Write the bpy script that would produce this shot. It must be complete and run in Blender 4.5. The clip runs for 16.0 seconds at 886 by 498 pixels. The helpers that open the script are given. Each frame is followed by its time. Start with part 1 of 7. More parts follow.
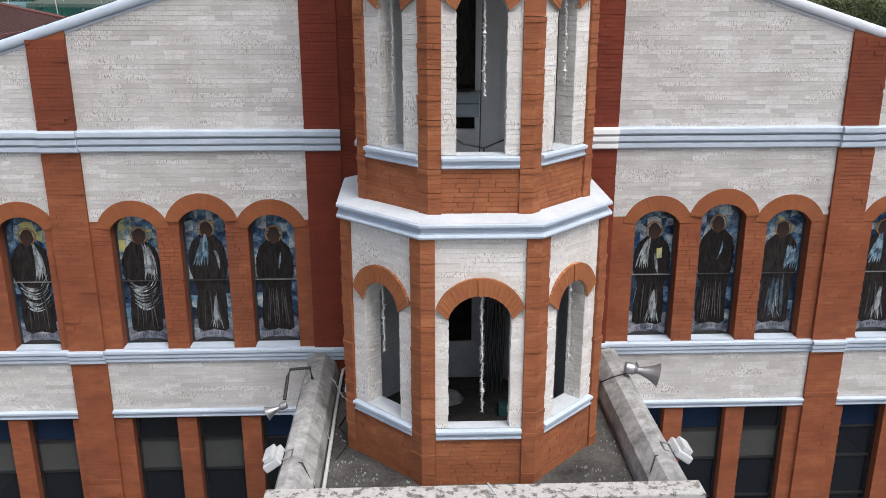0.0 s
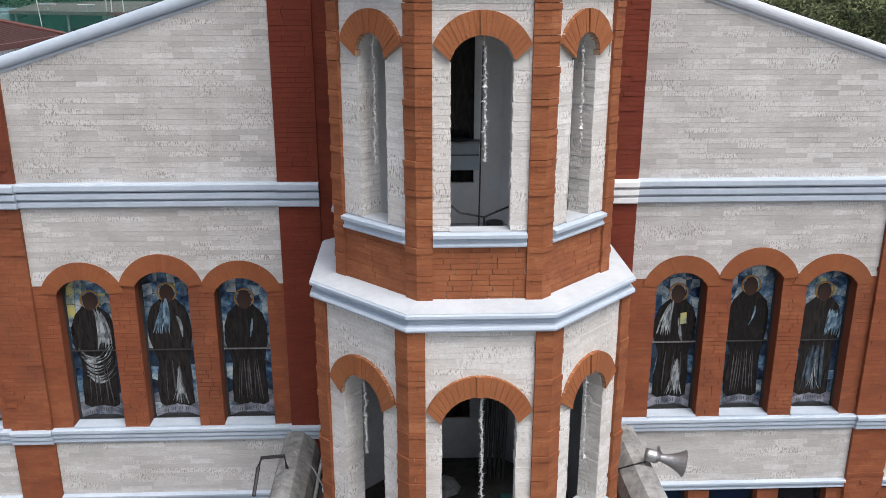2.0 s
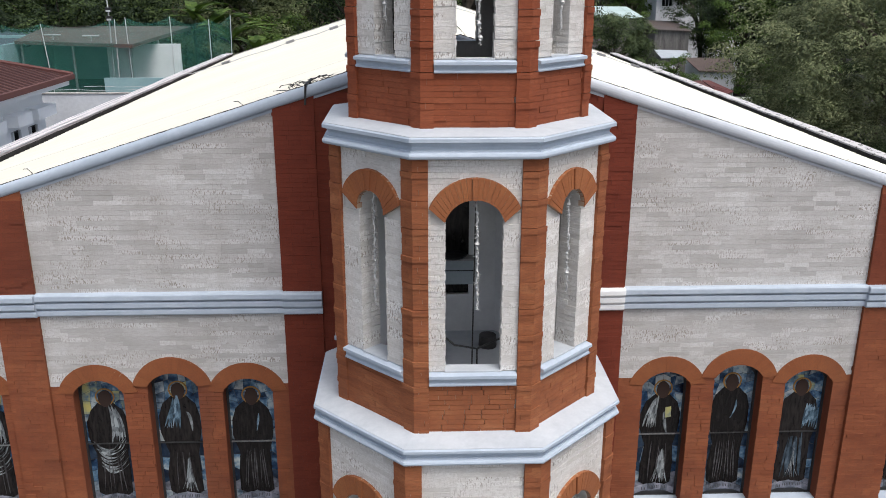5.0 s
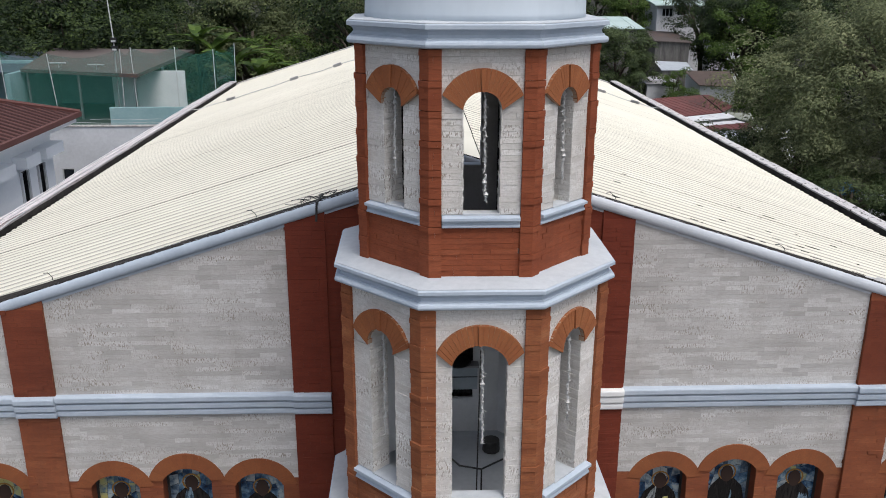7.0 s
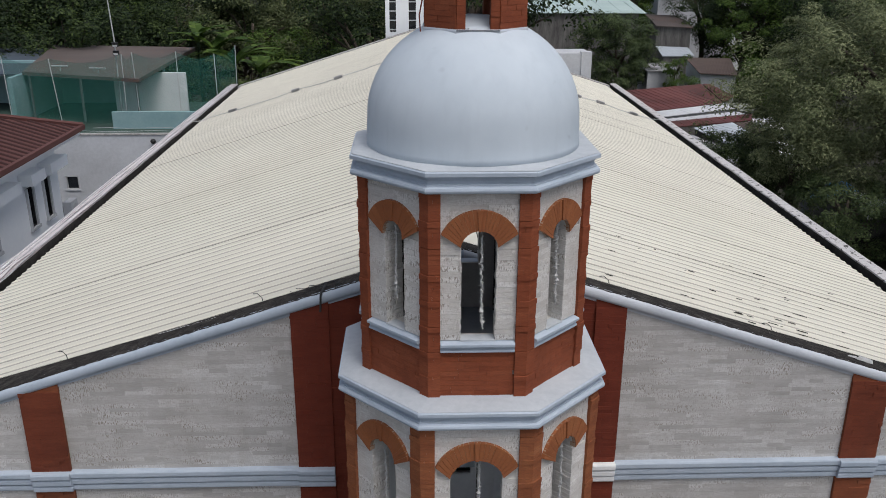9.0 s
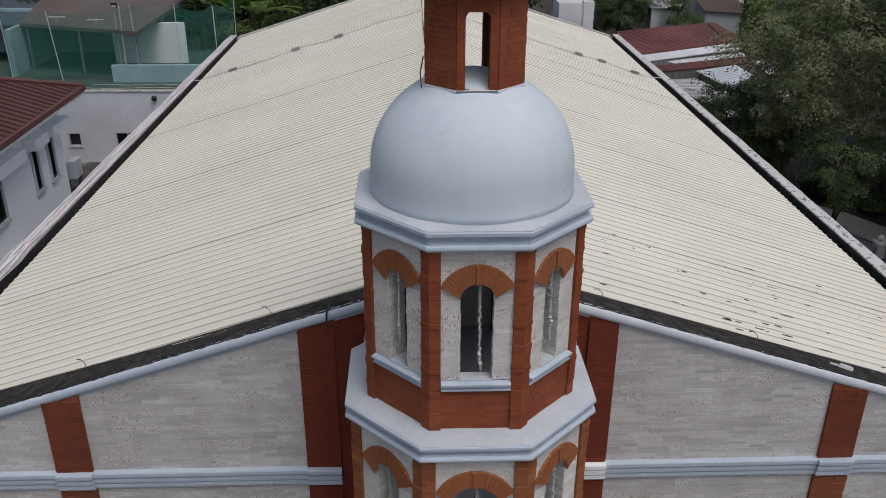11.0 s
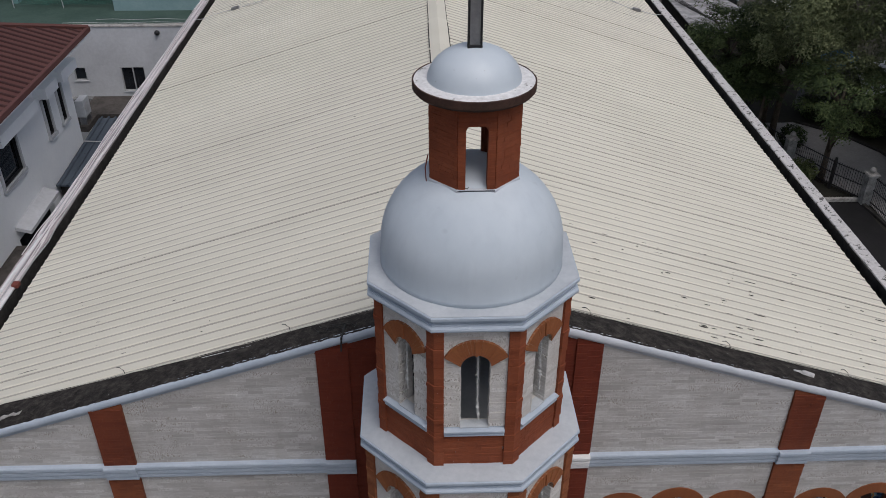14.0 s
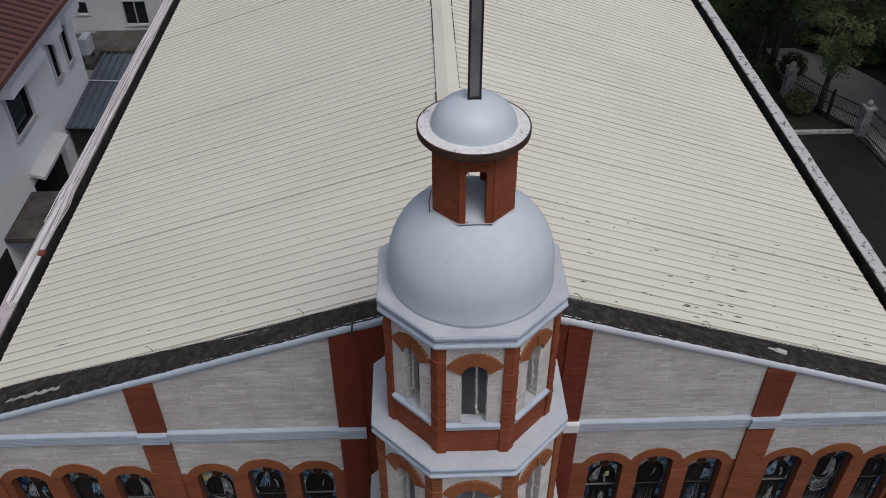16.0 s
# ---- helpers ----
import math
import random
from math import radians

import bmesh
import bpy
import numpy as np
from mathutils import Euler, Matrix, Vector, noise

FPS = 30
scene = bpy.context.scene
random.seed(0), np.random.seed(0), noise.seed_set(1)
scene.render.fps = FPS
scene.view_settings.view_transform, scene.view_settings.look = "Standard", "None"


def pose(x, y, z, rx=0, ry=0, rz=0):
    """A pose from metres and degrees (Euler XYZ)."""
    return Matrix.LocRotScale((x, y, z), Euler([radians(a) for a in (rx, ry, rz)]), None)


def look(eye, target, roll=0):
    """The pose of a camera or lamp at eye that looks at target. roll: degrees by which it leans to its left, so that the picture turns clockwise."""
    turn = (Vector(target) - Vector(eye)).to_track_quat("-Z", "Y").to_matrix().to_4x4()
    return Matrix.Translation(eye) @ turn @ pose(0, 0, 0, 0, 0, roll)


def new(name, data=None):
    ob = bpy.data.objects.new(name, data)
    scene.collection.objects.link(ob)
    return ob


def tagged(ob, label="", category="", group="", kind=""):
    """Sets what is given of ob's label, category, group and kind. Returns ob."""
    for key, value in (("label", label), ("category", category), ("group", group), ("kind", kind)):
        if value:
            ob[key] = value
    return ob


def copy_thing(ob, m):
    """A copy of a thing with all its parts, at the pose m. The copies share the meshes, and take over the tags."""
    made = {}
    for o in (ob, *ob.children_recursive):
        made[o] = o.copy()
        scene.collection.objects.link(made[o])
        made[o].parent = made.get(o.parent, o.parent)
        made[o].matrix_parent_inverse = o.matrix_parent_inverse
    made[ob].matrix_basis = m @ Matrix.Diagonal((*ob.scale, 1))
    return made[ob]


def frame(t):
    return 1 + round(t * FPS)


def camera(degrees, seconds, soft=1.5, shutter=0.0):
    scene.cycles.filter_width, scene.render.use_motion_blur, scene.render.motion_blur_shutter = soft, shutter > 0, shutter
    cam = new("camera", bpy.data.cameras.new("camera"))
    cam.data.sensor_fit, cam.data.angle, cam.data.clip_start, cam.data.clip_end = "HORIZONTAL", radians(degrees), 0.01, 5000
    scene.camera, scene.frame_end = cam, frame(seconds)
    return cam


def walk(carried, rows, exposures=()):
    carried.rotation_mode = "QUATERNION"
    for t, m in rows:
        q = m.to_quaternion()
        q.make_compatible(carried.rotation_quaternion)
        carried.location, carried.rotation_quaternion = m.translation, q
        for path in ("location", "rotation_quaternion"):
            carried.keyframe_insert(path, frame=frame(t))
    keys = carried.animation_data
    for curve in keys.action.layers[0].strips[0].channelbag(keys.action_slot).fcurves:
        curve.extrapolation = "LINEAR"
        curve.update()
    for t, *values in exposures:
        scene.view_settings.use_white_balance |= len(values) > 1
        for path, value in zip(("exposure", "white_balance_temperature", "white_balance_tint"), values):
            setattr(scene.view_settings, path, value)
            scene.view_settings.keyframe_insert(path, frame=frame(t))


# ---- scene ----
cam = camera(54.9, 16.0, 0.9)
METRES, EYE, TILT, LEAN, TURN = 15.0, 13.0, -17.5, 0.0, -2.2
ROWS = [
    (0.0, 0.0, 0.0, 0.0, -0.0, 0.0, -0.0),
    (0.5, -0.0001, 0.0356, 0.0131, 0.01, -0.06, 0.0),
    (1.0, 0.0027, 0.0749, 0.0313, 0.01, -0.04, -0.01),
    (1.5, 0.0047, 0.1109, 0.0546, 0.03, -0.06, -0.02),
    (2.0, 0.0065, 0.1298, 0.0735, 0.03, -0.11, -0.03),
    (2.5, 0.008, 0.1287, 0.0861, 0.03, -0.11, -0.03),
    (3.0, 0.0092, 0.1184, 0.1, 0.03, -0.11, -0.03),
    (3.5, 0.0104, 0.1052, 0.1193, 0.04, -0.13, -0.04),
    (6.0, 0.01, 0.0631, 0.2432, 0.06, -0.32, -0.15),
    (6.5, 0.0073, 0.0549, 0.274, 0.07, -0.36, -0.17),
    (7.0, 0.0045, 0.046, 0.3071, 0.06, -0.42, -0.18),
    (7.5, 0.0039, 0.0373, 0.3399, 0.06, -0.46, -0.23),
    (8.0, 0.0041, 0.0276, 0.3733, 0.07, -0.57, -0.25),
    (8.5, 0.0051, 0.0205, 0.4047, 0.08, -1.3, -0.26),
    (9.0, 0.0055, 0.0129, 0.4348, 0.09, -2.35, -0.27),
    (11.5, 0.0059, -0.0244, 0.5697, 0.17, -8.49, -0.25),
    (12.0, 0.0068, -0.034, 0.6017, 0.19, -9.72, -0.24),
    (12.5, 0.0068, -0.0452, 0.6345, 0.22, -10.98, -0.22),
    (13.0, 0.0055, -0.057, 0.6673, 0.22, -12.28, -0.21),
    (13.5, 0.0046, -0.0671, 0.701, 0.24, -13.69, -0.2),
    (14.0, 0.0041, -0.0762, 0.735, 0.26, -15.14, -0.18),
    (14.5, 0.0044, -0.0846, 0.7697, 0.28, -16.71, -0.16),
    (15.0, 0.0038, -0.0937, 0.8055, 0.3, -18.38, -0.13),
    (15.5, 0.0032, -0.1033, 0.843, 0.31, -20.17, -0.09),
    (16.0, 0.0031, -0.1144, 0.8827, 0.32, -21.98, -0.05),
]
walk(cam, [(t, pose(-0.97, 0, EYE, TILT, LEAN, TURN) @ pose(METRES * x, METRES * y, METRES * z, 90 + pitch, roll, yaw)) for t, x, y, z, yaw, pitch, roll in ROWS],
     [(0.0, 0.82, 6500, 10), (1.5, 0.77, 6500, 10), (3.5, 0.73, 6500, 10), (6.0, 0.42, 6430, 10), (7.0, 0.29, 6420, 10), (8.0, 0.02, 6400, 10), (9.0, -0.15, 6390, 10),
      (11.5, -0.36, 6420, 12), (12.5, -0.42, 6420, 12), (14.5, -0.52, 6420, 12.2), (16.0, -0.53, 6420, 12.2)])

# ---------------------------------------------------------------- world and light
SUN_ELEV, SUN_ROT = 64.0, 146.0
world = bpy.data.worlds.new("overcast_sky")
scene.world = world
world.use_nodes = True
wn = world.node_tree
sky = wn.nodes.new("ShaderNodeTexSky")
sky.sky_type = "NISHITA"
sky.sun_disc = False
sky.sun_elevation = radians(SUN_ELEV)
sky.sun_rotation = radians(SUN_ROT)
sky.dust_density = 4.0
soft_sky = wn.nodes.new("ShaderNodeHueSaturation")
soft_sky.inputs["Saturation"].default_value = 0.62
wn.links.new(sky.outputs[0], soft_sky.inputs["Color"])
wn.links.new(soft_sky.outputs[0], wn.nodes["Background"].inputs["Color"])
wn.nodes["Background"].inputs["Strength"].default_value = 0.13

sun_data = bpy.data.lights.new("sun", "SUN")
sun_data.energy = 1.6
sun_data.angle = radians(32)
sun_data.color = (1.0, 0.98, 0.95)
sun = new("sun", sun_data)
az = radians(SUN_ROT)
sun.matrix_world = look((0, 0, 60), (-60 * math.sin(az) / math.tan(radians(SUN_ELEV)), -60 * math.cos(az) / math.tan(radians(SUN_ELEV)), 0))

# ---------------------------------------------------------------- materials


class Shade:
    """A small helper that wires one procedural material."""

    def __init__(self, name, rough=0.8, metal=0.0):
        self.mat = bpy.data.materials.new(name)
        self.mat.use_nodes = True
        self.t = self.mat.node_tree
        self.b = self.t.nodes["Principled BSDF"]
        self.b.inputs["Roughness"].default_value = rough
        self.b.inputs["Metallic"].default_value = metal
        if rough >= 0.8:
            self.b.inputs["Specular IOR Level"].default_value = 0.2
        self.co = self.t.nodes.new("ShaderNodeNewGeometry").outputs["Position"]

    def node(self, kind, **ins):
        n = self.t.nodes.new(kind)
        for k, v in ins.items():
            n.inputs[k.replace("_", " ")].default_value = v
        return n

    def link(self, a, b):
        self.t.links.new(a, b)

    def coords(self, sx=1.0, sy=1.0, sz=1.0):
        m = self.t.nodes.new("ShaderNodeMapping")
        m.inputs["Scale"].default_value = (sx, sy, sz)
        self.link(self.co, m.inputs["Vector"])
        return m.outputs[0]

    def noise(self, scale, detail=4.0, rough=0.6, stretch=(1, 1, 1)):
        n = self.node("ShaderNodeTexNoise", Scale=scale, Detail=detail, Roughness=rough)
        self.link(self.coords(*stretch), n.inputs["Vector"])
        return n.outputs["Fac"]

    def ramp(self, fac, stops):
        r = self.t.nodes.new("ShaderNodeValToRGB")
        els = r.color_ramp.elements
        els[0].position, els[0].color = stops[0][0], (*stops[0][1], 1)
        els[1].position, els[1].color = stops[-1][0], (*stops[-1][1], 1)
        for p, c in stops[1:-1]:
            e = els.new(p)
            e.color = (*c, 1)
        self.link(fac, r.inputs[0])
        return r.outputs[0]

    def mix(self, fac, a, b, blend="MIX"):
        n = self.t.nodes.new("ShaderNodeMix")
        n.data_type, n.blend_type = "RGBA", blend
        for sock, v in ((n.inputs[0], fac), (n.inputs[6], a), (n.inputs[7], b)):
            if isinstance(v, (int, float)):
                sock.default_value = v
            elif isinstance(v, tuple):
                sock.default_value = (*v, 1)
            else:
                self.link(v, sock)
        return n.outputs[2]

    def math(self, op, a, b=0.0):
        n = self.t.nodes.new("ShaderNodeMath")
        n.operation = op
        for sock, v in ((n.inputs[0], a), (n.inputs[1], b)):
            if isinstance(v, (int, float)):
                sock.default_value = v
            else:
                self.link(v, sock)
        return n.outputs[0]

    def each(self):
        """A random value for each piece, joined or single."""
        g = self.t.nodes.new("ShaderNodeNewGeometry").outputs["Random Per Island"]
        o = self.t.nodes.new("ShaderNodeObjectInfo").outputs["Random"]
        return self.math("FRACT", self.math("ADD", g, o))

    def done(self, color, bump=None, strength=0.3, distance=0.01):
        if isinstance(color, tuple):
            self.b.inputs["Base Color"].default_value = (*color, 1)
        else:
            self.link(color, self.b.inputs["Base Color"])
        if bump is not None:
            n = self.node("ShaderNodeBump", Strength=strength, Distance=distance)
            self.link(bump, n.inputs["Height"])
            self.link(n.outputs[0], self.b.inputs["Normal"])
        return self.mat


def two_scale(name, dark, light, big=0.6, small=9.0, rough=0.8, metal=0.0, strength=0.25, distance=0.01, stretch=(1, 1, 1)):
    """A plain surface with wide stains and fine grain."""
    s = Shade(name, rough, metal)
    wide = s.noise(big, 4, 0.6, stretch)
    fine = s.noise(small, 5, 0.7, stretch)
    fac = s.math("ADD", s.math("MULTIPLY", wide, 0.62), s.math("MULTIPLY", fine, 0.38))
    col = s.ramp(fac, [(0.3, dark), (0.7, light)])
    return s.done(col, fine, strength, distance)


def brick_mat(name, tones, stain, rough=0.85, patch=1.3, grain=(1.0, 1.0, 1.0), grit=40.0, bump=0.6, ticks=0.0, own_share=0.2):
    """Bricks: each one of its own tone, grouped loosely in patches, with stains and grain."""
    s = Shade(name, rough)
    own = s.each()
    wide = s.noise(patch, 3, 0.5, (1, 1, 2.2))
    fac = s.math("ADD", s.math("MULTIPLY", own, own_share), s.math("MULTIPLY", wide, 1.15 - own_share))
    n = len(tones)
    base = s.ramp(fac, [(0.15 + 0.75 * i / (n - 1), c) for i, c in enumerate(tones)])
    fine = s.noise(grit, 5, 0.75, grain)
    base = s.mix(s.ramp(fine, [(0.42, (0, 0, 0)), (0.75, (0.55, 0.55, 0.55))]), base, stain)
    if ticks:
        # upright tool marks on the split faces
        mark = s.noise(24.0, 2, 0.6, (2.2, 2.2, 0.8))
        zone = s.ramp(s.noise(1.1, 3, 0.6, (0.8, 0.8, 2.4)), [(0.45, (0.2, 0.2, 0.2)), (0.58, (1, 1, 1))])
        rows_on = s.ramp(own, [(0.3, (0.15, 0.15, 0.15)), (0.6, (1, 1, 1))])
        both = s.math("MULTIPLY", s.math("MULTIPLY", zone, rows_on), s.ramp(mark, [(0.52, (0, 0, 0)), (0.6, (ticks, ticks, ticks))]))
        base = s.mix(both, base, stain)
    streak = s.noise(0.9, 5, 0.65, (1.6, 1.6, 0.28))
    base = s.mix(s.ramp(streak, [(0.5, (0, 0, 0)), (0.8, (0.4, 0.4, 0.4))]), base, stain)
    return s.done(base, fine, bump, 0.012)


BRICK_RED = brick_mat("brick_red", [(0.15, 0.042, 0.021), (0.21, 0.062, 0.029), (0.255, 0.08, 0.036), (0.32, 0.112, 0.05)], (0.10, 0.05, 0.035), grain=(0.55, 0.55, 3.2), grit=24.0)
BRICK_TOWER = brick_mat("brick_tower", [(0.17, 0.054, 0.027), (0.25, 0.082, 0.036), (0.305, 0.106, 0.046), (0.38, 0.15, 0.068)], (0.085, 0.04, 0.028), patch=2.2, grain=(0.55, 0.55, 3.2), grit=24.0)
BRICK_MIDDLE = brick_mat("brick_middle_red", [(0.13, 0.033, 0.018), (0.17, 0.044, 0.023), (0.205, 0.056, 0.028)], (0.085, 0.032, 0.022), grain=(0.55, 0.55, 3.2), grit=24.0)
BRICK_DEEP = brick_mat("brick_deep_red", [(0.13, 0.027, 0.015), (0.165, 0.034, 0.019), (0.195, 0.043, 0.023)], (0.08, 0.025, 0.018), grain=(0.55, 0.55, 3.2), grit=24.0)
BRICK_LANTERN = brick_mat("brick_lantern", [(0.17, 0.042, 0.02), (0.23, 0.06, 0.027), (0.27, 0.075, 0.034), (0.31, 0.095, 0.045)], (0.09, 0.03, 0.02), grain=(0.55, 0.55, 3.2), grit=24.0)
BRICK_ARCH = brick_mat("brick_arch", [(0.25, 0.082, 0.035), (0.31, 0.108, 0.043), (0.36, 0.135, 0.053)], (0.16, 0.07, 0.04))
BRICK_WHITE = brick_mat("brick_whitewashed", [(0.35, 0.333, 0.32), (0.475, 0.462, 0.452), (0.565, 0.555, 0.546), (0.68, 0.673, 0.667)], (0.30, 0.27, 0.24), 0.9, 0.8, (0.5, 0.5, 3.4), 20.0, 0.8, 1.0, 0.45)
BRICK_BOW = brick_mat("brick_window_arch", [(0.215, 0.066, 0.028), (0.255, 0.084, 0.034), (0.295, 0.105, 0.042)], (0.14, 0.06, 0.035))
BRICK_CHALK = brick_mat("brick_chalk_white", [(0.54, 0.515, 0.485), (0.65, 0.627, 0.60), (0.72, 0.70, 0.677), (0.80, 0.785, 0.765)], (0.36, 0.325, 0.29), 0.9, 1.2, (0.6, 0.6, 3.0), 24.0, 0.9, 1.0, 0.5)
PAINT_WHITE = two_scale("paint_bright_white", (0.70, 0.705, 0.71), (0.80, 0.805, 0.81), 1.5, 14, 0.6, strength=0.15)
MORTAR_ARCH = two_scale("mortar_pale_arch", (0.34, 0.22, 0.15), (0.46, 0.33, 0.24), 2, 30)
MORTAR_RED = two_scale("mortar_red", (0.15, 0.045, 0.024), (0.22, 0.07, 0.035), 2, 30)
MORTAR_WHITE = two_scale("mortar_white", (0.46, 0.44, 0.41), (0.66, 0.645, 0.62), 2, 30, strength=0.6)
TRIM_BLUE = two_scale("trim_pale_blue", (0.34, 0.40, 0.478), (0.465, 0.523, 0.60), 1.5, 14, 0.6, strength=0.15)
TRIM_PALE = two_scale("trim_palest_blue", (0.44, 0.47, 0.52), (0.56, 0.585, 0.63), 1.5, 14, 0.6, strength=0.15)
TRIM_WHITE = two_scale("trim_white", (0.36, 0.39, 0.43), (0.52, 0.55, 0.58), 1.3, 11, 0.65, strength=0.2)
def dome_paint():
    """Pale blue plaster paint: soft clouding, faint brushed runs, a few grey smudges."""
    s = Shade("dome_pale_blue", 0.62)
    s.b.inputs["Specular IOR Level"].default_value = 0.3
    base = s.ramp(s.noise(0.9, 4), [(0.3, (0.475, 0.54, 0.605)), (0.7, (0.56, 0.62, 0.68))])
    run = s.noise(3.2, 4, 0.6, (1.8, 1.8, 0.3))
    base = s.mix(s.ramp(run, [(0.5, (0, 0, 0)), (0.75, (0.25, 0.25, 0.25))]), base, (0.42, 0.47, 0.53))
    smudge = s.noise(2.6, 2, 0.5)
    base = s.mix(s.ramp(smudge, [(0.69, (0, 0, 0)), (0.74, (0.3, 0.3, 0.3))]), base, (0.24, 0.27, 0.32))
    return s.done(base, s.noise(14, 4), 0.12, 0.006)


DOME_BLUE = dome_paint()


def cap_paint():
    """Pale blue paint, clouded, with scattered dark specks."""
    s = Shade("cap_pale_blue_specked", 0.45)
    base = s.ramp(s.noise(1.2, 4), [(0.3, (0.47, 0.535, 0.60)), (0.7, (0.56, 0.62, 0.68))])
    run = s.noise(16.0, 2, 0.5)
    col = s.mix(s.ramp(run, [(0.73, (0, 0, 0)), (0.77, (0.8, 0.8, 0.8))]), base, (0.10, 0.08, 0.07))
    return s.done(col, run, 0.1, 0.005)


CAP_BLUE = cap_paint()
RING_BROWN = two_scale("ring_dark_brown", (0.03, 0.02, 0.017), (0.095, 0.052, 0.04), 3, 20, 0.85)
# black-stained concrete; also the shade painted on the tower's top room walls
CONC_DARK = two_scale("concrete_black_stain_shade", (0.012, 0.0115, 0.011), (0.075, 0.07, 0.064), 1.4, 8, 0.95, strength=0.7, distance=0.02)
CONC_GREY = two_scale("concrete_grey", (0.06, 0.062, 0.062), (0.36, 0.37, 0.37), 2.4, 9, 0.9, strength=0.5, distance=0.02)
CONC_PALE = two_scale("concrete_pale_worn", (0.12, 0.115, 0.105), (0.58, 0.565, 0.545), 3.2, 11, 0.9, strength=0.5, distance=0.02)
PLASTER_GREY = two_scale("plaster_grey", (0.26, 0.262, 0.268), (0.44, 0.445, 0.45), 1.0, 12, 0.9)
PLASTER_MID = two_scale("plaster_light_grey", (0.64, 0.645, 0.65), (0.80, 0.805, 0.81), 1.2, 12, 0.9)
PLASTER_WHITE = two_scale("plaster_white", (0.80, 0.83, 0.86), (0.89, 0.91, 0.93), 0.5, 8, 0.85)
PLASTER_STAIN = two_scale("plaster_stained", (0.40, 0.41, 0.43), (0.62, 0.635, 0.66), 0.35, 6, 0.9)
METAL_DARK = two_scale("metal_dark", (0.02, 0.02, 0.022), (0.05, 0.05, 0.052), 4, 30, 0.5, 0.6)
METAL_GREY = two_scale("metal_grey", (0.22, 0.22, 0.23), (0.42, 0.42, 0.43), 4, 30, 0.4, 0.8)
METAL_PALE = two_scale("metal_pale_paint", (0.36, 0.37, 0.38), (0.50, 0.51, 0.52), 4, 30, 0.5)
CABLE_BLACK = two_scale("cable_black", (0.012, 0.012, 0.012), (0.03, 0.03, 0.03), 4, 30, 0.6)
CABLE_PINK = two_scale("cable_pinkish_white", (0.62, 0.57, 0.58), (0.82, 0.78, 0.79), 3, 20, 0.6)
TINSEL = two_scale("tinsel_white", (0.32, 0.32, 0.32), (0.6, 0.6, 0.6), 8, 60, 0.35)
RUST_RED = two_scale("rust_red", (0.12, 0.035, 0.028), (0.22, 0.07, 0.055), 2, 20, 0.8)
WOOD_POLE = two_scale("dark_pole", (0.02, 0.02, 0.022), (0.06, 0.058, 0.055), 3, 20, 0.6)
DARK_VOID = two_scale("dark_interior", (0.012, 0.012, 0.013), (0.03, 0.03, 0.031), 1, 8, 0.9)
TEAL_CLOTH = two_scale("teal_cloth", (0.02, 0.07, 0.07), (0.06, 0.15, 0.15), 3, 20, 0.8)


def chipped(name, paint, bare, at=0.5, scale=2.2):
    """Old pale paint, flaked off in sharp patches to blackened cement."""
    s = Shade(name, 0.9)
    fine = s.noise(14, 5, 0.7)
    big = s.noise(scale, 6, 0.72)
    off = s.ramp(big, [(at, (0, 0, 0)), (at + 0.025, (1, 1, 1))])
    top = s.ramp(fine, [(0.3, tuple(0.7 * c for c in paint)), (0.7, paint)])
    low = s.ramp(fine, [(0.35, tuple(0.3 * c for c in bare)), (0.7, bare)])
    return s.done(s.mix(off, top, low), s.math("SUBTRACT", fine, off), 0.5, 0.02)


CAP_CHIPPED = chipped("cap_chipped_paint", (0.60, 0.585, 0.58), (0.15, 0.145, 0.14), 0.565, 4.5)
CAP_PINK = two_scale("cap_pinkish_cement", (0.22, 0.185, 0.195), (0.60, 0.545, 0.555), 2.2, 14, 0.9, strength=0.4)
RING_WHITE = chipped("ring_chipped_white", (0.80, 0.80, 0.81), (0.30, 0.27, 0.25), 0.61, 5.0)
FORECOURT = two_scale("forecourt_cement", (0.10, 0.098, 0.095), (0.22, 0.215, 0.21), 0.3, 6, 0.9)
WALL_WEATHERED = two_scale("wall_weathered_boards", (0.06, 0.058, 0.055), (0.22, 0.21, 0.20), 0.7, 6, 0.95, stretch=(3, 3, 0.5))
FLOOR_BLACK = two_scale("terrace_black_mould", (0.008, 0.0078, 0.0075), (0.11, 0.105, 0.10), 1.1, 16, 0.95, strength=0.6, distance=0.01)
COPING_WORN = chipped("coping_worn_paint", (0.43, 0.42, 0.41), (0.27, 0.25, 0.23), 0.53, 6.0)
CONC_SOOT = two_scale("concrete_sooty_grey", (0.07, 0.07, 0.07), (0.43, 0.43, 0.425), 2.2, 10, 0.9, strength=0.5, distance=0.02)
def tar_mat():
    """Blackened, lumpy tar and mould with brown lichen and a few bare grey chips."""
    s = Shade("gable_top_blackened", 0.95)
    fine, lump = s.noise(22, 5, 0.75), s.noise(5, 5, 0.7)
    base = s.ramp(lump, [(0.32, (0.010, 0.0095, 0.009)), (0.5, (0.03, 0.027, 0.025)), (0.68, (0.075, 0.066, 0.06))])
    base = s.mix(s.ramp(fine, [(0.55, (0, 0, 0)), (0.68, (0.6, 0.6, 0.6))]), base, (0.11, 0.098, 0.09))
    chip = s.noise(2.4, 6, 0.75)
    base = s.mix(s.ramp(chip, [(0.665, (0, 0, 0)), (0.68, (0.8, 0.8, 0.8))]), base, (0.34, 0.33, 0.32))
    return s.done(base, s.math("ADD", fine, s.math("MULTIPLY", lump, 2.0)), 0.9, 0.03)


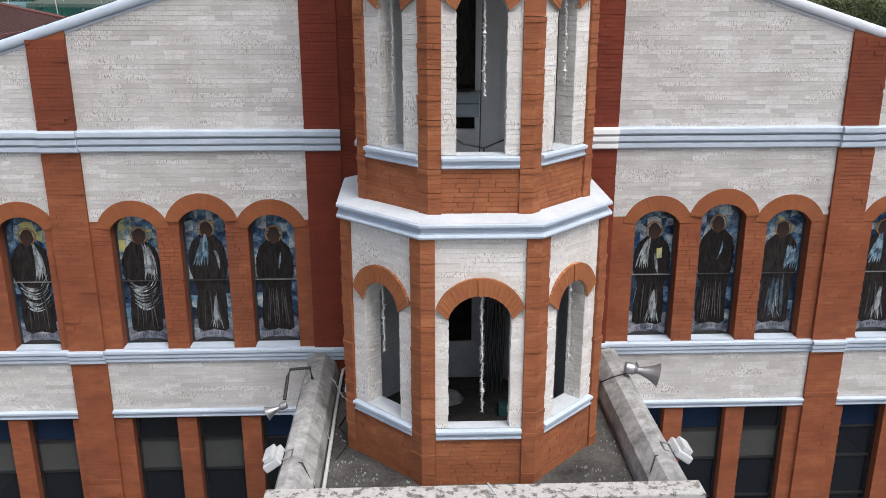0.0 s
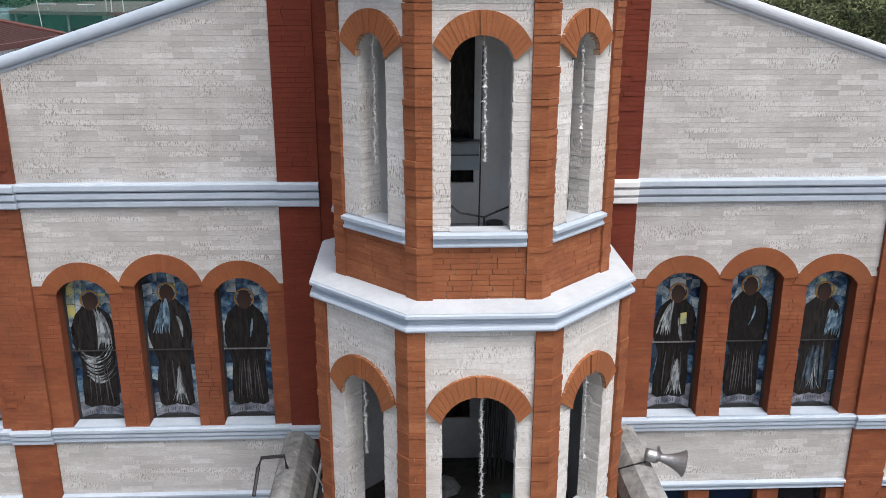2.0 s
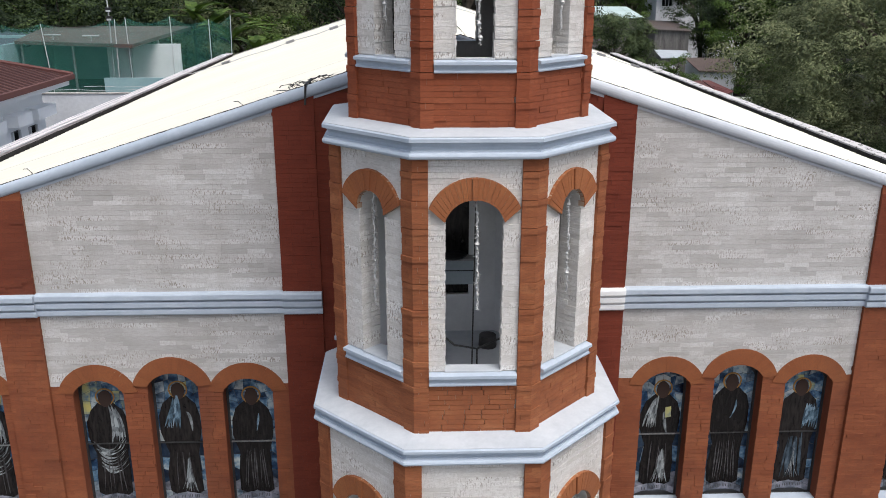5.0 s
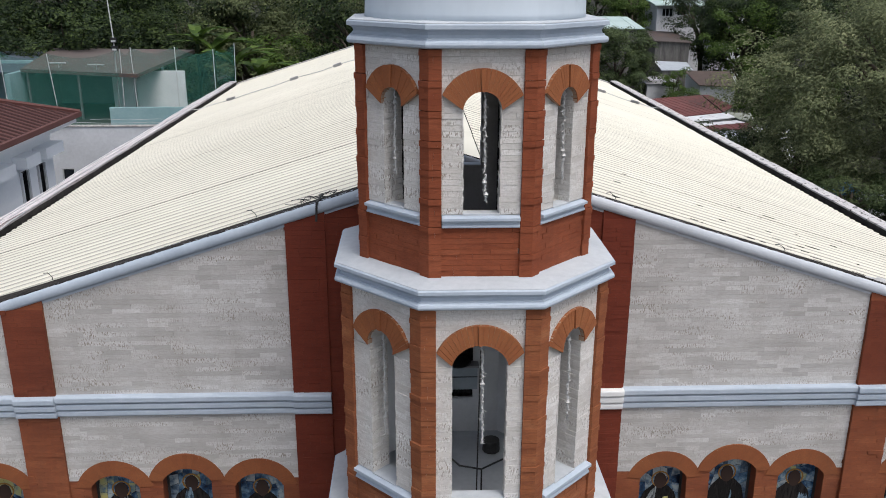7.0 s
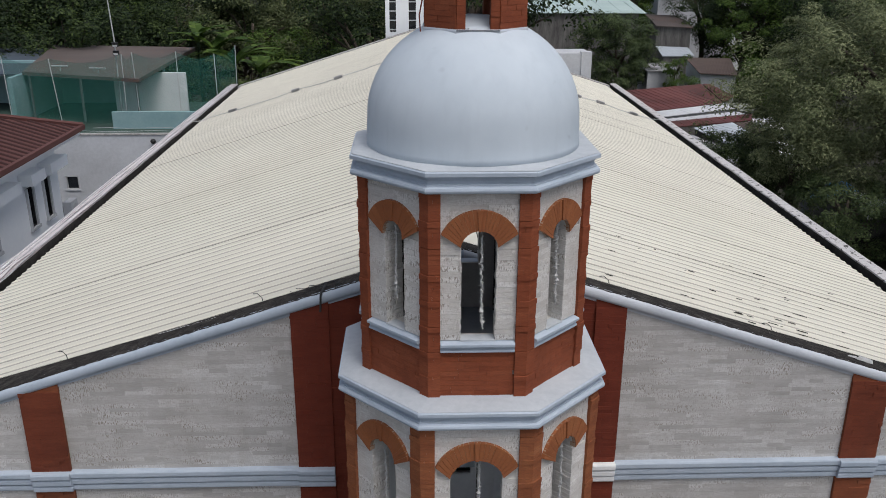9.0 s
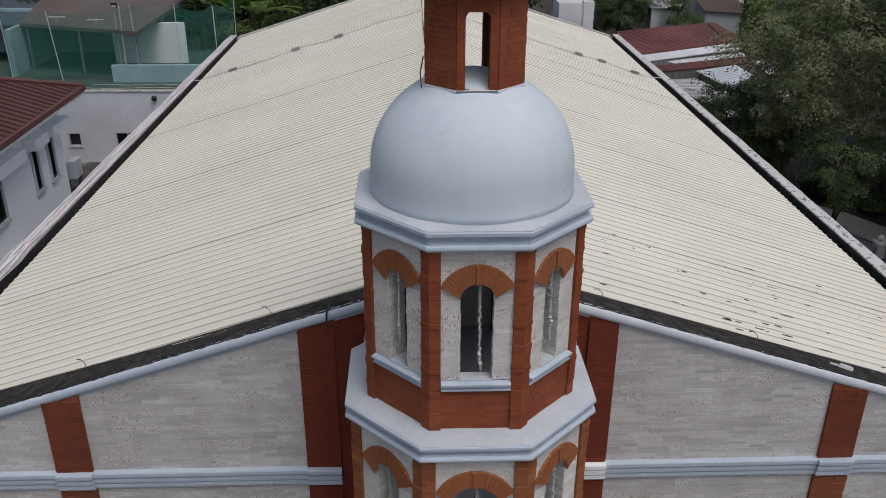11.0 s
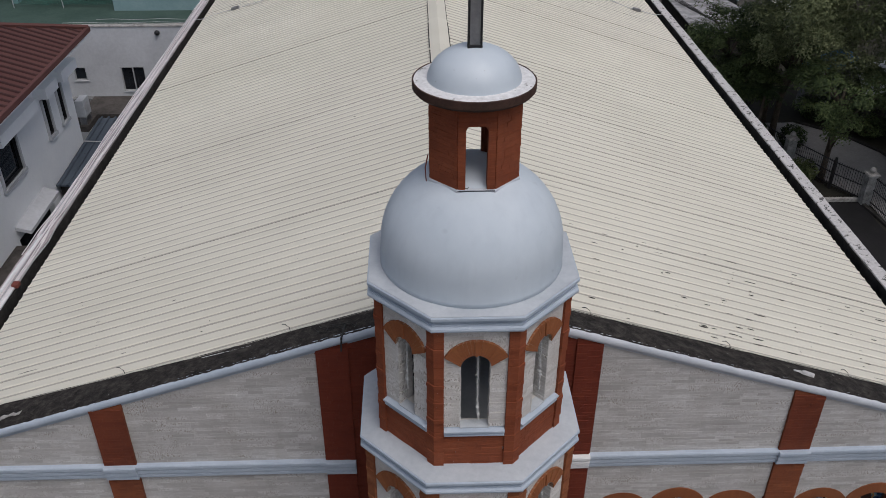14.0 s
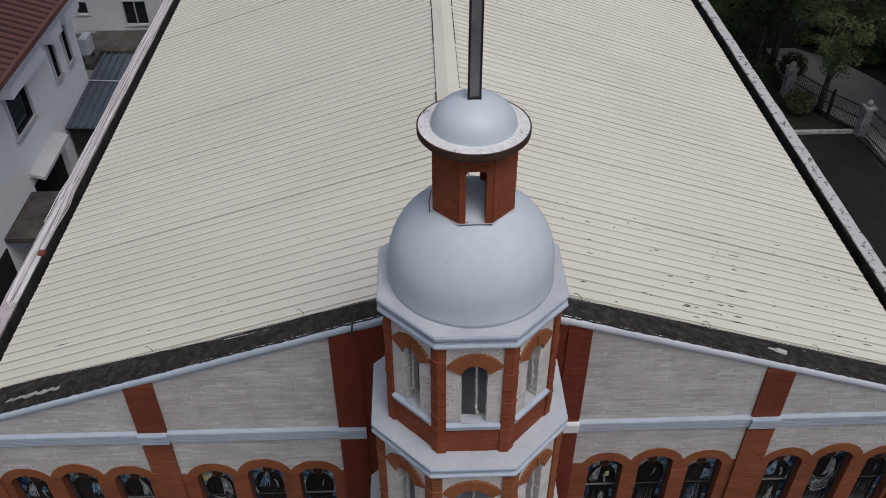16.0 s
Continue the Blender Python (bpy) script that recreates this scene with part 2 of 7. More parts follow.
GABLE_BLACK = tar_mat()
SHEET_WHITE = two_scale("white_metal_sheet", (0.72, 0.73, 0.74), (0.86, 0.87, 0.88), 0.6, 6, 0.4)


def roof_mat(name, base, dirt, light, dirt_at=0.62):
    s = Shade(name, 0.68)
    s.b.inputs["Specular IOR Level"].default_value = 0.25
    wide = s.noise(0.25, 4, 0.6, (0.5, 1, 1))
    col = s.ramp(wide, [(0.3, base), (0.7, light)])
    own = s.each()
    col = s.mix(s.math("MULTIPLY", own, 0.25), col, tuple(0.82 * c for c in base))
    specks = s.noise(7.0, 6, 0.8, (0.35, 1, 1))
    zone = s.noise(0.22, 3, 0.5)
    both = s.math("MULTIPLY", s.ramp(specks, [(dirt_at, (0, 0, 0)), (dirt_at + 0.05, (1, 1, 1))]), s.ramp(zone, [(0.45, (0, 0, 0)), (0.62, (0.9, 0.9, 0.9))]))
    col = s.mix(both, col, dirt)
    return s.done(col, s.noise(20, 4), 0.08, 0.005)


ROOF_CREAM = roof_mat("roof_cream_metal", (0.64, 0.617, 0.533), (0.05, 0.045, 0.035), (0.70, 0.676, 0.592), 0.66)
# grey for the shaded side of each rib, with dirt specks
ROOF_RIB_SHADE = roof_mat("roof_cream_rib_shade", (0.36, 0.345, 0.305), (0.14, 0.13, 0.115), (0.44, 0.423, 0.372), 0.62)
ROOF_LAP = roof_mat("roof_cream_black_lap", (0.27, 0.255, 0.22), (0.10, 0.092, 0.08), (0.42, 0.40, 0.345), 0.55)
ROOF_MAROON = roof_mat("roof_maroon_metal", (0.088, 0.035, 0.032), (0.045, 0.02, 0.02), (0.125, 0.058, 0.052), 0.64)
ROOF_MAROON_DARK = roof_mat("roof_maroon_rib_shade", (0.042, 0.018, 0.018), (0.03, 0.015, 0.015), (0.065, 0.03, 0.028), 0.64)
ROOF_RED = roof_mat("roof_red_rusted", (0.10, 0.026, 0.026), (0.055, 0.032, 0.028), (0.155, 0.062, 0.056), 0.46)
ROOF_BROWN = roof_mat("roof_brown_rusted", (0.06, 0.042, 0.037), (0.03, 0.02, 0.018), (0.11, 0.082, 0.07), 0.55)
ROOF_SLATE = roof_mat("roof_slate_metal", (0.05, 0.065, 0.085), (0.02, 0.02, 0.02), (0.085, 0.105, 0.13), 0.6)
ROOF_TAN = roof_mat("roof_flat_brown", (0.075, 0.06, 0.054), (0.20, 0.085, 0.05), (0.125, 0.105, 0.098), 0.55)
ROOF_GREEN = roof_mat("roof_pale_green", (0.36, 0.46, 0.45), (0.12, 0.12, 0.1), (0.5, 0.6, 0.58), 0.6)


def glass_mat(name, color, rough=0.08, wave=0.0, gloss=0.22):
    s = Shade(name, rough)
    s.b.inputs["Specular IOR Level"].default_value = gloss
    n = s.noise(3.0, 3, 0.6)
    col = s.mix(s.math("MULTIPLY", n, 0.5), color, tuple(0.45 * c for c in color))
    return s.done(col, s.noise(5, 2) if wave else None, wave, 0.01)


GLASS_DARK = glass_mat("glass_tinted_dark", (0.012, 0.015, 0.02), 0.04, 0.05, 0.6)
# grey that paints a whitish reflection on tinted glass
GLASS_REFLECT = glass_mat("glass_grey_reflect", (0.065, 0.068, 0.066), 0.1, 0.1, 0.6)
GLASS_ROBE = glass_mat("stained_dark_robe", (0.026, 0.022, 0.023), 0.14, 0.15, 0.3)
GLASS_NIGHT = glass_mat("stained_deep_blue", (0.012, 0.025, 0.055), 0.14, 0.15)
GLASS_SKY = glass_mat("stained_pale_blue", (0.28, 0.39, 0.50), 0.16, 0.15)
GLASS_YELLOW = glass_mat("stained_yellow", (0.42, 0.42, 0.20), 0.16, 0.15)
GLASS_WHITE = glass_mat("stained_white", (0.34, 0.37, 0.38), 0.18, 0.15)
GLASS_LILAC = glass_mat("stained_lilac_grey", (0.30, 0.29, 0.36), 0.18, 0.15)
GLASS_GOLD = glass_mat("stained_gold", (0.36, 0.19, 0.05), 0.18, 0.15)
GLASS_BROWN = glass_mat("stained_brown", (0.05, 0.03, 0.024), 0.16, 0.15)
def mottled_glass(name, stops, scale=5.0, stretch=(1, 1, 1), lift=0.0):
    """Painted glass that runs from one tint to another within a pane."""
    s = Shade(name, 0.17)
    s.b.inputs["Specular IOR Level"].default_value = 0.28
    f = s.math("ADD", s.noise(scale, 3, 0.55, stretch), s.math("MULTIPLY", s.math("SUBTRACT", s.each(), 0.5), 0.22 + lift))
    n = len(stops)
    return s.done(s.ramp(f, [(0.28 + 0.46 * i / (n - 1), c) for i, c in enumerate(stops)]), s.noise(6, 2), 0.12, 0.01)


GLASS_CLOUD = mottled_glass("stained_cloud_blue", [(0.004, 0.009, 0.022), (0.02, 0.055, 0.12), (0.12, 0.21, 0.30), (0.40, 0.46, 0.47)], 6.0)
GLASS_CLOUD_GOLD = mottled_glass("stained_cloud_gold", [(0.012, 0.035, 0.075), (0.12, 0.19, 0.23), (0.38, 0.38, 0.20), (0.50, 0.44, 0.16)], 6.0)
GLASS_CLOUD_PALE = mottled_glass("stained_cloud_pale", [(0.015, 0.03, 0.05), (0.08, 0.12, 0.17), (0.24, 0.29, 0.32), (0.40, 0.42, 0.42)], 7.0)
GLASS_DEEP = mottled_glass("stained_deep_ground", [(0.006, 0.010, 0.018), (0.014, 0.026, 0.05), (0.04, 0.07, 0.11)])
GLASS_ROCK = mottled_glass("stained_pale_ground", [(0.05, 0.055, 0.07), (0.14, 0.15, 0.18), (0.25, 0.25, 0.30)], 7.0)
GLASS_CLOAK = mottled_glass("stained_brown_cloak", [(0.005, 0.0045, 0.0045), (0.010, 0.0085, 0.0085), (0.024, 0.020, 0.019)], 9.0, (2.2, 1, 0.45))
GLASS_ROBE_LIGHT = mottled_glass("stained_dim_fold", [(0.03, 0.028, 0.03), (0.06, 0.056, 0.06), (0.10, 0.10, 0.105)], 9.0)
GLASS_DRAPE_DIM = mottled_glass("stained_dim_blue_drape", [(0.015, 0.022, 0.03), (0.04, 0.06, 0.08), (0.09, 0.12, 0.15)], 11.0, (1.4, 1, 0.5))
GLASS_DRAPE = mottled_glass("stained_pale_drape", [(0.05, 0.055, 0.06), (0.19, 0.21, 0.22), (0.35, 0.38, 0.39)], 11.0, (1.4, 1, 0.5), 0.12)
GLASS_DRAPE_BLUE = mottled_glass("stained_blue_drape", [(0.03, 0.05, 0.07), (0.11, 0.18, 0.24), (0.25, 0.34, 0.42)], 11.0, (1.4, 1, 0.5), 0.12)
LEAD = two_scale("lead_came", (0.015, 0.015, 0.016), (0.035, 0.035, 0.036), 5, 30, 0.6)


def leaf_mat(name, dark, mid, light):
    s = Shade(name, 0.6)
    own = s.each()
    wide = s.noise(0.5, 2)
    fac = s.math("ADD", s.math("MULTIPLY", own, 0.36), s.math("MULTIPLY", wide, 0.7))
    col = s.ramp(fac, [(0.25, dark), (0.52, mid), (0.85, light)])
    s.b.inputs["Specular IOR Level"].default_value = 0.25
    s.done(col)
    back = s.node("ShaderNodeBsdfTranslucent")
    s.link(col, back.inputs["Color"])
    m = s.node("ShaderNodeMixShader", Fac=0.25)
    s.link(s.b.outputs[0], m.inputs[1])
    s.link(back.outputs[0], m.inputs[2])
    s.link(m.outputs[0], s.t.nodes["Material Output"].inputs["Surface"])
    return s.mat


LEAF_WOOD = leaf_mat("leaf_deep_green", (0.006, 0.013, 0.005), (0.019, 0.036, 0.011), (0.09, 0.13, 0.034))
LEAF_BRIGHT = leaf_mat("leaf_bright_green", (0.022, 0.05, 0.008), (0.055, 0.10, 0.015), (0.13, 0.19, 0.038))
LEAF_OLIVE = leaf_mat("leaf_olive", (0.04, 0.055, 0.022), (0.09, 0.112, 0.045), (0.19, 0.21, 0.10))
LEAF_FEATHER = leaf_mat("leaf_grey_olive", (0.045, 0.058, 0.028), (0.135, 0.16, 0.075), (0.31, 0.335, 0.18))
LEAF_MID = leaf_mat("leaf_middle_green", (0.02, 0.034, 0.013), (0.055, 0.082, 0.03), (0.15, 0.19, 0.075))
LEAF_PALM = leaf_mat("leaf_palm", (0.015, 0.03, 0.012), (0.03, 0.052, 0.02), (0.07, 0.10, 0.04))
BARK = two_scale("bark", (0.035, 0.028, 0.022), (0.12, 0.10, 0.08), 3, 20, 0.95, strength=0.8, distance=0.03)
GROUND_DIRT = two_scale("ground_earth", (0.016, 0.017, 0.012), (0.05, 0.046, 0.036), 0.15, 3, 0.95, strength=0.6, distance=0.05)
ASPHALT = two_scale("asphalt", (0.008, 0.0076, 0.0083), (0.02, 0.0195, 0.021), 0.5, 12, 0.9)
CONC_ROAD = two_scale("street_concrete", (0.20, 0.195, 0.195), (0.36, 0.355, 0.355), 0.3, 6, 0.9)
ALGAE = two_scale("wall_green_stained", (0.10, 0.12, 0.09), (0.34, 0.35, 0.31), 0.7, 5, 0.95)
CABINET_BLUE = two_scale("cabinet_blue_grey", (0.30, 0.36, 0.40), (0.42, 0.48, 0.52), 2, 18, 0.5)
# brown stain, darkened further for shade on the side lane and slab
SLAB_BROWN = two_scale("slab_brown_stain_shade", (0.03, 0.027, 0.025), (0.12, 0.108, 0.10), 1.2, 8, 0.95, strength=0.5)
BLUE_TARP = two_scale("blue_sheet", (0.03, 0.15, 0.30), (0.06, 0.25, 0.45), 1, 10, 0.6)
SHEET_BLUISH = two_scale("bluish_white_sheet", (0.36, 0.40, 0.44), (0.50, 0.54, 0.58), 0.7, 7, 0.5)
ROOF_STREAKED = two_scale("flat_roof_streaked", (0.04, 0.04, 0.042), (0.56, 0.56, 0.58), 0.9, 5, 0.9, strength=0.4, stretch=(0.5, 2.2, 1))
DECK_GREEN = two_scale("deck_dark_green", (0.03, 0.06, 0.05), (0.07, 0.11, 0.095), 0.5, 8, 0.8)
TEAL_WALL = two_scale("teal_wall", (0.19, 0.31, 0.33), (0.30, 0.42, 0.44), 0.6, 8, 0.85)


def net_mat():
    s = Shade("green_net", 0.7)
    s.done((0.03, 0.17, 0.135))
    clear = s.node("ShaderNodeBsdfTransparent")
    m = s.node("ShaderNodeMixShader")
    s.link(s.math("ADD", s.math("MULTIPLY", s.noise(0.6, 3), 0.36), 0.13), m.inputs[0])
    s.link(clear.outputs[0], m.inputs[1])
    s.link(s.b.outputs[0], m.inputs[2])
    s.link(m.outputs[0], s.t.nodes["Material Output"].inputs["Surface"])
    return s.mat


NET_GREEN = net_mat()

# ---------------------------------------------------------------- mesh tools


class Mesh:
    """Collects vertices and faces; one of these becomes one mesh."""

    def __init__(self):
        self.v, self.f = [], []

    def poly(self, pts):
        n = len(self.v)
        self.v += [tuple(p) for p in pts]
        self.f.append(tuple(range(n, n + len(pts))))

    def prism(self, low, high):
        """A closed solid between two outlines with as many points."""
        n, k = len(self.v), len(low)
        self.v += [tuple(p) for p in low] + [tuple(p) for p in high]
        self.f.append(tuple(range(n + k - 1, n - 1, -1)))
        self.f.append(tuple(range(n + k, n + 2 * k)))
        for i in range(k):
            j = (i + 1) % k
            self.f.append((n + i, n + j, n + k + j, n + k + i))

    def box(self, fr, u0, u1, d0, d1, z0, z1):
        self.prism([fr(u0, d1, z0), fr(u1, d1, z0), fr(u1, d0, z0), fr(u0, d0, z0)],
                   [fr(u0, d1, z1), fr(u1, d1, z1), fr(u1, d0, z1), fr(u0, d0, z1)])

    def slab(self, fr, outline, d0, d1):
        """An outline in (u, z), thick from d0 to d1."""
        self.prism([fr(u, d0, z) for u, z in outline], [fr(u, d1, z) for u, z in outline])

    def rail(self, fr, profile, u0, u1, rise=0.0):
        """A moulding: a profile in (d, z) run from u0 to u1."""
        self.prism([fr(u0, d, z) for d, z in profile], [fr(u1, d, z + rise) for d, z in profile])

    def lathe(self, prof, centre, n=32, close=True, turn=0.0):
        """A turned shape from (radius, z) points, or a ring of n flat sides."""
        k, base = len(prof), len(self.v)
        for r, z in prof:
            for i in range(n):
                a = turn + 2 * math.pi * i / n
                self.v.append((centre[0] + r * math.cos(a), centre[1] + r * math.sin(a), z))
        for j in range(k - 1):
            for i in range(n):
                i2 = (i + 1) % n
                self.f.append((base + j * n + i, base + j * n + i2, base + (j + 1) * n + i2, base + (j + 1) * n + i))
        if close:
            self.f.append(tuple(range(base + n - 1, base - 1, -1)))
            self.f.append(tuple(range(base + (k - 1) * n, base + k * n)))

    def tube(self, pts, r, n=6, r_end=None):
        """A round bar along points."""
        pts = [Vector(p) for p in pts]
        rings, base = len(pts), len(self.v)
        for i, p in enumerate(pts):
            way = (pts[min(i + 1, rings - 1)] - pts[max(i - 1, 0)]).normalized()
            side = way.orthogonal().normalized() if abs(way.z) < 0.95 else Vector((1, 0, 0))
            side = (side - way * side.dot(way)).normalized()
            other = way.cross(side)
            rr = r if r_end is None else r + (r_end - r) * i / (rings - 1)
            for j in range(n):
                a = 2 * math.pi * j / n
                self.v.append(tuple(p + rr * (math.cos(a) * side + math.sin(a) * other)))
        for i in range(rings - 1):
            for j in range(n):
                j2 = (j + 1) % n
                self.f.append((base + i * n + j, base + i * n + j2, base + (i + 1) * n + j2, base + (i + 1) * n + j))
        self.f.append(tuple(range(base + n - 1, base - 1, -1)))
        self.f.append(tuple(range(base + (rings - 1) * n, base + rings * n)))

    def data(self, name, mat, smooth=False):
        me = bpy.data.meshes.new(name)
        me.from_pydata(self.v, [], self.f)
        me.materials.append(mat)
        if smooth:
            me.polygons.foreach_set("use_smooth", [True] * len(me.polygons))
        me.update()
        return me


def fix_normals(me):
    bm = bmesh.new()
    bm.from_mesh(me)
    bmesh.ops.recalc_face_normals(bm, faces=bm.faces)
    bm.to_mesh(me)
    bm.free()


def weld(ob):
    """Joins touching pieces of one wall into one body."""
    bm = bmesh.new()
    bm.from_mesh(ob.data)
    bmesh.ops.remove_doubles(bm, verts=bm.verts, dist=0.0005)
    bm.to_mesh(ob.data)
    bm.free()
    return ob


def part(name, m, mat, parent=None, label="", kind="", smooth=False, bevel=0.0):
    """Links one mesh as one object, under its thing where there is one."""
    me = m.data(name, mat, smooth)
    fix_normals(me)
    ob = new(name, me)
    if parent is not None:
        ob.parent = parent
    if bevel:
        b = ob.modifiers.new("worn_edges", "BEVEL")
        b.width, b.segments, b.limit_method = bevel, 2, "ANGLE"
    return tagged(ob, label, "", "", kind)


def thing(name, label, category, group="", kind="", at=(0, 0, 0)):
    ob = new(name)
    ob.empty_display_size = 0.2
    ob.matrix_basis = Matrix.Translation(at)
    return tagged(ob, label, category, group, kind)


def solo(name, m, mat, label, category, kind="", group="", smooth=False, bevel=0.0):
    """A thing of one mesh."""
    ob = part(name, m, mat, None, "", "", smooth, bevel)
    return tagged(ob, label, category, group, kind)


def cut(spans, a, b):
    """Takes the stretch a..b out of a list of stretches."""
    out = []
    for s, e in spans:
        if b <= s or a >= e:
            out.append((s, e))
        else:
            if a > s:
                out.append((s, a))
            if b < e:
                out.append((b, e))
    return out


def lay(rng, z0, z1, spans_at, course, lengths, gap=0.008):
    """Courses of bricks: yields (u0, u1, z0, z1, jitter) inside the stretches that spans_at(z) gives."""
    rows = max(1, round((z1 - z0) / course))
    h = (z1 - z0) / rows
    for r in range(rows):
        za, zb = z0 + r * h, z0 + (r + 1) * h
        for s, e in spans_at((za + zb) / 2):
            u = s - rng.uniform(0, 0.7) * lengths[0]
            while u < e:
                w = rng.uniform(*lengths)
                a, b = max(u, s), min(u + w, e)
                if b - a > 0.025:
                    yield a + gap / 2, b - gap / 2, za + gap / 2, zb - gap / 2, rng.random()
                u += w


UNIT = Mesh()
UNIT.prism([(-0.5, -0.5, -0.5), (0.5, -0.5, -0.5), (0.5, 0.5, -0.5), (-0.5, 0.5, -0.5)], [(-0.49, -0.485, 0.5), (0.49, -0.485, 0.5), (0.49, 0.485, 0.5), (-0.49, 0.485, 0.5)])

# ---------------------------------------------------------------- church front
FRONT_Y = 15.0
HALF = 12.0
SLOPE, CREST = 0.317, 14.52
INNER = {-1: 2.83, 1: 2.72}
rng = random.Random(7)


def roof_edge(side, u):
    """Where the roof sheets begin behind the gable: the west side runs askew."""
    return 15.73 if side > 0 else min(15.9, 15.69 + 0.05 * max(0.0, abs(u) - 5.5))


def front(u, d, z):
    return (u, FRONT_Y - d, z)


def crest(u):
    """Height of the gable's moulding."""
    return CREST - SLOPE * abs(u)


class Arch:
    """A round-headed opening: middle, half width, foot, springing and head of the inner curve, and of the brick ring."""

    def __init__(self, uc, half, zb, spring, top, out_half, out_spring, out_top):
        self.uc, self.half, self.zb, self.spring, self.top = uc, half, zb, spring, top
        self.out_half, self.out_spring, self.out_top = out_half, out_spring, out_top

    @staticmethod
    def bow(half, spring, top):
        rise = top - spring
        r = (half * half + rise * rise) / (2 * rise)
        return r, top - r

    def inner(self, u):
        r, c = self.bow(self.half, self.spring, self.top)
        return c + math.sqrt(max(r * r - (u - self.uc) ** 2, 0))

    def width_at(self, z, outer=False):
        """Half width of the opening (or of its ring) at the height z."""
        h, s, t = (self.out_half, self.out_spring, self.out_top) if outer else (self.half, self.spring, self.top)
        if z >= t:
            return 0.0
        if z <= s:
            return h
        r, c = self.bow(h, s, t)
        return min(h, math.sqrt(max(r * r - (z - c) ** 2, 0)))

    def ring(self, f, outer):
        """A point of the inner or outer curve, f from 0 to 1 along it."""
        h, s, t = (self.out_half, self.out_spring, self.out_top) if outer else (self.half, self.spring, self.top)
        r, c = self.bow(h, s, t)
        a = math.acos(max(-1, min(1, (s - c) / r)))
        if r < h:
            a = math.pi - a
        ang = -a + 2 * a * f
        return self.uc + r * math.sin(ang), c + r * math.cos(ang)


class Hole:
    """A square opening."""

    def __init__(self, uc, half, zb, top):
        self.uc, self.half, self.zb, self.top, self.spring = uc, half, zb, top, top

    def inner(self, u):
        return self.top


def pierced(fr, u0, u1, z0, top, holes, d0, d1, slices=10):
    """A thick wall with real openings through it."""
    m = Mesh()
    marks = {u0, u1, 0.0} if u0 < 0 < u1 else {u0, u1}
    for h in holes:
        for i in range(slices + 1):
            marks.add(round(h.uc - h.half + 2 * h.half * i / slices, 5))
    marks = sorted(x for x in marks if u0 <= x <= u1)
    for a, b in zip(marks, marks[1:]):
        mid = (a + b) / 2
        low = [z0, z0]
        for h in sorted((h for h in holes if abs(mid - h.uc) < h.half), key=lambda h: h.zb):
            if h.zb > low[0] + 1e-4:
                m.slab(fr, [(a, low[0]), (b, low[1]), (b, h.zb), (a, h.zb)], d0, d1)
            low = [h.inner(a), h.inner(b)]
        m.slab(fr, [(a, low[0]), (b, low[1]), (b, top(b)), (a, top(a))], d0, d1)
    return m


def triple(z0, z1, out):
    """A profile in (d, z): three rounded bands with grooves between."""
    pts = [(-0.02, z0)]
    h = z1 - z0
    for a, b, d in ((0.0, 0.27, 0.62), (0.33, 0.62, 0.8), (0.68, 1.0, 1.0)):
        e = 0.2 * (b - a)
        pts += [(0.3 * out, z0 + a * h), ((d - 0.12) * out, z0 + a * h), (d * out, z0 + (a + e) * h), (d * out, z0 + (b - e) * h), ((d - 0.12) * out, z0 + b * h), (0.3 * out, z0 + (b + 0.001) * h)]
    pts[1] = (0.4 * out, z0)
    pts[-1] = (-0.02, z1 + 0.01)
    return pts


def moulding(z0, z1, out):
    """A profile in (d, z): a rounded foot, a hollow and a square lip."""
    h = z1 - z0
    return [(-0.02, z0), (0.55 * out, z0), (0.68 * out, z0 + 0.06 * h), (0.70 * out, z0 + 0.16 * h), (0.60 * out, z0 + 0.26 * h), (0.50 * out, z0 + 0.30 * h), (0.52 * out, z0 + 0.50 * h),
            (0.66 * out, z0 + 0.64 * h), (0.90 * out, z0 + 0.70 * h), (out, z0 + 0.74 * h), (out, z1 - 0.02 * h), (0.96 * out, z1), (-0.02, z1 + 0.02)]


def roll(z0, z1, out):
    """A profile in (d, z): a small fillet under one broad half-round roll."""
    h, k = z1 - z0, 0.2
    pts = [(-0.02, z0), (0.35 * out, z0), (0.4 * out, z0 + 0.16 * h), (0.3 * out, z0 + k * h)]
    for i in range(9):
        a = -math.pi / 2 + math.pi * i / 8
        pts.append((0.45 * out + 0.55 * out * math.cos(a), z0 + (k + (1 - k) * (0.5 + 0.5 * math.sin(a))) * h))
    return pts + [(-0.02, z1)]


BAYS = [(2.78, 6.75), (7.41, 11.05)]
PILLARS = [(6.75, 7.41), (11.05, HALF)]
arches, holes, lows = [], [], []
for side in (-1, 1):
    for b0, b1 in BAYS:
        pitch = 1.235
        mid = (b0 + b1) / 2 + (0.04 if side > 0 else -0.01)
        for i in (-1, 0, 1):
            c = side * (mid + i * pitch)
            up = 0.12 if i == 0 else 0.0
            arches.append(Arch(c, 0.415, 6.37, 8.72 + up, 8.96 + up, 0.655, 8.745 + up, 9.25 + up))
            lows.append(Hole(c, 0.43, 1.6, 4.93))

wall_front = thing("wall_front", "gabled church front of whitewashed and red brick", "church wall", kind="structure")
weld(part("wall_core", pierced(front, -HALF, HALF, 0.0, lambda u: crest(u) - 0.12, arches + lows, -0.4, 0.0), MORTAR_RED, wall_front))

# red piers round the windows; the middle ones are bricks that can be told apart
COURSE, WCOURSE = 0.074, 0.08


def sides(b0, b1, side):
    return (b0, b1) if side > 0 else (-b1, -b0)


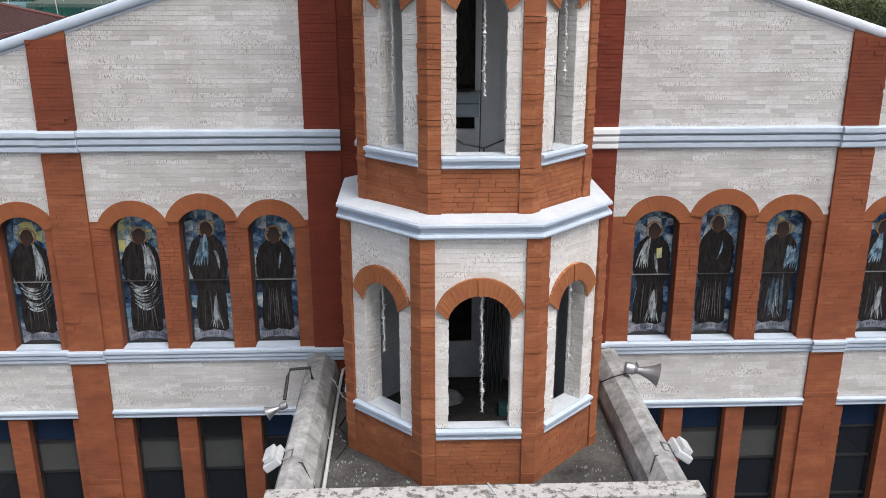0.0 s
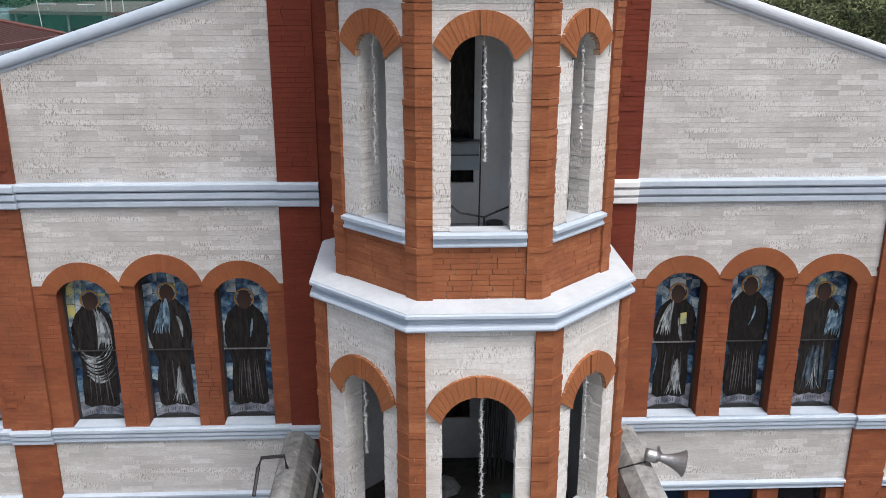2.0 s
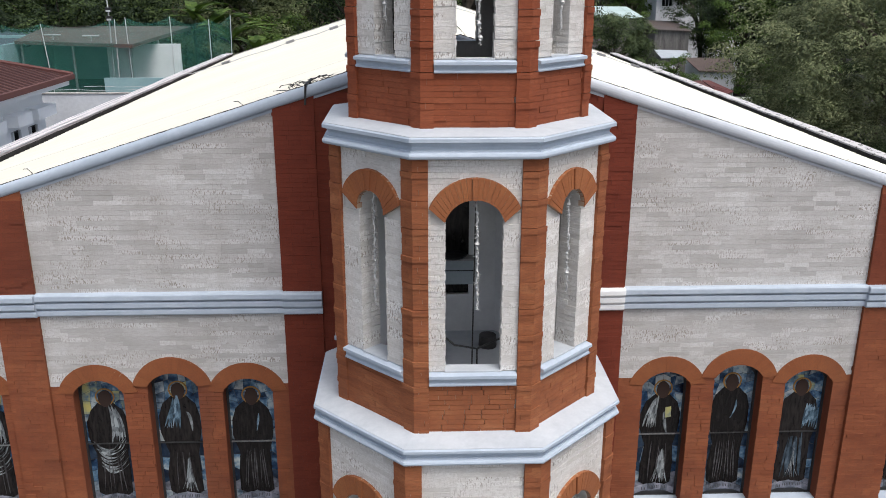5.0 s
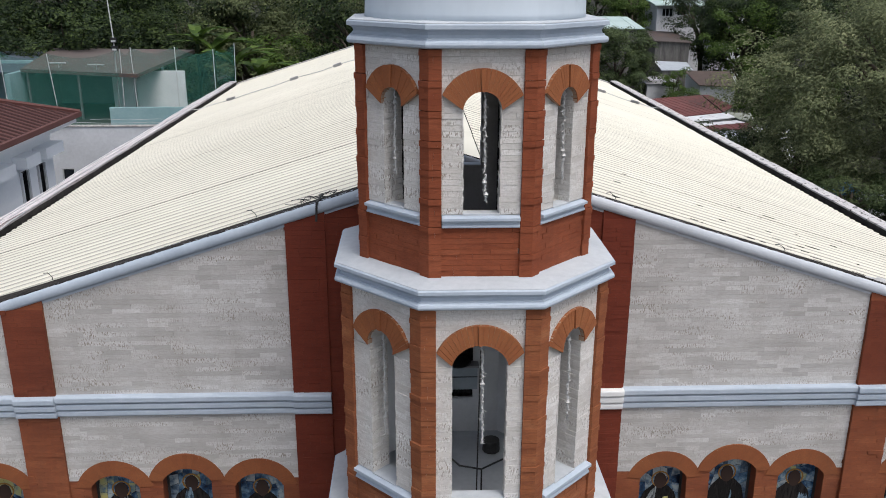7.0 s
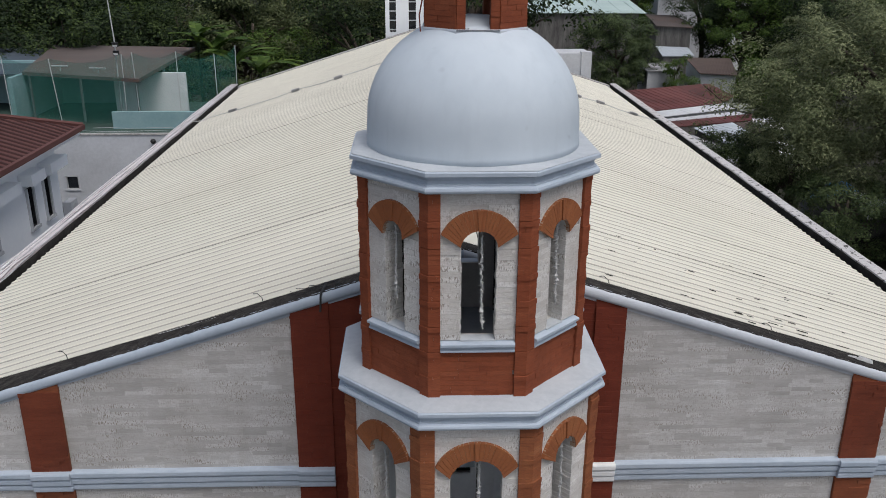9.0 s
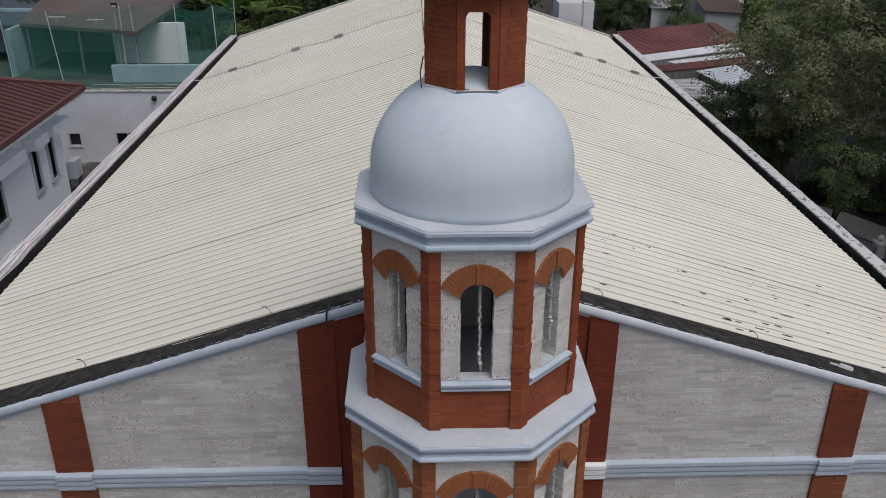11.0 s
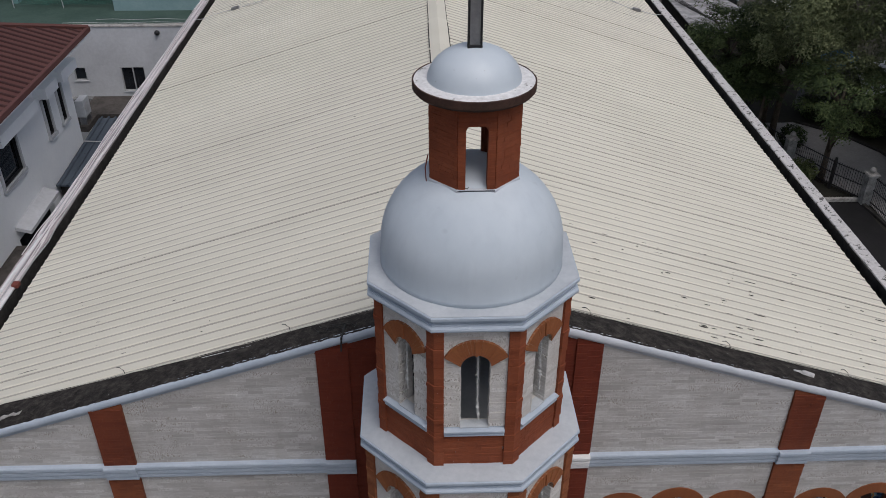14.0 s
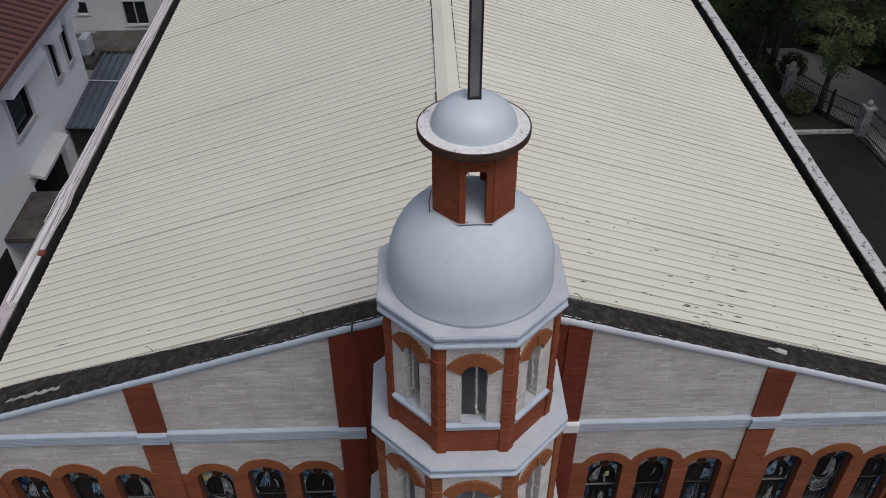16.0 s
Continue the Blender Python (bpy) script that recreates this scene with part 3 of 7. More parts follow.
red_rest = Mesh()
white_rest = Mesh()
loose = []
for side in (-1, 1):
    for b, (b0, b1) in enumerate(BAYS):
        b0 = INNER[side] if b == 0 else b0
        s, e = sides(b0, b1, side)
        mine = [a for a in arches if s < a.uc < e]

        def red_spans(z):
            out = [(s, e)]
            for a in mine:
                w = a.width_at(z)
                if w > 0:
                    out = cut(out, a.uc - w, a.uc + w)
            return out

        def white_up(z):
            out = [(s, e)]
            for a in mine:
                w = a.width_at(z + 0.05, True) - 0.03
                if w > 0:
                    out = cut(out, a.uc - w, a.uc + w)
            return out

        for u0, u1, za, zb, j in lay(rng, 6.34, 8.86, red_spans, COURSE, (0.14, 0.30), 0.0022):
            inner = b == 0 and za < 8.7 and min(abs(a.uc) for a in mine) < abs((u0 + u1) / 2) < max(abs(a.uc) for a in mine)
            if inner and len(loose) < 300:
                loose.append((u0, u1, za, zb, j))
            else:
                red_rest.box(front, u0, u1, -0.02, 0.014 + 0.006 * j, za, zb)
        for z0, z1, f in ((8.86, 10.14, white_up), (4.98, 6.14, lambda z: [(s, e)])):
            for u0, u1, za, zb, j in lay(rng, z0, z1, f, WCOURSE, (0.24, 0.6), 0.0017):
                white_rest.box(front, u0, u1, -0.02, 0.02 + 0.005 * j, za, zb)
        for u0, u1, za, zb, j in lay(rng, 10.5, crest(b0) - 0.06, lambda z: [(max(s, -(CREST - 0.12 - z) / SLOPE), min(e, (CREST - 0.12 - z) / SLOPE))], WCOURSE, (0.24, 0.6), 0.0017):
            white_rest.box(front, u0, u1, -0.02, 0.02 + 0.005 * j, za, zb)
        # brick posts between the lower windows
        gaps = sorted([s, e] + [x for a in mine for x in (a.uc - 0.43, a.uc + 0.43)])
        for u0, u1, za, zb, j in lay(rng, 0.05, 4.9, lambda z: [(gaps[i], gaps[i + 1]) for i in range(0, 8, 2)], COURSE, (0.16, 0.3), 0.0022):
            red_rest.box(front, u0, u1, -0.02, 0.014 + 0.006 * j, za, zb)

unit_red = UNIT.data("brick", BRICK_RED)
for u0, u1, za, zb, j in loose:
    ob = new("brick", unit_red)
    ob.parent = wall_front
    dd = 0.045 + 0.008 * j
    ob.matrix_basis = Matrix.Translation(front((u0 + u1) / 2, dd / 2 - 0.02, (za + zb) / 2)) @ Matrix(((1, 0, 0, 0), (0, 0, -1, 0), (0, 1, 0, 0), (0, 0, 0, 1))) @ Matrix.Diagonal((u1 - u0, zb - za, dd, 1))
part("brick_infill", red_rest, BRICK_RED, wall_front, "red brick piers round the windows", "stuff")
part("brick_panel", white_rest, BRICK_WHITE, wall_front, "whitewashed rough brick panels", "stuff")

pil, pil_up, deep = Mesh(), Mesh(), Mesh()
for side in (-1, 1):
    for p0, p1 in PILLARS:
        s, e = sides(p0, p1, side)
        pil.slab(front, [(s, 0), (e, 0), (e, crest(e) - 0.13), (s, crest(s) - 0.13)], -0.05, 0.06)
        top = min(crest(s), crest(e))
        for u0, u1, za, zb, j in lay(rng, 0.05, top - 0.12, lambda z: [(s, e)], COURSE, (0.16, 0.34), 0.002):
            proud = 0.012 if rng.random() < 0.07 else 0.0
            (pil_up if za > 10.3 else pil).box(front, u0, u1, 0.04, 0.08 + 0.006 * j + proud, za, zb)
    s, e = sides(2.2, INNER[side], side)
    deep.slab(front, [(s, 0), (e, 0), (e, crest(e) - 0.13), (s, crest(s) - 0.13)], -0.05, 0.05)
    for u0, u1, za, zb, j in lay(rng, 0.05, crest(2.83) - 0.14, lambda z: [(s, e)], COURSE, (0.16, 0.34), 0.002):
        deep.box(front, u0, u1, 0.03, 0.065 + 0.012 * j, za, zb)
part("pilaster", pil, BRICK_RED, wall_front, "projecting red brick pilasters", "stuff")
part("upper_pilaster", pil_up, BRICK_MIDDLE, wall_front, "deep red brick heads of the pilasters", "stuff")
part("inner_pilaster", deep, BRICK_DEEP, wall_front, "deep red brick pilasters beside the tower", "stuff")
inner_wall = Mesh()
for u0, u1, za, zb, j in lay(rng, 0.05, crest(2.2) - 0.14, lambda z: [(-2.2, 2.2)] if z > 13.4 else [(-2.2, -1.5), (1.5, 2.2)], COURSE, (0.16, 0.34), 0.002):
    inner_wall.box(front, u0, u1, -0.02, 0.02 + 0.012 * j, za, zb)
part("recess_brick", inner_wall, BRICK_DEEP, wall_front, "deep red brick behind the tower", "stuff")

# string courses, sill course and lower ledge, broken forward over the pilasters
for name, z0, z1, out in (("string_course", 10.13, 10.51, 0.13), ("sill_course", 6.11, 6.36, 0.11), ("ledge", 4.94, 5.09, 0.10)):
    for side in (-1, 1):
        runs = [(2.2, INNER[side], 0.04), (INNER[side], 6.75, 0.0), (6.75, 7.41, 0.06), (7.41, 11.05, 0.0), (11.05, HALF, 0.06)]
        for a, b, fwd in runs:
            if name == "ledge" and a in (2.2, 6.75, 11.05):
                continue
            s, e = sides(a, b, side)
            m = Mesh()
            m.rail(lambda u, d, z: front(u, d + (fwd if d > 0 else 0), z), (moulding if name == 'ledge' else triple)(z0, z1, out), s, e)
            # the east stub by the tower is coloured white to look sky-lit
            part(name, m, PAINT_WHITE if a == 2.2 and side > 0 and name == "string_course" else TRIM_BLUE, wall_front)

# sloping gable moulding, the dark parapet top behind it
for side in (-1, 1):
    m = Mesh()
    for a, b in ((0.0, 2.78), (2.78, 6.75), (6.75, 7.41), (7.41, HALF + 0.1)):
        m.rail(lambda u, d, z: front(side * u, d, z - SLOPE * u), roll(CREST - 0.235, CREST, 0.10), a, b)
    # paler blue on the east side: its stronger light, put into the paint
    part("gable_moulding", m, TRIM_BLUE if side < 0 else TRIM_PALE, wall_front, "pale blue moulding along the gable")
    m = Mesh()
    n = 180
    r2 = random.Random(3)
    edge = [(HALF + 0.1) * i / n for i in range(n + 1)]
    lip = [0.042 + r2.uniform(-0.014, 0.014) for _ in edge]
    back = [14.39 - 0.312 * a for a in edge]
    rear = [FRONT_Y - roof_edge(side, a) - 0.03 for a in edge]
    for i in range(n):
        a, b = edge[i], edge[i + 1]
        m.prism([front(side * a, lip[i], crest(a) - 0.02), front(side * b, lip[i + 1], crest(b) - 0.02), front(side * b, rear[i + 1], back[i + 1] - 0.1), front(side * a, rear[i], back[i] - 0.1)],
                [front(side * a, lip[i], crest(a) + 0.006 + 0.008 * r2.random()), front(side * b, lip[i + 1], crest(b) + 0.006 + 0.008 * r2.random()), front(side * b, rear[i + 1], back[i + 1]), front(side * a, rear[i], back[i])])
    part("parapet_top", m, GABLE_BLACK, wall_front, "blackened concrete top of the gable")

# brick rings over the windows, brick by brick
for a in arches:
    for i in range(17):
        f0, f1 = i / 17 + 0.0005, (i + 1) / 17 - 0.0005
        m = Mesh()
        d = 0.030 + 0.004 * rng.random() + (0.014 if a.top > 9.05 else 0.0)
        m.slab(front, [a.ring(f0, False), a.ring(f1, False), a.ring(f1, True), a.ring(f0, True)], -0.05, d)
        part("arch_brick", m, BRICK_BOW, wall_front)


# ---------------------------------------------------------------- stained glass windows
def blob(cu, cz, ru, rz, n, r, wob=0.18):
    k = r.uniform(0, 6.28)
    return [(cu + ru * math.cos(t) * (1 + wob * math.sin(3 * t + k)), cz + rz * math.sin(t) * (1 + wob * math.cos(2 * t + k))) for t in (2 * math.pi * i / n for i in range(n))]


def stained_window(name, a, seed, tints):
    """Arched window of leaded glass: a sky of cloud shapes, a plain robed shape with a gilt ring, a scroll with plain bars."""
    r = random.Random(seed)
    label = "arched stained-glass window with a dark robed shape, gold ring and " + tints[2] + " folds"
    w = thing(name, label, "window", "stained glass windows", "structure", at=(a.uc, FRONT_Y + 0.24, a.zb))

    def fr(u, d, z):
        return (u, -d, z)
    H = a.top - a.zb
    sp = a.spring - a.zb
    local = Arch(0, a.half, 0, sp, H, 0.5, sp, H + 0.1)
    curve = [local.ring(i / 14, False) for i in range(15)]
    m = Mesh()
    m.slab(fr, [(-a.half, 0), (a.half, 0)] + curve[::-1], -0.03, 0.0)
    part("backing_pane", m, LEAD, w)
    # frame along jambs, head and foot
    m = Mesh()
    t = 0.03
    m.box(fr, -a.half, -a.half + t, -0.03, 0.035, 0, sp)
    m.box(fr, a.half - t, a.half, -0.03, 0.035, 0, sp)
    m.box(fr, -a.half, a.half, -0.03, 0.035, 0, t)
    for p, q in zip(curve, curve[1:]):
        m.slab(fr, [p, q, (q[0] * 0.93, q[1] - t), (p[0] * 0.93, p[1] - t)], -0.03, 0.035)
    part("window_frame", m, LEAD, w)
    m = Mesh()
    m.box(fr, -a.half + 0.002, a.half - 0.002, 0.03, 0.30, -0.02, 0.028)
    part("window_sill", m, TRIM_BLUE, w, "pale blue sill")
    m = Mesh()
    m.box(fr, -a.half + t, a.half - t, 0.0, 0.045, 1.27, 1.285)
    part("glazing_bar", m, METAL_GREY if seed % 3 == 1 else LEAD, w)
    hw = a.half - t
    # ground of the picture: uneven panes set close together, pale low down, dark beside the robe, clouds at the head
    levels = [0.1, 0.3, 0.5, 0.72, 1.0, 1.27, 1.5, 1.7, 1.88, 2.06, 2.24, 2.42, H - 0.06]
    cols = 6
    grid = []
    for row, z in enumerate(levels):
        line = []
        for col in range(cols + 1):
            zz = z + (0.0 if row in (0, len(levels) - 1) else r.uniform(-0.055, 0.055))
            edge = max(0.03, local.width_at(min(zz, H - 0.03)) - t - 0.004)
            u = -hw + 2 * hw * col / cols + (0.0 if col in (0, cols) else r.uniform(-0.04, 0.04))
            line.append((max(-edge, min(edge, u)), zz))
        grid.append(line)
    for row in range(len(levels) - 1):
        for col in range(cols):
            quad = [grid[row][col], grid[row][col + 1], grid[row + 1][col + 1], grid[row + 1][col]]
            if max(p[0] for p in quad) - min(p[0] for p in quad) < 0.05:
                continue
            cu, cz = sum(p[0] for p in quad) / 4, sum(p[1] for p in quad) / 4
            if abs(cu) < 0.14 and 0.5 < cz < 1.9:
                continue
            near = 0.955
            quad = [(cu + (u - cu) * near, cz + (z - cz) * near) for u, z in quad]
            if cz < 0.55:
                g = r.choice([GLASS_ROCK, GLASS_ROCK, GLASS_CLOUD_PALE])
            elif cz < 1.3:
                g = r.choice([GLASS_DEEP, GLASS_DEEP, GLASS_CLOUD])
            else:
                g = r.choice([GLASS_CLOUD, GLASS_CLOUD, GLASS_CLOUD_PALE, GLASS_CLOUD_GOLD if tints[0] is GLASS_YELLOW else GLASS_CLOUD])
            m = Mesh()
            m.slab(fr, quad, 0.0, 0.005)
            part("ground_pane", m, g, w)
    # plain robe with lighter folds
    sway = r.uniform(-0.03, 0.03)
    k = (H - 0.47) / 2.04
    outline = [(-0.29, 0.3), (-0.16, 0.22), (0.0, 0.29), (0.15, 0.21), (0.29, 0.29), (0.28, 0.7), (0.27, 1.05), (0.34, 1.35), (0.34, 1.62), (0.28, 1.82), (0.10, 2.0), (-0.10, 2.0), (-0.27, 1.84), (-0.35, 1.62), (-0.35, 1.34), (-0.25, 1.05), (-0.30, 0.65)]
    m = Mesh()
    m.slab(fr, [(u + sway * z / 2 + r.uniform(-0.012, 0.012), z * k if z > 1.2 else z) for u, z in outline], 0.0, 0.016)
    part("robe_pane", m, GLASS_CLOAK, w)
    # ring and plain oval
    hz = H - 0.43
    for i in range(14):
        t0, t1 = 2 * math.pi * i / 14, 2 * math.pi * (i + 1) / 14
        m = Mesh()
        m.slab(fr, [(sway + q * math.cos(v), hz + q * math.sin(v)) for q, v in ((0.142, t0), (0.165, t0), (0.165, t1), (0.142, t1))], 0.0, 0.018)
        part("ring_pane", m, GLASS_GOLD, w)
    m = Mesh()
    m.slab(fr, blob(sway, hz - 0.03, 0.115, 0.16, 14, r, 0.03), 0.0, 0.0195)
    part("oval_pane", m, GLASS_BROWN, w)
    order = [0.0205]

    def fold(p0, p1, p2, wide, mat):
        """One bent sliver of drapery, pointed at both ends."""
        order[0] += 0.0003
        a, b = [], []
        for q in range(8):
            f = q / 7
            x = (1 - f) ** 2 * p0[0] + 2 * f * (1 - f) * p1[0] + f * f * p2[0] + sway * 0.6
            z = ((1 - f) ** 2 * p0[1] + 2 * f * (1 - f) * p1[1] + f * f * p2[1])
            z = z * k if z > 1.2 else z
            e = 1.45 * wide * math.sin(math.pi * (0.06 + 0.9 * f))
            a.append((max(-hw, min(hw, x - e)), z - e * 0.7))
            b.append((max(-hw, min(hw, x + e)), z + e * 0.7))
        m = Mesh()
        for q in range(7):
            m.slab(fr, [a[q], a[q + 1], b[q + 1], b[q]], 0.0, order[0])
        part("fold_pane", m, mat, w)

    def j(v):
        return v + r.uniform(-0.025, 0.025)

    def skirt(n, mat, lean=0.0, top=0.95):
        for i in range(n):
            f = (i + 0.5) / n
            fold((j(0.05 + 0.06 * f), j(top)), (j(0.02 + 0.1 * f + lean), 0.6), (j(-0.1 + 0.32 * f), j(0.3)), r.uniform(0.006, 0.018), mat)

    def dim_folds(n):
        for i in range(n):
            u = -0.22 + 0.44 * (i + 0.5) / n
            fold((j(u * 0.8), j(1.1)), (j(u * 0.9), 0.7), (j(u), j(0.33)), r.uniform(0.004, 0.009), GLASS_ROBE_LIGHT)

    kind = tints[3]
    pale = GLASS_DRAPE_BLUE if tints[4] is GLASS_SKY else GLASS_DRAPE
    if kind == "sash":
        for i in range(7):
            f = i / 6
            fold((j(0.06 + 0.10 * f), j(1.95 - 0.1 * f)), (j(0.14 + 0.12 * f), j(1.6)), (j(0.02 + 0.24 * f), j(1.25)), r.uniform(0.010, 0.024), GLASS_DRAPE)
        for i in range(9):
            f = i / 8
            fold((j(0.27), j(1.38 - 0.5 * f)), (j(0.04), j(0.98 - 0.42 * f)), (j(-0.26 + 0.1 * f), j(1.28 - 0.5 * f)), r.uniform(0.010, 0.026), GLASS_DRAPE)
        dim_folds(5)
    elif kind == "chest":
        for i in range(8):
            f = i / 7
            fold((j(-0.02 - 0.08 * f), j(1.98 - 0.06 * f)), (j(-0.02 - 0.14 * f), j(1.72)), (j(0.0 - 0.28 * f), j(1.42)), r.uniform(0.012, 0.028), pale)
        for i in range(3):
            fold((j(0.14), j(1.68)), (j(0.19), j(1.55)), (j(0.17), j(1.38)), 0.016, GLASS_DRAPE)
        skirt(7, GLASS_DRAPE)
        dim_folds(3)
    elif kind == "sleeve":
        for i in range(8):
            f = i / 7
            fold((j(-0.04 - 0.12 * f), j(1.95 - 0.1 * f)), (j(-0.1 - 0.16 * f), j(1.65)), (j(-0.08 - 0.22 * f), j(1.36)), r.uniform(0.010, 0.024), pale)
        for i in range(3):
            fold((j(0.06), j(1.62)), (j(0.08), j(1.4)), (j(0.12), j(1.22)), 0.011, GLASS_DRAPE)
        order[0] += 0.0006
        m = Mesh()
        m.slab(fr, [(0.09, 1.72 * k), (0.19, 1.74 * k), (0.2, 1.55 * k), (0.1, 1.53 * k)], 0.0, order[0])
        part("book_pane", m, GLASS_CLOUD_GOLD, w)
        skirt(7, GLASS_DRAPE)
        dim_folds(3)
    elif kind == "panel":
        for i in range(6):
            f = i / 5
            fold((j(0.12 + 0.17 * f), j(1.75)), (j(0.12 + 0.19 * f), j(1.55)), (j(0.08 + 0.2 * f), j(1.3)), r.uniform(0.016, 0.030), GLASS_DRAPE_BLUE)
        for i in range(7):
            u = -0.2 + 0.4 * (i + 0.5) / 7
            fold((j(u * 0.7), j(1.18)), (j(u * 0.8), 0.8), (j(u), j(0.36)), r.uniform(0.010, 0.022), GLASS_DRAPE_DIM)
        for i in range(5):
            fold((j(0.0), j(0.95)), (j(0.0), j(0.6)), (j(-0.12 + 0.06 * i), j(0.34)), 0.005, GLASS_DRAPE)
    else:
        dim_folds(8)
        fold((j(0.1), 1.74), (j(0.12), 1.6), (j(0.04), 1.42), 0.014, GLASS_DRAPE_BLUE)
    # scroll with bars
    for i in range(6):
        u0, u1 = -0.36 + 0.12 * i, -0.24 + 0.12 * i
        z0, z1 = 0.15 - 0.75 * (u0 * u0), 0.15 - 0.75 * (u1 * u1)
        m = Mesh()
        m.slab(fr, [(u0, z0), (u1, z1), (u1, z1 + 0.12), (u0, z0 + 0.12)], 0.0, 0.034)
        part("scroll_pane", m, GLASS_ROCK, w)
        if 0 < i < 5:
            for q in (0.02, 0.05, 0.08):
                m = Mesh()
                m.box(fr, u0 + q - 0.006, u0 + q + 0.006, 0.0, 0.037, z0 + 0.03, z0 + 0.09)
                part("scroll_bar", m, LEAD, w)
    return w


DRESS = {"plain": (GLASS_SKY, GLASS_ROBE, "dim grey", "plain", GLASS_LILAC), "chest": (GLASS_YELLOW, GLASS_ROBE, "pale blue-white", "chest", GLASS_SKY), "sash": (GLASS_YELLOW, GLASS_ROBE, "broad white", "sash", GLASS_WHITE),
         "sleeve": (GLASS_SKY, GLASS_ROBE, "white sleeve", "sleeve", GLASS_WHITE), "panel": (GLASS_YELLOW, GLASS_ROBE, "blue-green", "panel", GLASS_SKY)}
ORDER = ["plain", "chest", "sash", "sash", "panel", "sleeve", "sleeve", "plain", "panel", "chest", "sash", "plain"]
for i, a in enumerate(arches):
    stained_window("window_%d" % (i + 1), a, 40 + i, DRESS[ORDER[i]])


# lower windows of dark tinted glass
def low_window(name, h):
    w = thing(name, "dark tinted glass window with black bars between brick posts", "window", "lower windows", "structure", at=(h.uc, FRONT_Y + 0.2, h.zb))

    def fr(u, d, z):
        return (u, -d, z)
    H = h.top - h.zb
    m = Mesh()
    for u0, u1, z0, z1 in ((-h.half, -h.half + 0.05, 0, H), (h.half - 0.05, h.half, 0, H), (-h.half, h.half, H - 0.06, H), (-h.half, h.half, 0, 0.06), (-h.half, h.half, H - 0.62, H - 0.57), (-h.half, h.half, H - 1.3, H - 1.25), (-h.half, h.half, H - 2.2, H - 2.15)):
        m.box(fr, u0, u1, -0.04, 0.03, z0, z1)
    part("window_frame", m, METAL_DARK, w)
    # some panes turn grey: whitish reflections held as plain colour
    reflect = (round(h.uc * 7) % 3, round(h.uc * 5) % 2)
    for row, (z0, z1) in enumerate(((H - 0.57, H - 0.06), (H - 1.25, H - 0.62), (H - 2.15, H - 1.3), (0.06, H - 2.2))):
        m = Mesh()
        m.box(fr, -h.half + 0.05, h.half - 0.05, -0.012, 0.0, z0, z1)
        part("pane", m, GLASS_REFLECT if row == 1 and reflect[0] < 2 or row == 2 and reflect[1] else (GLASS_NIGHT if row == 0 and reflect[0] else GLASS_DARK), w)
    return w


for i, h in enumerate(lows):
    low_window("window_%d" % (len(arches) + i + 1), h)

# ---------------------------------------------------------------- church body, roof, gutters
BACK_Y = 55.0
RIDGE, EAVE_X, RSLOPE = 14.3, 11.15, 0.312


def roof_z(x):
    return RIDGE - RSLOPE * abs(x)


m = Mesh()
m.prism([(-11.5, 15.4, 0), (11.5, 15.4, 0), (11.5, BACK_Y, 0), (-11.5, BACK_Y, 0)], [(-11.5, 15.4, 10.25), (11.5, 15.4, 10.25), (11.5, BACK_Y, 10.25), (-11.5, BACK_Y, 10.25)])
solo("wall_sides", m, PLASTER_WHITE, "plain painted side walls of the church", "church wall", "structure")

roof = thing("church_roof", "long gabled roof of cream ribbed metal sheets", "roof", kind="structure")
SHEETS, RIBS = 31, 4
Y0 = 15.587
SW = 1.257


def sheet_mesh(flip):
    """One roof sheet with ribs, from ridge to eave."""
    m = Mesh()
    p = SW / RIBS
    prof = []
    for i in range(RIBS):
        y = i * p
        prof += [(y, 0.0), (y + 0.035 * p, 0.006), (y + 0.15 * p, 0.010), (y + 0.22 * p, 0.030), (y + 0.34 * p, 0.030), (y + 0.42 * p, 0.0)]
    prof.append((SW, 0.0))
    # slot 1 paints each rib's shaded foot grey; slot 2 marks the lap
    cuts, flank = 6, []
    for c in range(cuts):
        xa, xb = EAVE_X * c / cuts, EAVE_X * (c + 1) / cuts
        for n, ((ya, za), (yb, zb)) in enumerate(zip(prof, prof[1:])):
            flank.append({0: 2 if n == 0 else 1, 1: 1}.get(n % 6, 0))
            m.poly([(flip * xa, ya, za - RSLOPE * xa), (flip * xb, ya, za - RSLOPE * xb), (flip * xb, yb, zb - RSLOPE * xb), (flip * xa, yb, zb - RSLOPE * xa)])
    for (ya, za), (yb, zb) in zip(prof, prof[1:]):
        m.poly([(flip * EAVE_X, ya, za - RSLOPE * EAVE_X), (flip * EAVE_X, ya, -0.02 - RSLOPE * EAVE_X), (flip * EAVE_X, yb, -0.02 - RSLOPE * EAVE_X), (flip * EAVE_X, yb, zb - RSLOPE * EAVE_X)])
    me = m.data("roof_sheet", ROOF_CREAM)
    me.materials.append(ROOF_RIB_SHADE)
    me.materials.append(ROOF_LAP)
    for f, slot_index in zip(me.polygons, flank + [2] * len(prof)):
        f.material_index = slot_index
    if flip > 0:
        me.flip_normals()
    return me


r3 = random.Random(5)
for flip in (-1, 1):
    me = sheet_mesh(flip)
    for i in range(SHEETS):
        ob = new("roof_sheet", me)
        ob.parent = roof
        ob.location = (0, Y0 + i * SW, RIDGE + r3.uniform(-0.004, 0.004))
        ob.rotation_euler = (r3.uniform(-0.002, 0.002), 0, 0)
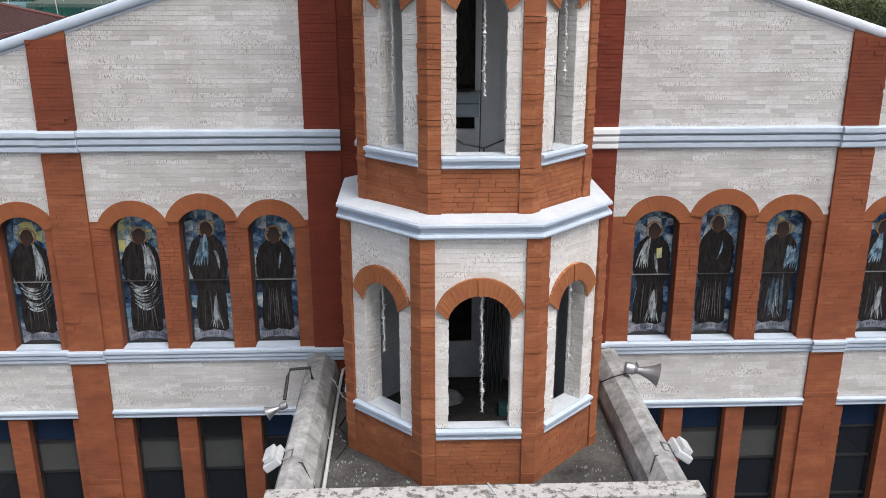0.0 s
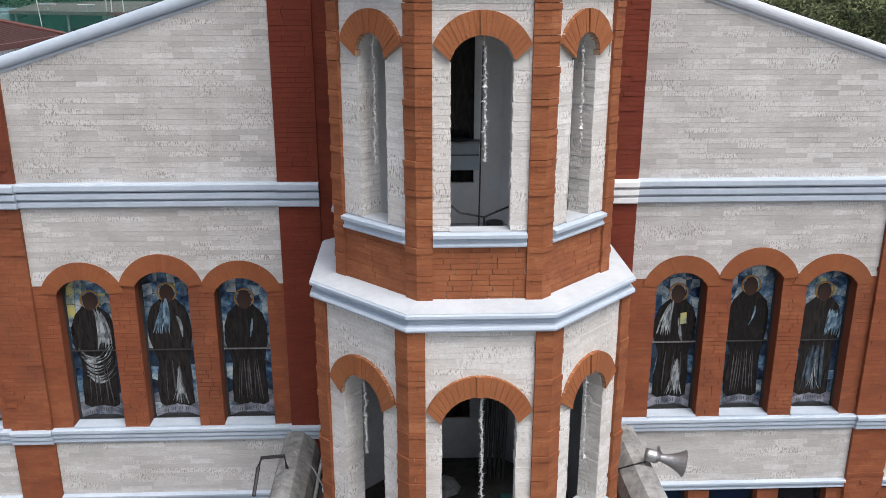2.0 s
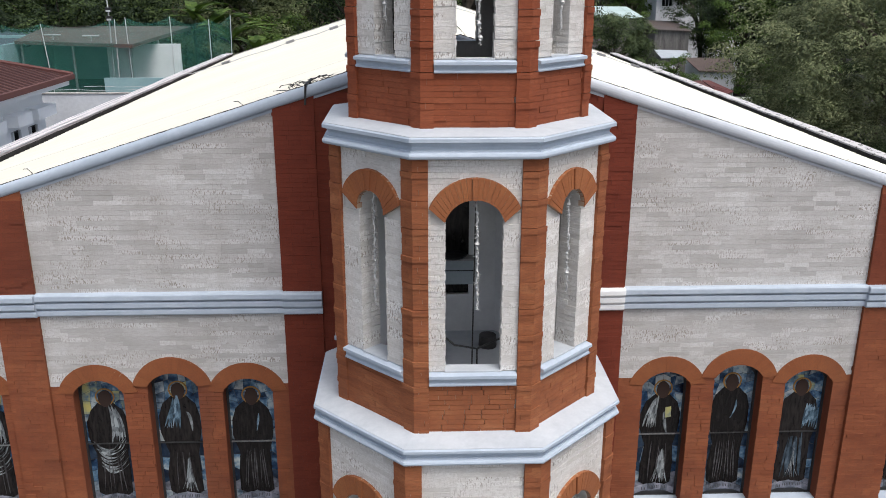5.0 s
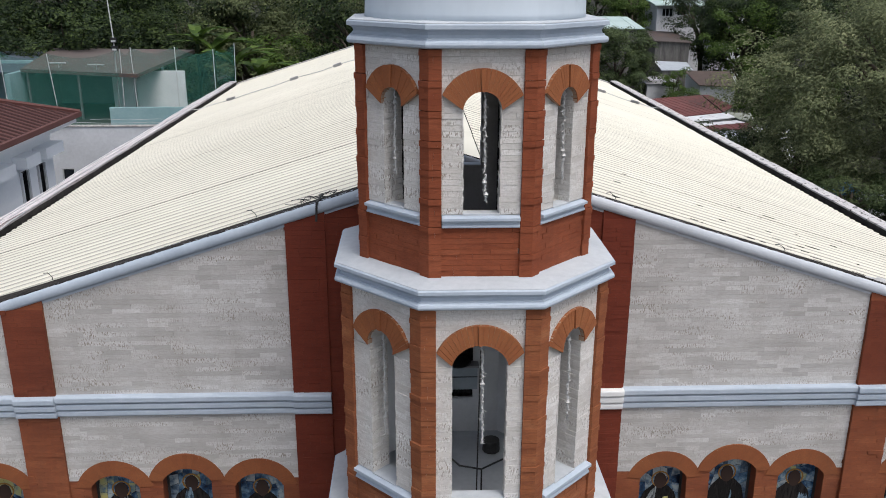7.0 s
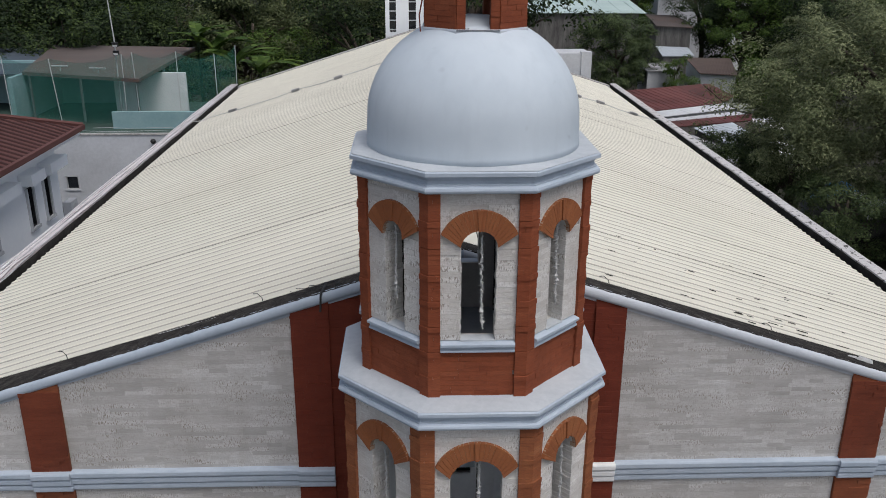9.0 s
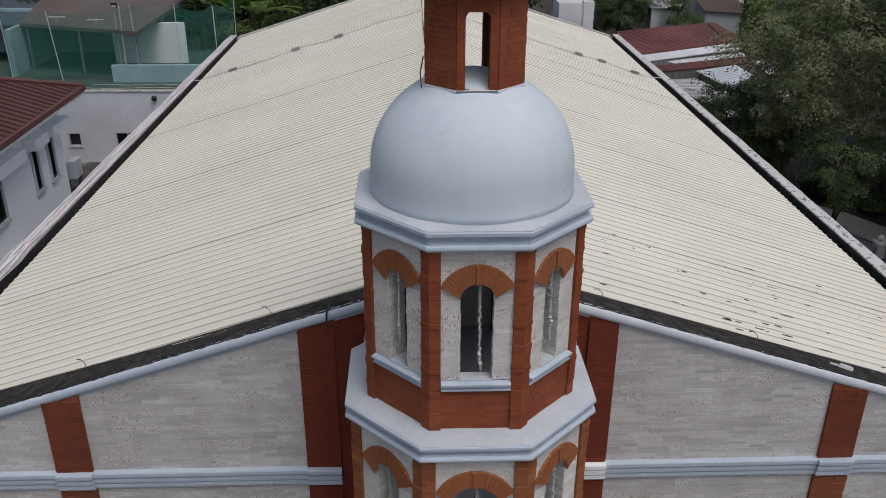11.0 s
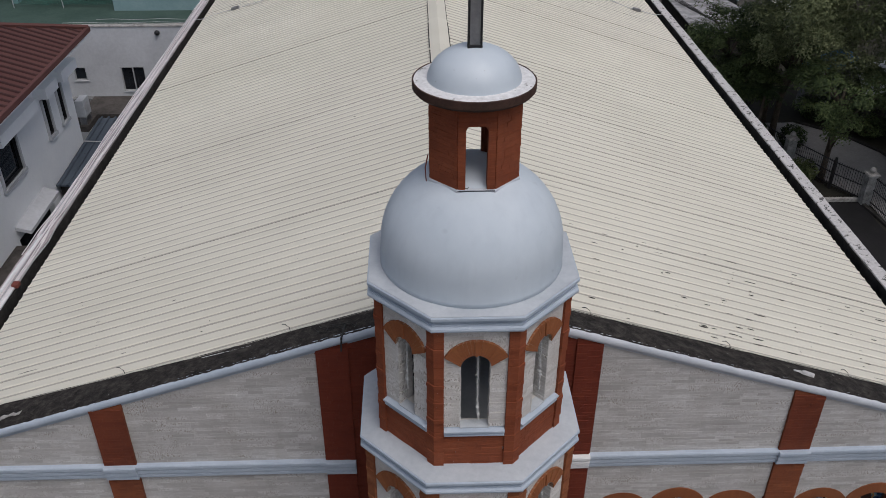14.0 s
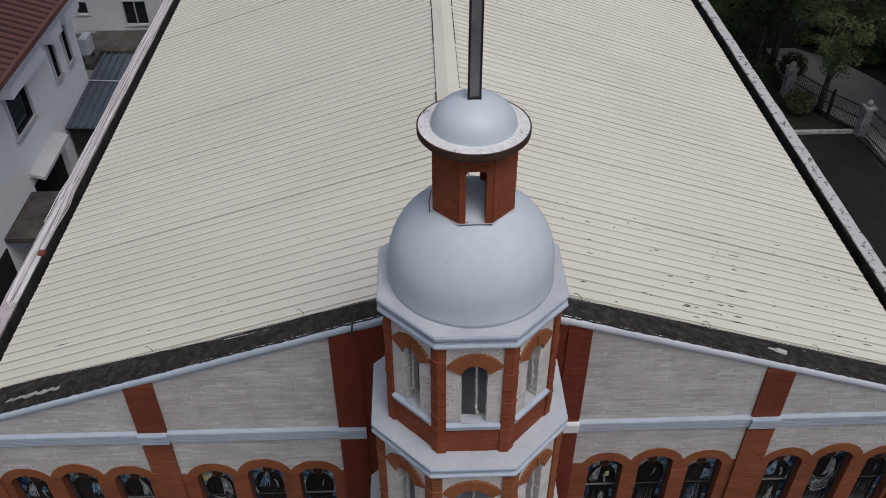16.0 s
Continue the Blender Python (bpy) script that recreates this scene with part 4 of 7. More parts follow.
# underside so that the roof has thickness
m = Mesh()
m.prism([(-EAVE_X, Y0, roof_z(EAVE_X) - 0.12), (0, Y0, RIDGE - 0.12), (EAVE_X, Y0, roof_z(EAVE_X) - 0.12), (EAVE_X, Y0, roof_z(EAVE_X) - 0.03), (0, Y0, RIDGE - 0.03), (-EAVE_X, Y0, roof_z(EAVE_X) - 0.03)],
        [(-EAVE_X, BACK_Y, roof_z(EAVE_X) - 0.12), (0, BACK_Y, RIDGE - 0.12), (EAVE_X, BACK_Y, roof_z(EAVE_X) - 0.12), (EAVE_X, BACK_Y, roof_z(EAVE_X) - 0.03), (0, BACK_Y, RIDGE - 0.03), (-EAVE_X, BACK_Y, roof_z(EAVE_X) - 0.03)])
part("roof_deck", m, CONC_DARK, roof)
for i in range(14):
    y0 = Y0 + i * (BACK_Y - Y0) / 14
    y1 = Y0 + (i + 1) * (BACK_Y - Y0) / 14 + 0.05
    m = Mesh()
    h = 0.004 * (i % 2)
    m.prism([(-0.33, y0, RIDGE - 0.055 + h), (0, y0, RIDGE + 0.05 + h), (0.33, y0, RIDGE - 0.055 + h), (0.33, y0, RIDGE - 0.075), (-0.33, y0, RIDGE - 0.075)],
            [(-0.33, y1, RIDGE - 0.055 + h), (0, y1, RIDGE + 0.05 + h), (0.33, y1, RIDGE - 0.055 + h), (0.33, y1, RIDGE - 0.075), (-0.33, y1, RIDGE - 0.075)])
    part("ridge_cap", m, ROOF_CREAM, roof)
    for sx in (-1, 1):
        m = Mesh()
        w = 0.012 + 0.008 * (i % 3)
        m.prism([(sx * 0.325, y0, RIDGE - 0.078), (sx * (0.335 + w), y0, RIDGE - 0.085), (sx * (0.335 + w), y1 - 0.3, RIDGE - 0.085), (sx * 0.325, y1 - 0.3, RIDGE - 0.078)],
                [(sx * 0.325, y0, RIDGE - 0.05), (sx * (0.335 + w), y0, RIDGE - 0.062), (sx * (0.335 + w), y1 - 0.3, RIDGE - 0.062), (sx * 0.325, y1 - 0.3, RIDGE - 0.05)])
        part("ridge_seal", m, CONC_DARK, roof, "black strip along each ridge cap edge")
# flaked paint: dark dashes lying along the ribs, most near the front and the eaves
m = Mesh()
fl = random.Random(12)
for i in range(420):
    x = fl.uniform(0.4, 10.9) * fl.choice((-1, 1))
    y = Y0 + 0.1 + (BACK_Y - Y0 - 1) * fl.random() ** (3.2 if fl.random() < 0.7 else 1.0)
    if fl.random() > 0.35 + 0.65 * (abs(x) / 11) and y > 19:
        continue
    L = fl.uniform(0.03, 0.12) if fl.random() < 0.88 else fl.uniform(0.2, 0.5)
    w = fl.uniform(0.006, 0.016)
    ya = y - (y - Y0) % (SW / RIBS) + fl.uniform(0.05, 0.6) * SW / RIBS
    bend = fl.uniform(-0.3, 0.3) * w
    sx = 1 if x > 0 else -1
    pts = [(x, ya), (x + sx * L * 0.5, ya - w + bend), (x + sx * L, ya + bend), (x + sx * L * 0.6, ya + w)]
    m.prism([(px, py, roof_z(px) + 0.001) for px, py in pts], [(px, py, roof_z(px) + 0.007) for px, py in pts])
# long peeled dashes near the front of the east slope
for i in range(80):
    x, y = fl.uniform(2.5, 10.8), Y0 + 0.12 + 4.2 * fl.random() ** 1.6
    L, w = (fl.uniform(0.04, 0.16) if fl.random() < 0.75 else fl.uniform(0.16, 0.36)), fl.uniform(0.006, 0.014)
    pts = [(x, y), (x + L * 0.5, y - w), (x + L, y + fl.uniform(-0.5, 0.5) * w), (x + L * 0.6, y + w)]
    m.prism([(px, py, roof_z(px) + 0.001) for px, py in pts], [(px, py, roof_z(px) + 0.016) for px, py in pts])
part("paint_flake", m, CONC_DARK, roof, "dark flakes where the paint peels", "stuff")
# flat flashing strip at the front edge of the sheets
for sx in (-1, 1):
    m = Mesh()
    n = 30
    lip = [fl.uniform(-0.02, 0.02) for _ in range(n + 1)]
    for i in range(n):
        xa, xb = 0.2 + 10.85 * i / n, 0.2 + 10.85 * (i + 1) / n
        side = -1 if sx < 0 else 1
        ya, yb = roof_edge(side, xa) + lip[i], roof_edge(side, xb) + lip[i + 1]
        m.prism([(sx * xa, ya, roof_z(xa) + 0.02), (sx * xb, yb, roof_z(xb) + 0.02), (sx * xb, yb + 0.12, roof_z(xb) + 0.02), (sx * xa, ya + 0.12, roof_z(xa) + 0.02)],
                [(sx * xa, ya, roof_z(xa) + 0.10), (sx * xb, yb, roof_z(xb) + 0.10), (sx * xb, yb + 0.12, roof_z(xb) + 0.045), (sx * xa, ya + 0.12, roof_z(xa) + 0.045)])
    part("front_flashing", m, ROOF_CREAM, roof, "cream flashing along the front edge")
# bent wire ends standing out of the flashing
for x in (2.6, 5.6, 8.3, -3.4, -6.9):
    m = Mesh()
    y = roof_edge(x, x) + 0.06
    m.tube([(x, y, roof_z(x) + 0.06), (x - 0.02, y + 0.02, roof_z(x) + 0.14), (x - 0.1, y + 0.05, roof_z(x) + 0.2), (x - 0.17, y + 0.06, roof_z(x) + 0.19)], 0.008, 4)
    part("wire_hook", m, METAL_DARK, roof, "rusty bent wire hook")
# pale flashing at the back end
m = Mesh()
for s in (-1, 1):
    m.prism([(s * 0, BACK_Y - 0.6, RIDGE + 0.08), (s * (EAVE_X + 0.2), BACK_Y - 0.6, roof_z(EAVE_X + 0.2) + 0.08), (s * (EAVE_X + 0.2), BACK_Y - 0.6, roof_z(EAVE_X + 0.2) - 0.1), (s * 0, BACK_Y - 0.6, RIDGE - 0.1)],
            [(s * 0, BACK_Y + 0.25, RIDGE + 0.06), (s * (EAVE_X + 0.2), BACK_Y + 0.25, roof_z(EAVE_X + 0.2) + 0.06), (s * (EAVE_X + 0.2), BACK_Y + 0.25, roof_z(EAVE_X + 0.2) - 0.1), (s * 0, BACK_Y + 0.25, RIDGE - 0.1)])
part("end_flashing", m, CONC_PALE, roof)

# gutters with low parapets on both long sides
EZ = 10.78
for s, name in ((-1, "gutter_west"), (1, "gutter_east")):
    g = thing(name, "concrete gutter with a weathered pale parapet along the eave", "gutter", kind="structure")
    m = Mesh()
    m.prism([(s * 10.9, 15.3, EZ - 0.5), (s * 11.95, 15.3, EZ - 0.5), (s * 11.95, BACK_Y, EZ - 0.5), (s * 10.9, BACK_Y, EZ - 0.5)],
            [(s * 10.9, 15.3, EZ - 0.36), (s * 11.95, 15.3, EZ - 0.36), (s * 11.95, BACK_Y, EZ - 0.36), (s * 10.9, BACK_Y, EZ - 0.36)])
    part("gutter_floor", m, CONC_DARK, g)
    a, b = (11.44, 11.80) if s > 0 else (11.42, 11.80)
    n = 60
    rr = random.Random(9 + s)
    m = Mesh()
    ys = [15.42 + (BACK_Y - 15.42) * i / n for i in range(n + 1)]
    off = [(rr.uniform(-0.012, 0.012), rr.uniform(-0.012, 0.012), rr.uniform(-0.012, 0.012)) for _ in ys]
    for i in range(n):
        p, q = off[i], off[i + 1]
        m.prism([(s * (a + p[0]), ys[i], EZ - 0.5), (s * (b + p[1]), ys[i], EZ - 0.5), (s * (b + p[1]), ys[i], EZ + 0.075 + p[2]), (s * (a + p[0]), ys[i], EZ + 0.075 + p[2])],
                [(s * (a + q[0]), ys[i + 1], EZ - 0.5), (s * (b + q[1]), ys[i + 1], EZ - 0.5), (s * (b + q[1]), ys[i + 1], EZ + 0.075 + q[2]), (s * (a + q[0]), ys[i + 1], EZ + 0.075 + q[2])])
    part("gutter_parapet", m, CONC_DARK, g)
    m = Mesh()
    for i in range(n):
        p, q = off[i], off[i + 1]
        m.prism([(s * (a + 0.02 - p[0]), ys[i], EZ + 0.07 + p[2]), (s * (b + 0.03 + p[1]), ys[i], EZ + 0.07 + p[2]), (s * (b + 0.03 + p[1]), ys[i], EZ + 0.12 + p[2]), (s * (a + 0.02 - p[0]), ys[i], EZ + 0.12 + p[2])],
                [(s * (a + 0.02 - q[0]), ys[i + 1], EZ + 0.07 + q[2]), (s * (b + 0.03 + q[1]), ys[i + 1], EZ + 0.07 + q[2]), (s * (b + 0.03 + q[1]), ys[i + 1], EZ + 0.12 + q[2]), (s * (a + 0.02 - q[0]), ys[i + 1], EZ + 0.12 + q[2])])
    part("parapet_cap", m, CAP_CHIPPED if s > 0 else CAP_PINK, g, "pale chipped parapet top")

# ---------------------------------------------------------------- bell tower
TX, TY = -0.01, 13.25
T8 = math.tan(math.pi / 8)


def face(k, a):
    """The frame of one side of an eight-sided shaft: u along it, d outwards, z up."""
    phi = -math.pi / 2 + k * math.pi / 4
    n = (math.cos(phi), math.sin(phi))
    t = (-math.sin(phi), math.cos(phi))
    return lambda u, d, z: (TX + n[0] * (a + d) + t[0] * u, TY + n[1] * (a + d) + t[1] * u, z)


def ring8(m, prof, inner=None):
    """A moulding run round the eight sides: (apothem, z) points."""
    m.lathe([(a / math.cos(math.pi / 8), z) for a, z in prof], (TX, TY), 8, True, math.pi / 8)


tower = thing("bell_tower", "eight-sided red and whitewashed brick tower with pale blue dome", "tower", at=(TX, TY, 0))
tower.matrix_basis = Matrix.Identity(4)

# stage: apothem, foot, head, sill foot, sill head, opening half width (front, sides), springing, head of arch, pilaster width, open sides
STAGES = [
    (1.98, 5.55, 9.66, 6.48, 6.665, (0.46, 0.375), 8.40, 8.76, 0.178, (0, 1, 7)),
    # sides 2 and 6 are out of sight, opened to light the middle room
    (1.70, 9.84, 13.42, 10.52, 10.71, (0.35, 0.235), 12.62, 12.89, 0.160, (0, 1, 2, 6, 7)),
    (1.44, 13.62, 16.44, 14.30, 14.46, (0.225, 0.175), 15.70, 15.91, 0.125, (0, 1, 4, 7)),
]
trng = random.Random(21)
brick_count = 0
for si, (ap, z0, z1, s0, s1, widths, spring, head, pw, open_sides) in enumerate(STAGES):
    half = ap * T8
    core, white, red, panel = Mesh(), Mesh(), Mesh(), Mesh()
    for k in range(8):
        fr = face(k, ap)
        inw = half - pw
        oh = widths[0 if k in (0, 4) else 1]
        ringw = 0.26 if si else 0.265
        is_open = k in open_sides
        wall = 0.17 if k in (0, 4) else 0.28
        if k in (3, 4, 5) and si == 0:
            continue
        hole = Arch(0, oh, s1, spring, head, inw * (0.985 if k in (0, 4) else 0.93), spring + 0.17, head + ringw)
        w = pierced(lambda u, d, z: fr(u * (1 + (d * T8 / half if abs(abs(u) - half) < 1e-6 else 0)), d, z), -half, half, z0, lambda u: z1, [hole] if is_open else [], -wall, 0.0)
        n = len(core.v)
        core.v += w.v
        core.f += [tuple(i + n for i in f) for f in w.f]

        def spans(z):
            out = [(-inw, inw)]
            if is_open:
                h = hole.width_at(z) if z > s1 - 0.02 else 0
                if z > hole.out_spring:
                    h = max(h, hole.width_at(z + 0.035, True) - 0.02)
                elif z > spring:
                    r, c = Arch.bow(oh, spring, head)
                    h = max(h, inw - 0.03)
                if h > 0:
                    out = cut(out, -h, h)
            return out
        for u0, u1, za, zb, j in lay(trng, s1, z1, spans, 0.070, (0.2, 0.5), 0.0024):
            white.box(fr, u0, u1, -0.02, 0.014 + 0.006 * j, za, zb)
        for u0, u1, za, zb, j in lay(trng, z0, s0, lambda z: [(-inw, inw)], 0.070, (0.18, 0.36), 0.0022):
            if k in (0, 1, 7) and brick_count < 300:
                # bricks near the camera's way, each a piece of its own
                brick_count += 1
                phi = -math.pi / 2 + k * math.pi / 4
                ux, nn = Vector((-math.sin(phi), math.cos(phi), 0)), Vector((math.cos(phi), math.sin(phi), 0))
                if brick_count == 1:
                    unit = UNIT.data("brick", BRICK_TOWER)
                ob = new("brick", unit)
                ob.parent = tower
                dd = 0.035 + 0.006 * j
                c = Vector(fr((u0 + u1) / 2, dd / 2 - 0.01, (za + zb) / 2))
                ob.matrix_basis = Matrix.Translation(c) @ Matrix((ux, Vector((0, 0, 1)), nn)).transposed().to_4x4() @ Matrix.Diagonal((u1 - u0, zb - za, dd, 1))
            else:
                panel.box(fr, u0, u1, -0.02, 0.025 + 0.012 * j, za, zb)
        # corner pilasters, course by course, stepping out every fifth
        rows = round((z1 - z0) / 0.068)
        ch = (z1 - z0) / rows
        f2 = face((k + 1) % 8, ap)
        group = 0.0
        for r in range(rows):
            if r % 5 == 0:
                group = trng.uniform(0.0, 0.014)
            D = 0.05 + group + (0.010 if r % 5 == 4 else 0.0) + trng.uniform(0, 0.005)
            za, zb = z0 + r * ch + (0.007 if r % 5 == 0 else 0.0008), z0 + (r + 1) * ch - 0.0008
            split = trng.uniform(0.25, 0.75) if trng.random() < 0.55 else None
            for ff, sg in ((fr, 1), (f2, -1)):
                outer, tip = sg * (half - pw), sg * (half + T8 * D)
                cutp = [outer, tip] if split is None or (r + (sg > 0)) % 2 else [outer, outer + (tip - outer) * split - 0.0012 * sg, outer + (tip - outer) * split + 0.0012 * sg, tip]
                for q in range(0, len(cutp), 2):
                    a, b = cutp[q], cutp[q + 1]
                    inner_b = sg * half if b == tip else b
                    dj = D + (trng.uniform(-0.003, 0.003) if b != tip else 0)
                    pts = [(a, -0.01), (a, dj), (b, dj), (inner_b, -0.01)]
                    red.prism([ff(u, d, za) for u, d in pts], [ff(u, d, zb) for u, d in pts])
        if is_open:
            # rough brick on the reveals
            for sg in (-1, 1):
                for r in range(round((spring - s1) / 0.07)):
                    za = s1 + r * 0.07
                    a, b = sorted((sg * (oh - 0.004 - 0.012 * trng.random()), sg * (oh + 0.01)))
                    q = -wall * trng.uniform(0.35, 0.65)
                    white.box(fr, a, b, -wall, q - 0.003, za + 0.003, za + 0.067)
                    a, b = sorted((sg * (oh - 0.004 - 0.012 * trng.random()), sg * (oh + 0.01)))
                    white.box(fr, a, b, q + 0.003, 0.02, za + 0.003, za + 0.067)
            # brick ring over a pale mortar bed
            bed = Mesh()
            for i in range(12):
                bed.slab(fr, [hole.ring(i / 12, False), hole.ring((i + 1) / 12, False), hole.ring((i + 1) / 12, True), hole.ring(i / 12, True)], -0.03, 0.052)
            weld(part("arch_mortar", bed, MORTAR_ARCH, tower))
            for i in range(19):
                f0, f1 = i / 19 + 0.0018, (i + 1) / 19 - 0.0018
                m = Mesh()
                p0, p1, p2, p3 = hole.ring(f0, False), hole.ring(f1, False), hole.ring(f1, True), hole.ring(f0, True)
                m.slab(fr, [p0, p1, p2, p3], -0.03, 0.06 + 0.006 * trng.random() + (0.02 if i == 9 else 0))
                part("arch_brick", m, BRICK_ARCH, tower)
        # sill with a rounded nose
        m = Mesh()
        m.rail(fr, moulding(s0, s1 - 0.03, 0.10), -inw + 0.005, inw - 0.005)
        part("sill", m, TRIM_BLUE, tower)
        if is_open:
            m = Mesh()
            m.box(fr, -oh + 0.002, oh - 0.002, -wall if si < 2 else -0.14, 0.03, s1 - 0.035, s1 + 0.003)
            part("sill_top", m, TRIM_WHITE, tower)
    weld(part("shaft", core, MORTAR_WHITE, tower))
    part("shaft_brick", white, BRICK_CHALK, tower, "whitewashed rough brick", "stuff")
    part("corner_brick", red, BRICK_LANTERN if si == 2 else BRICK_TOWER, tower, "red brick corner strips", "stuff")
    if panel.v:
        part("panel_brick", panel, BRICK_LANTERN if si == 2 else BRICK_TOWER, tower, "red brick below the sills", "stuff")

# cornices
for a, z0, z1, inner, rise in ((2.085, 9.60, 9.82, 1.4, 0.1), (1.83, 13.375, 13.625, 1.15, 0.09), (1.585, 16.39, 16.655, 0.5, 0.05)):
    h = z1 - z0
    m = Mesh()
    ring8(m, [(inner, z0 + 0.01), (a - 0.12, z0), (a - 0.02, z0), (a - 0.003, z0 + 0.05 * h), (a + 0.004, z0 + 0.15 * h), (a - 0.005, z0 + 0.26 * h), (a - 0.03, z0 + 0.30 * h), (a - 0.045, z0 + 0.32 * h), (a - 0.045, z0 + 0.39 * h), (a - 0.072, z0 + 0.42 * h),
              (a - 0.08, z0 + 0.55 * h), (a - 0.065, z0 + 0.68 * h), (a - 0.03, z0 + 0.76 * h), (a, z0 + 0.79 * h), (a, z1 - 0.012), (a - 0.012, z1), (inner, z1 + rise)])
    part("cornice", m, TRIM_BLUE, tower)
    m = Mesh()
    ring8(m, [(inner, z1 + rise + 0.002), (a - 0.02, z1 + 0.005), (a - 0.022, z1 + 0.011), (inner, z1 + rise + 0.01)])
    part("cornice_top", m, TRIM_WHITE, tower)

# floors inside the shaft
for a, z in ((1.7, 5.72), (1.45, 9.80), (1.15, 13.50)):
    m = Mesh()
    ring8(m, [(a, z - 0.12), (a, z)])
    part("floor_slab", m, FLOOR_BLACK if z < 9 else CONC_GREY, tower)
# plastered inner walls towards the church; their tone holds each room's light and shade
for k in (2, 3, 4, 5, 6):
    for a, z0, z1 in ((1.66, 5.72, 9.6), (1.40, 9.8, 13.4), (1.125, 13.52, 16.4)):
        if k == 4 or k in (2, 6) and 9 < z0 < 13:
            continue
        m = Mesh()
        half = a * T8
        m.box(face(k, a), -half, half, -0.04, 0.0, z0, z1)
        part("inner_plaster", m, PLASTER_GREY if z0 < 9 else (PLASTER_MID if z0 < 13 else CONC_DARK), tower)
for a, z0, z1 in ((1.66, 5.72, 9.6), (1.40, 9.8, 13.4)):
    half = a * T8
    fr = face(4, a)
    m = Mesh()
    m.box(fr, -half, half, -0.04, 0.0, z0, z0 + 0.75)
    m.box(fr, -half, -0.15, -0.04, 0.0, z0 + 0.75, z1)
    part("inner_plaster", m, PLASTER_GREY if z0 < 9 else PLASTER_MID, tower)
    m = Mesh()
    m.box(fr, -0.15, half, 0.05, 0.08, z0 + 0.75, z1)
    part("inner_glass", m, GLASS_CLOAK, tower)

# dome
m = Mesh()
prof = [(0.3, 16.66), (1.40, 16.66), (1.395, 16.75), (1.385, 17.0)]
for i in range(1, 15):
    t = math.pi / 2 * i / 15
    prof.append((1.385 * math.cos(t), 17.02 + 1.28 * math.sin(t)))
prof.append((0.05, 18.30))
m.lathe(prof, (TX, TY), 64)
part("dome", m, DOME_BLUE, tower, "smooth pale blue plastered dome", smooth=True)

# lantern
LA, LZ0, LZ1 = 0.62, 18.06, 19.38
lantern = Mesh()
for k in range(8):
    fr = face(k, LA)
    half = LA * T8
    hole = [Arch(0, 0.15, LZ0, 19.05, 19.17, 0.2, 19.05, 19.3)] if k % 2 == 0 else []
    w = pierced(lambda u, d, z: fr(u * (1 + (d * T8 / half if abs(abs(u) - half) < 1e-6 else 0)), d, z), -half, half, LZ0, lambda u: LZ1, hole, -0.16, 0.0, 6)
    n = len(lantern.v)
    lantern.v += w.v
    lantern.f += [tuple(i + n for i in f) for f in w.f]
lan = part("lantern", lantern, MORTAR_RED, tower, "small open brick lantern on the dome")
lb = Mesh()
for k in range(8):
    fr = face(k, LA)
    half = LA * T8
    for u0, u1, za, zb, j in lay(trng, LZ0 + 0.05, LZ1, lambda z: cut([(-half, half)], -0.152, 0.152) if (k % 2 == 0 and z < 19.12) else [(-half, half)], 0.068, (0.14, 0.3), 0.0022):
        lb.box(fr, u0, u1, -0.01, 0.014 + 0.008 * j, za, zb)
part("lantern_brick", lb, BRICK_LANTERN, lan, "deep red brick", "stuff")
m = Mesh()
ring8(m, [(0.64, 18.02), (0.652, 18.04), (0.652, 18.15), (0.642, 18.168), (0.05, 18.168)])
part("lantern_floor", m, TRIM_PALE, lan, "pale painted plinth with hairline cracks")
m = Mesh()
m.tube([(TX - 0.12, TY - 0.62, 18.172), (TX - 0.07, TY - 0.5, 18.172), (TX - 0.1, TY - 0.42, 18.172)], 0.006, 4)
m.tube([(TX - 0.12, TY - 0.62, 18.172), (TX - 0.2, TY - 0.55, 18.172)], 0.005, 4)
m.tube([(TX - 0.26, TY - 0.655, 18.155), (TX + 0.26, TY - 0.655, 18.155)], 0.007, 4)
part("crack", m, METAL_DARK, lan)
m = Mesh()
m.tube([(TX - 0.66, TY - 0.2, 18.5), (TX - 0.7, TY - 0.22, 18.3), (TX - 0.68, TY - 0.26, 18.05), (TX - 0.6, TY - 0.32, 17.98)], 0.01, 5)
part("wire", m, RUST_RED, lan, "thin rusty wire")
m = Mesh()
m.lathe([(0.3, 19.36), (0.70, 19.36), (0.82, 19.40), (0.855, 19.44), (0.857, 19.545), (0.85, 19.553), (0.838, 19.553), (0.83, 19.54), (0.3, 19.54)], (TX - 0.012, TY), 48)
part("lantern_ring", m, RING_BROWN, lan, "round dark brown projecting ring")
m = Mesh()
m.lathe([(0.55, 19.53), (0.835, 19.53), (0.835, 19.546), (0.55, 19.565)], (TX - 0.012, TY), 48)
part("ring_top", m, RING_WHITE, lan, "chipped white ring top")
m = Mesh()
m.lathe([(0.66, 19.50)] + [(0.655 * math.cos(math.pi / 2 * i / 10), 19.52 + 0.50 * math.sin(math.pi / 2 * i / 10)) for i in range(10)] + [(0.03, 20.02)], (TX - 0.012, TY), 48)
part("cap", m, CAP_BLUE, tower, "small pale blue cap with a few dark specks", smooth=True)

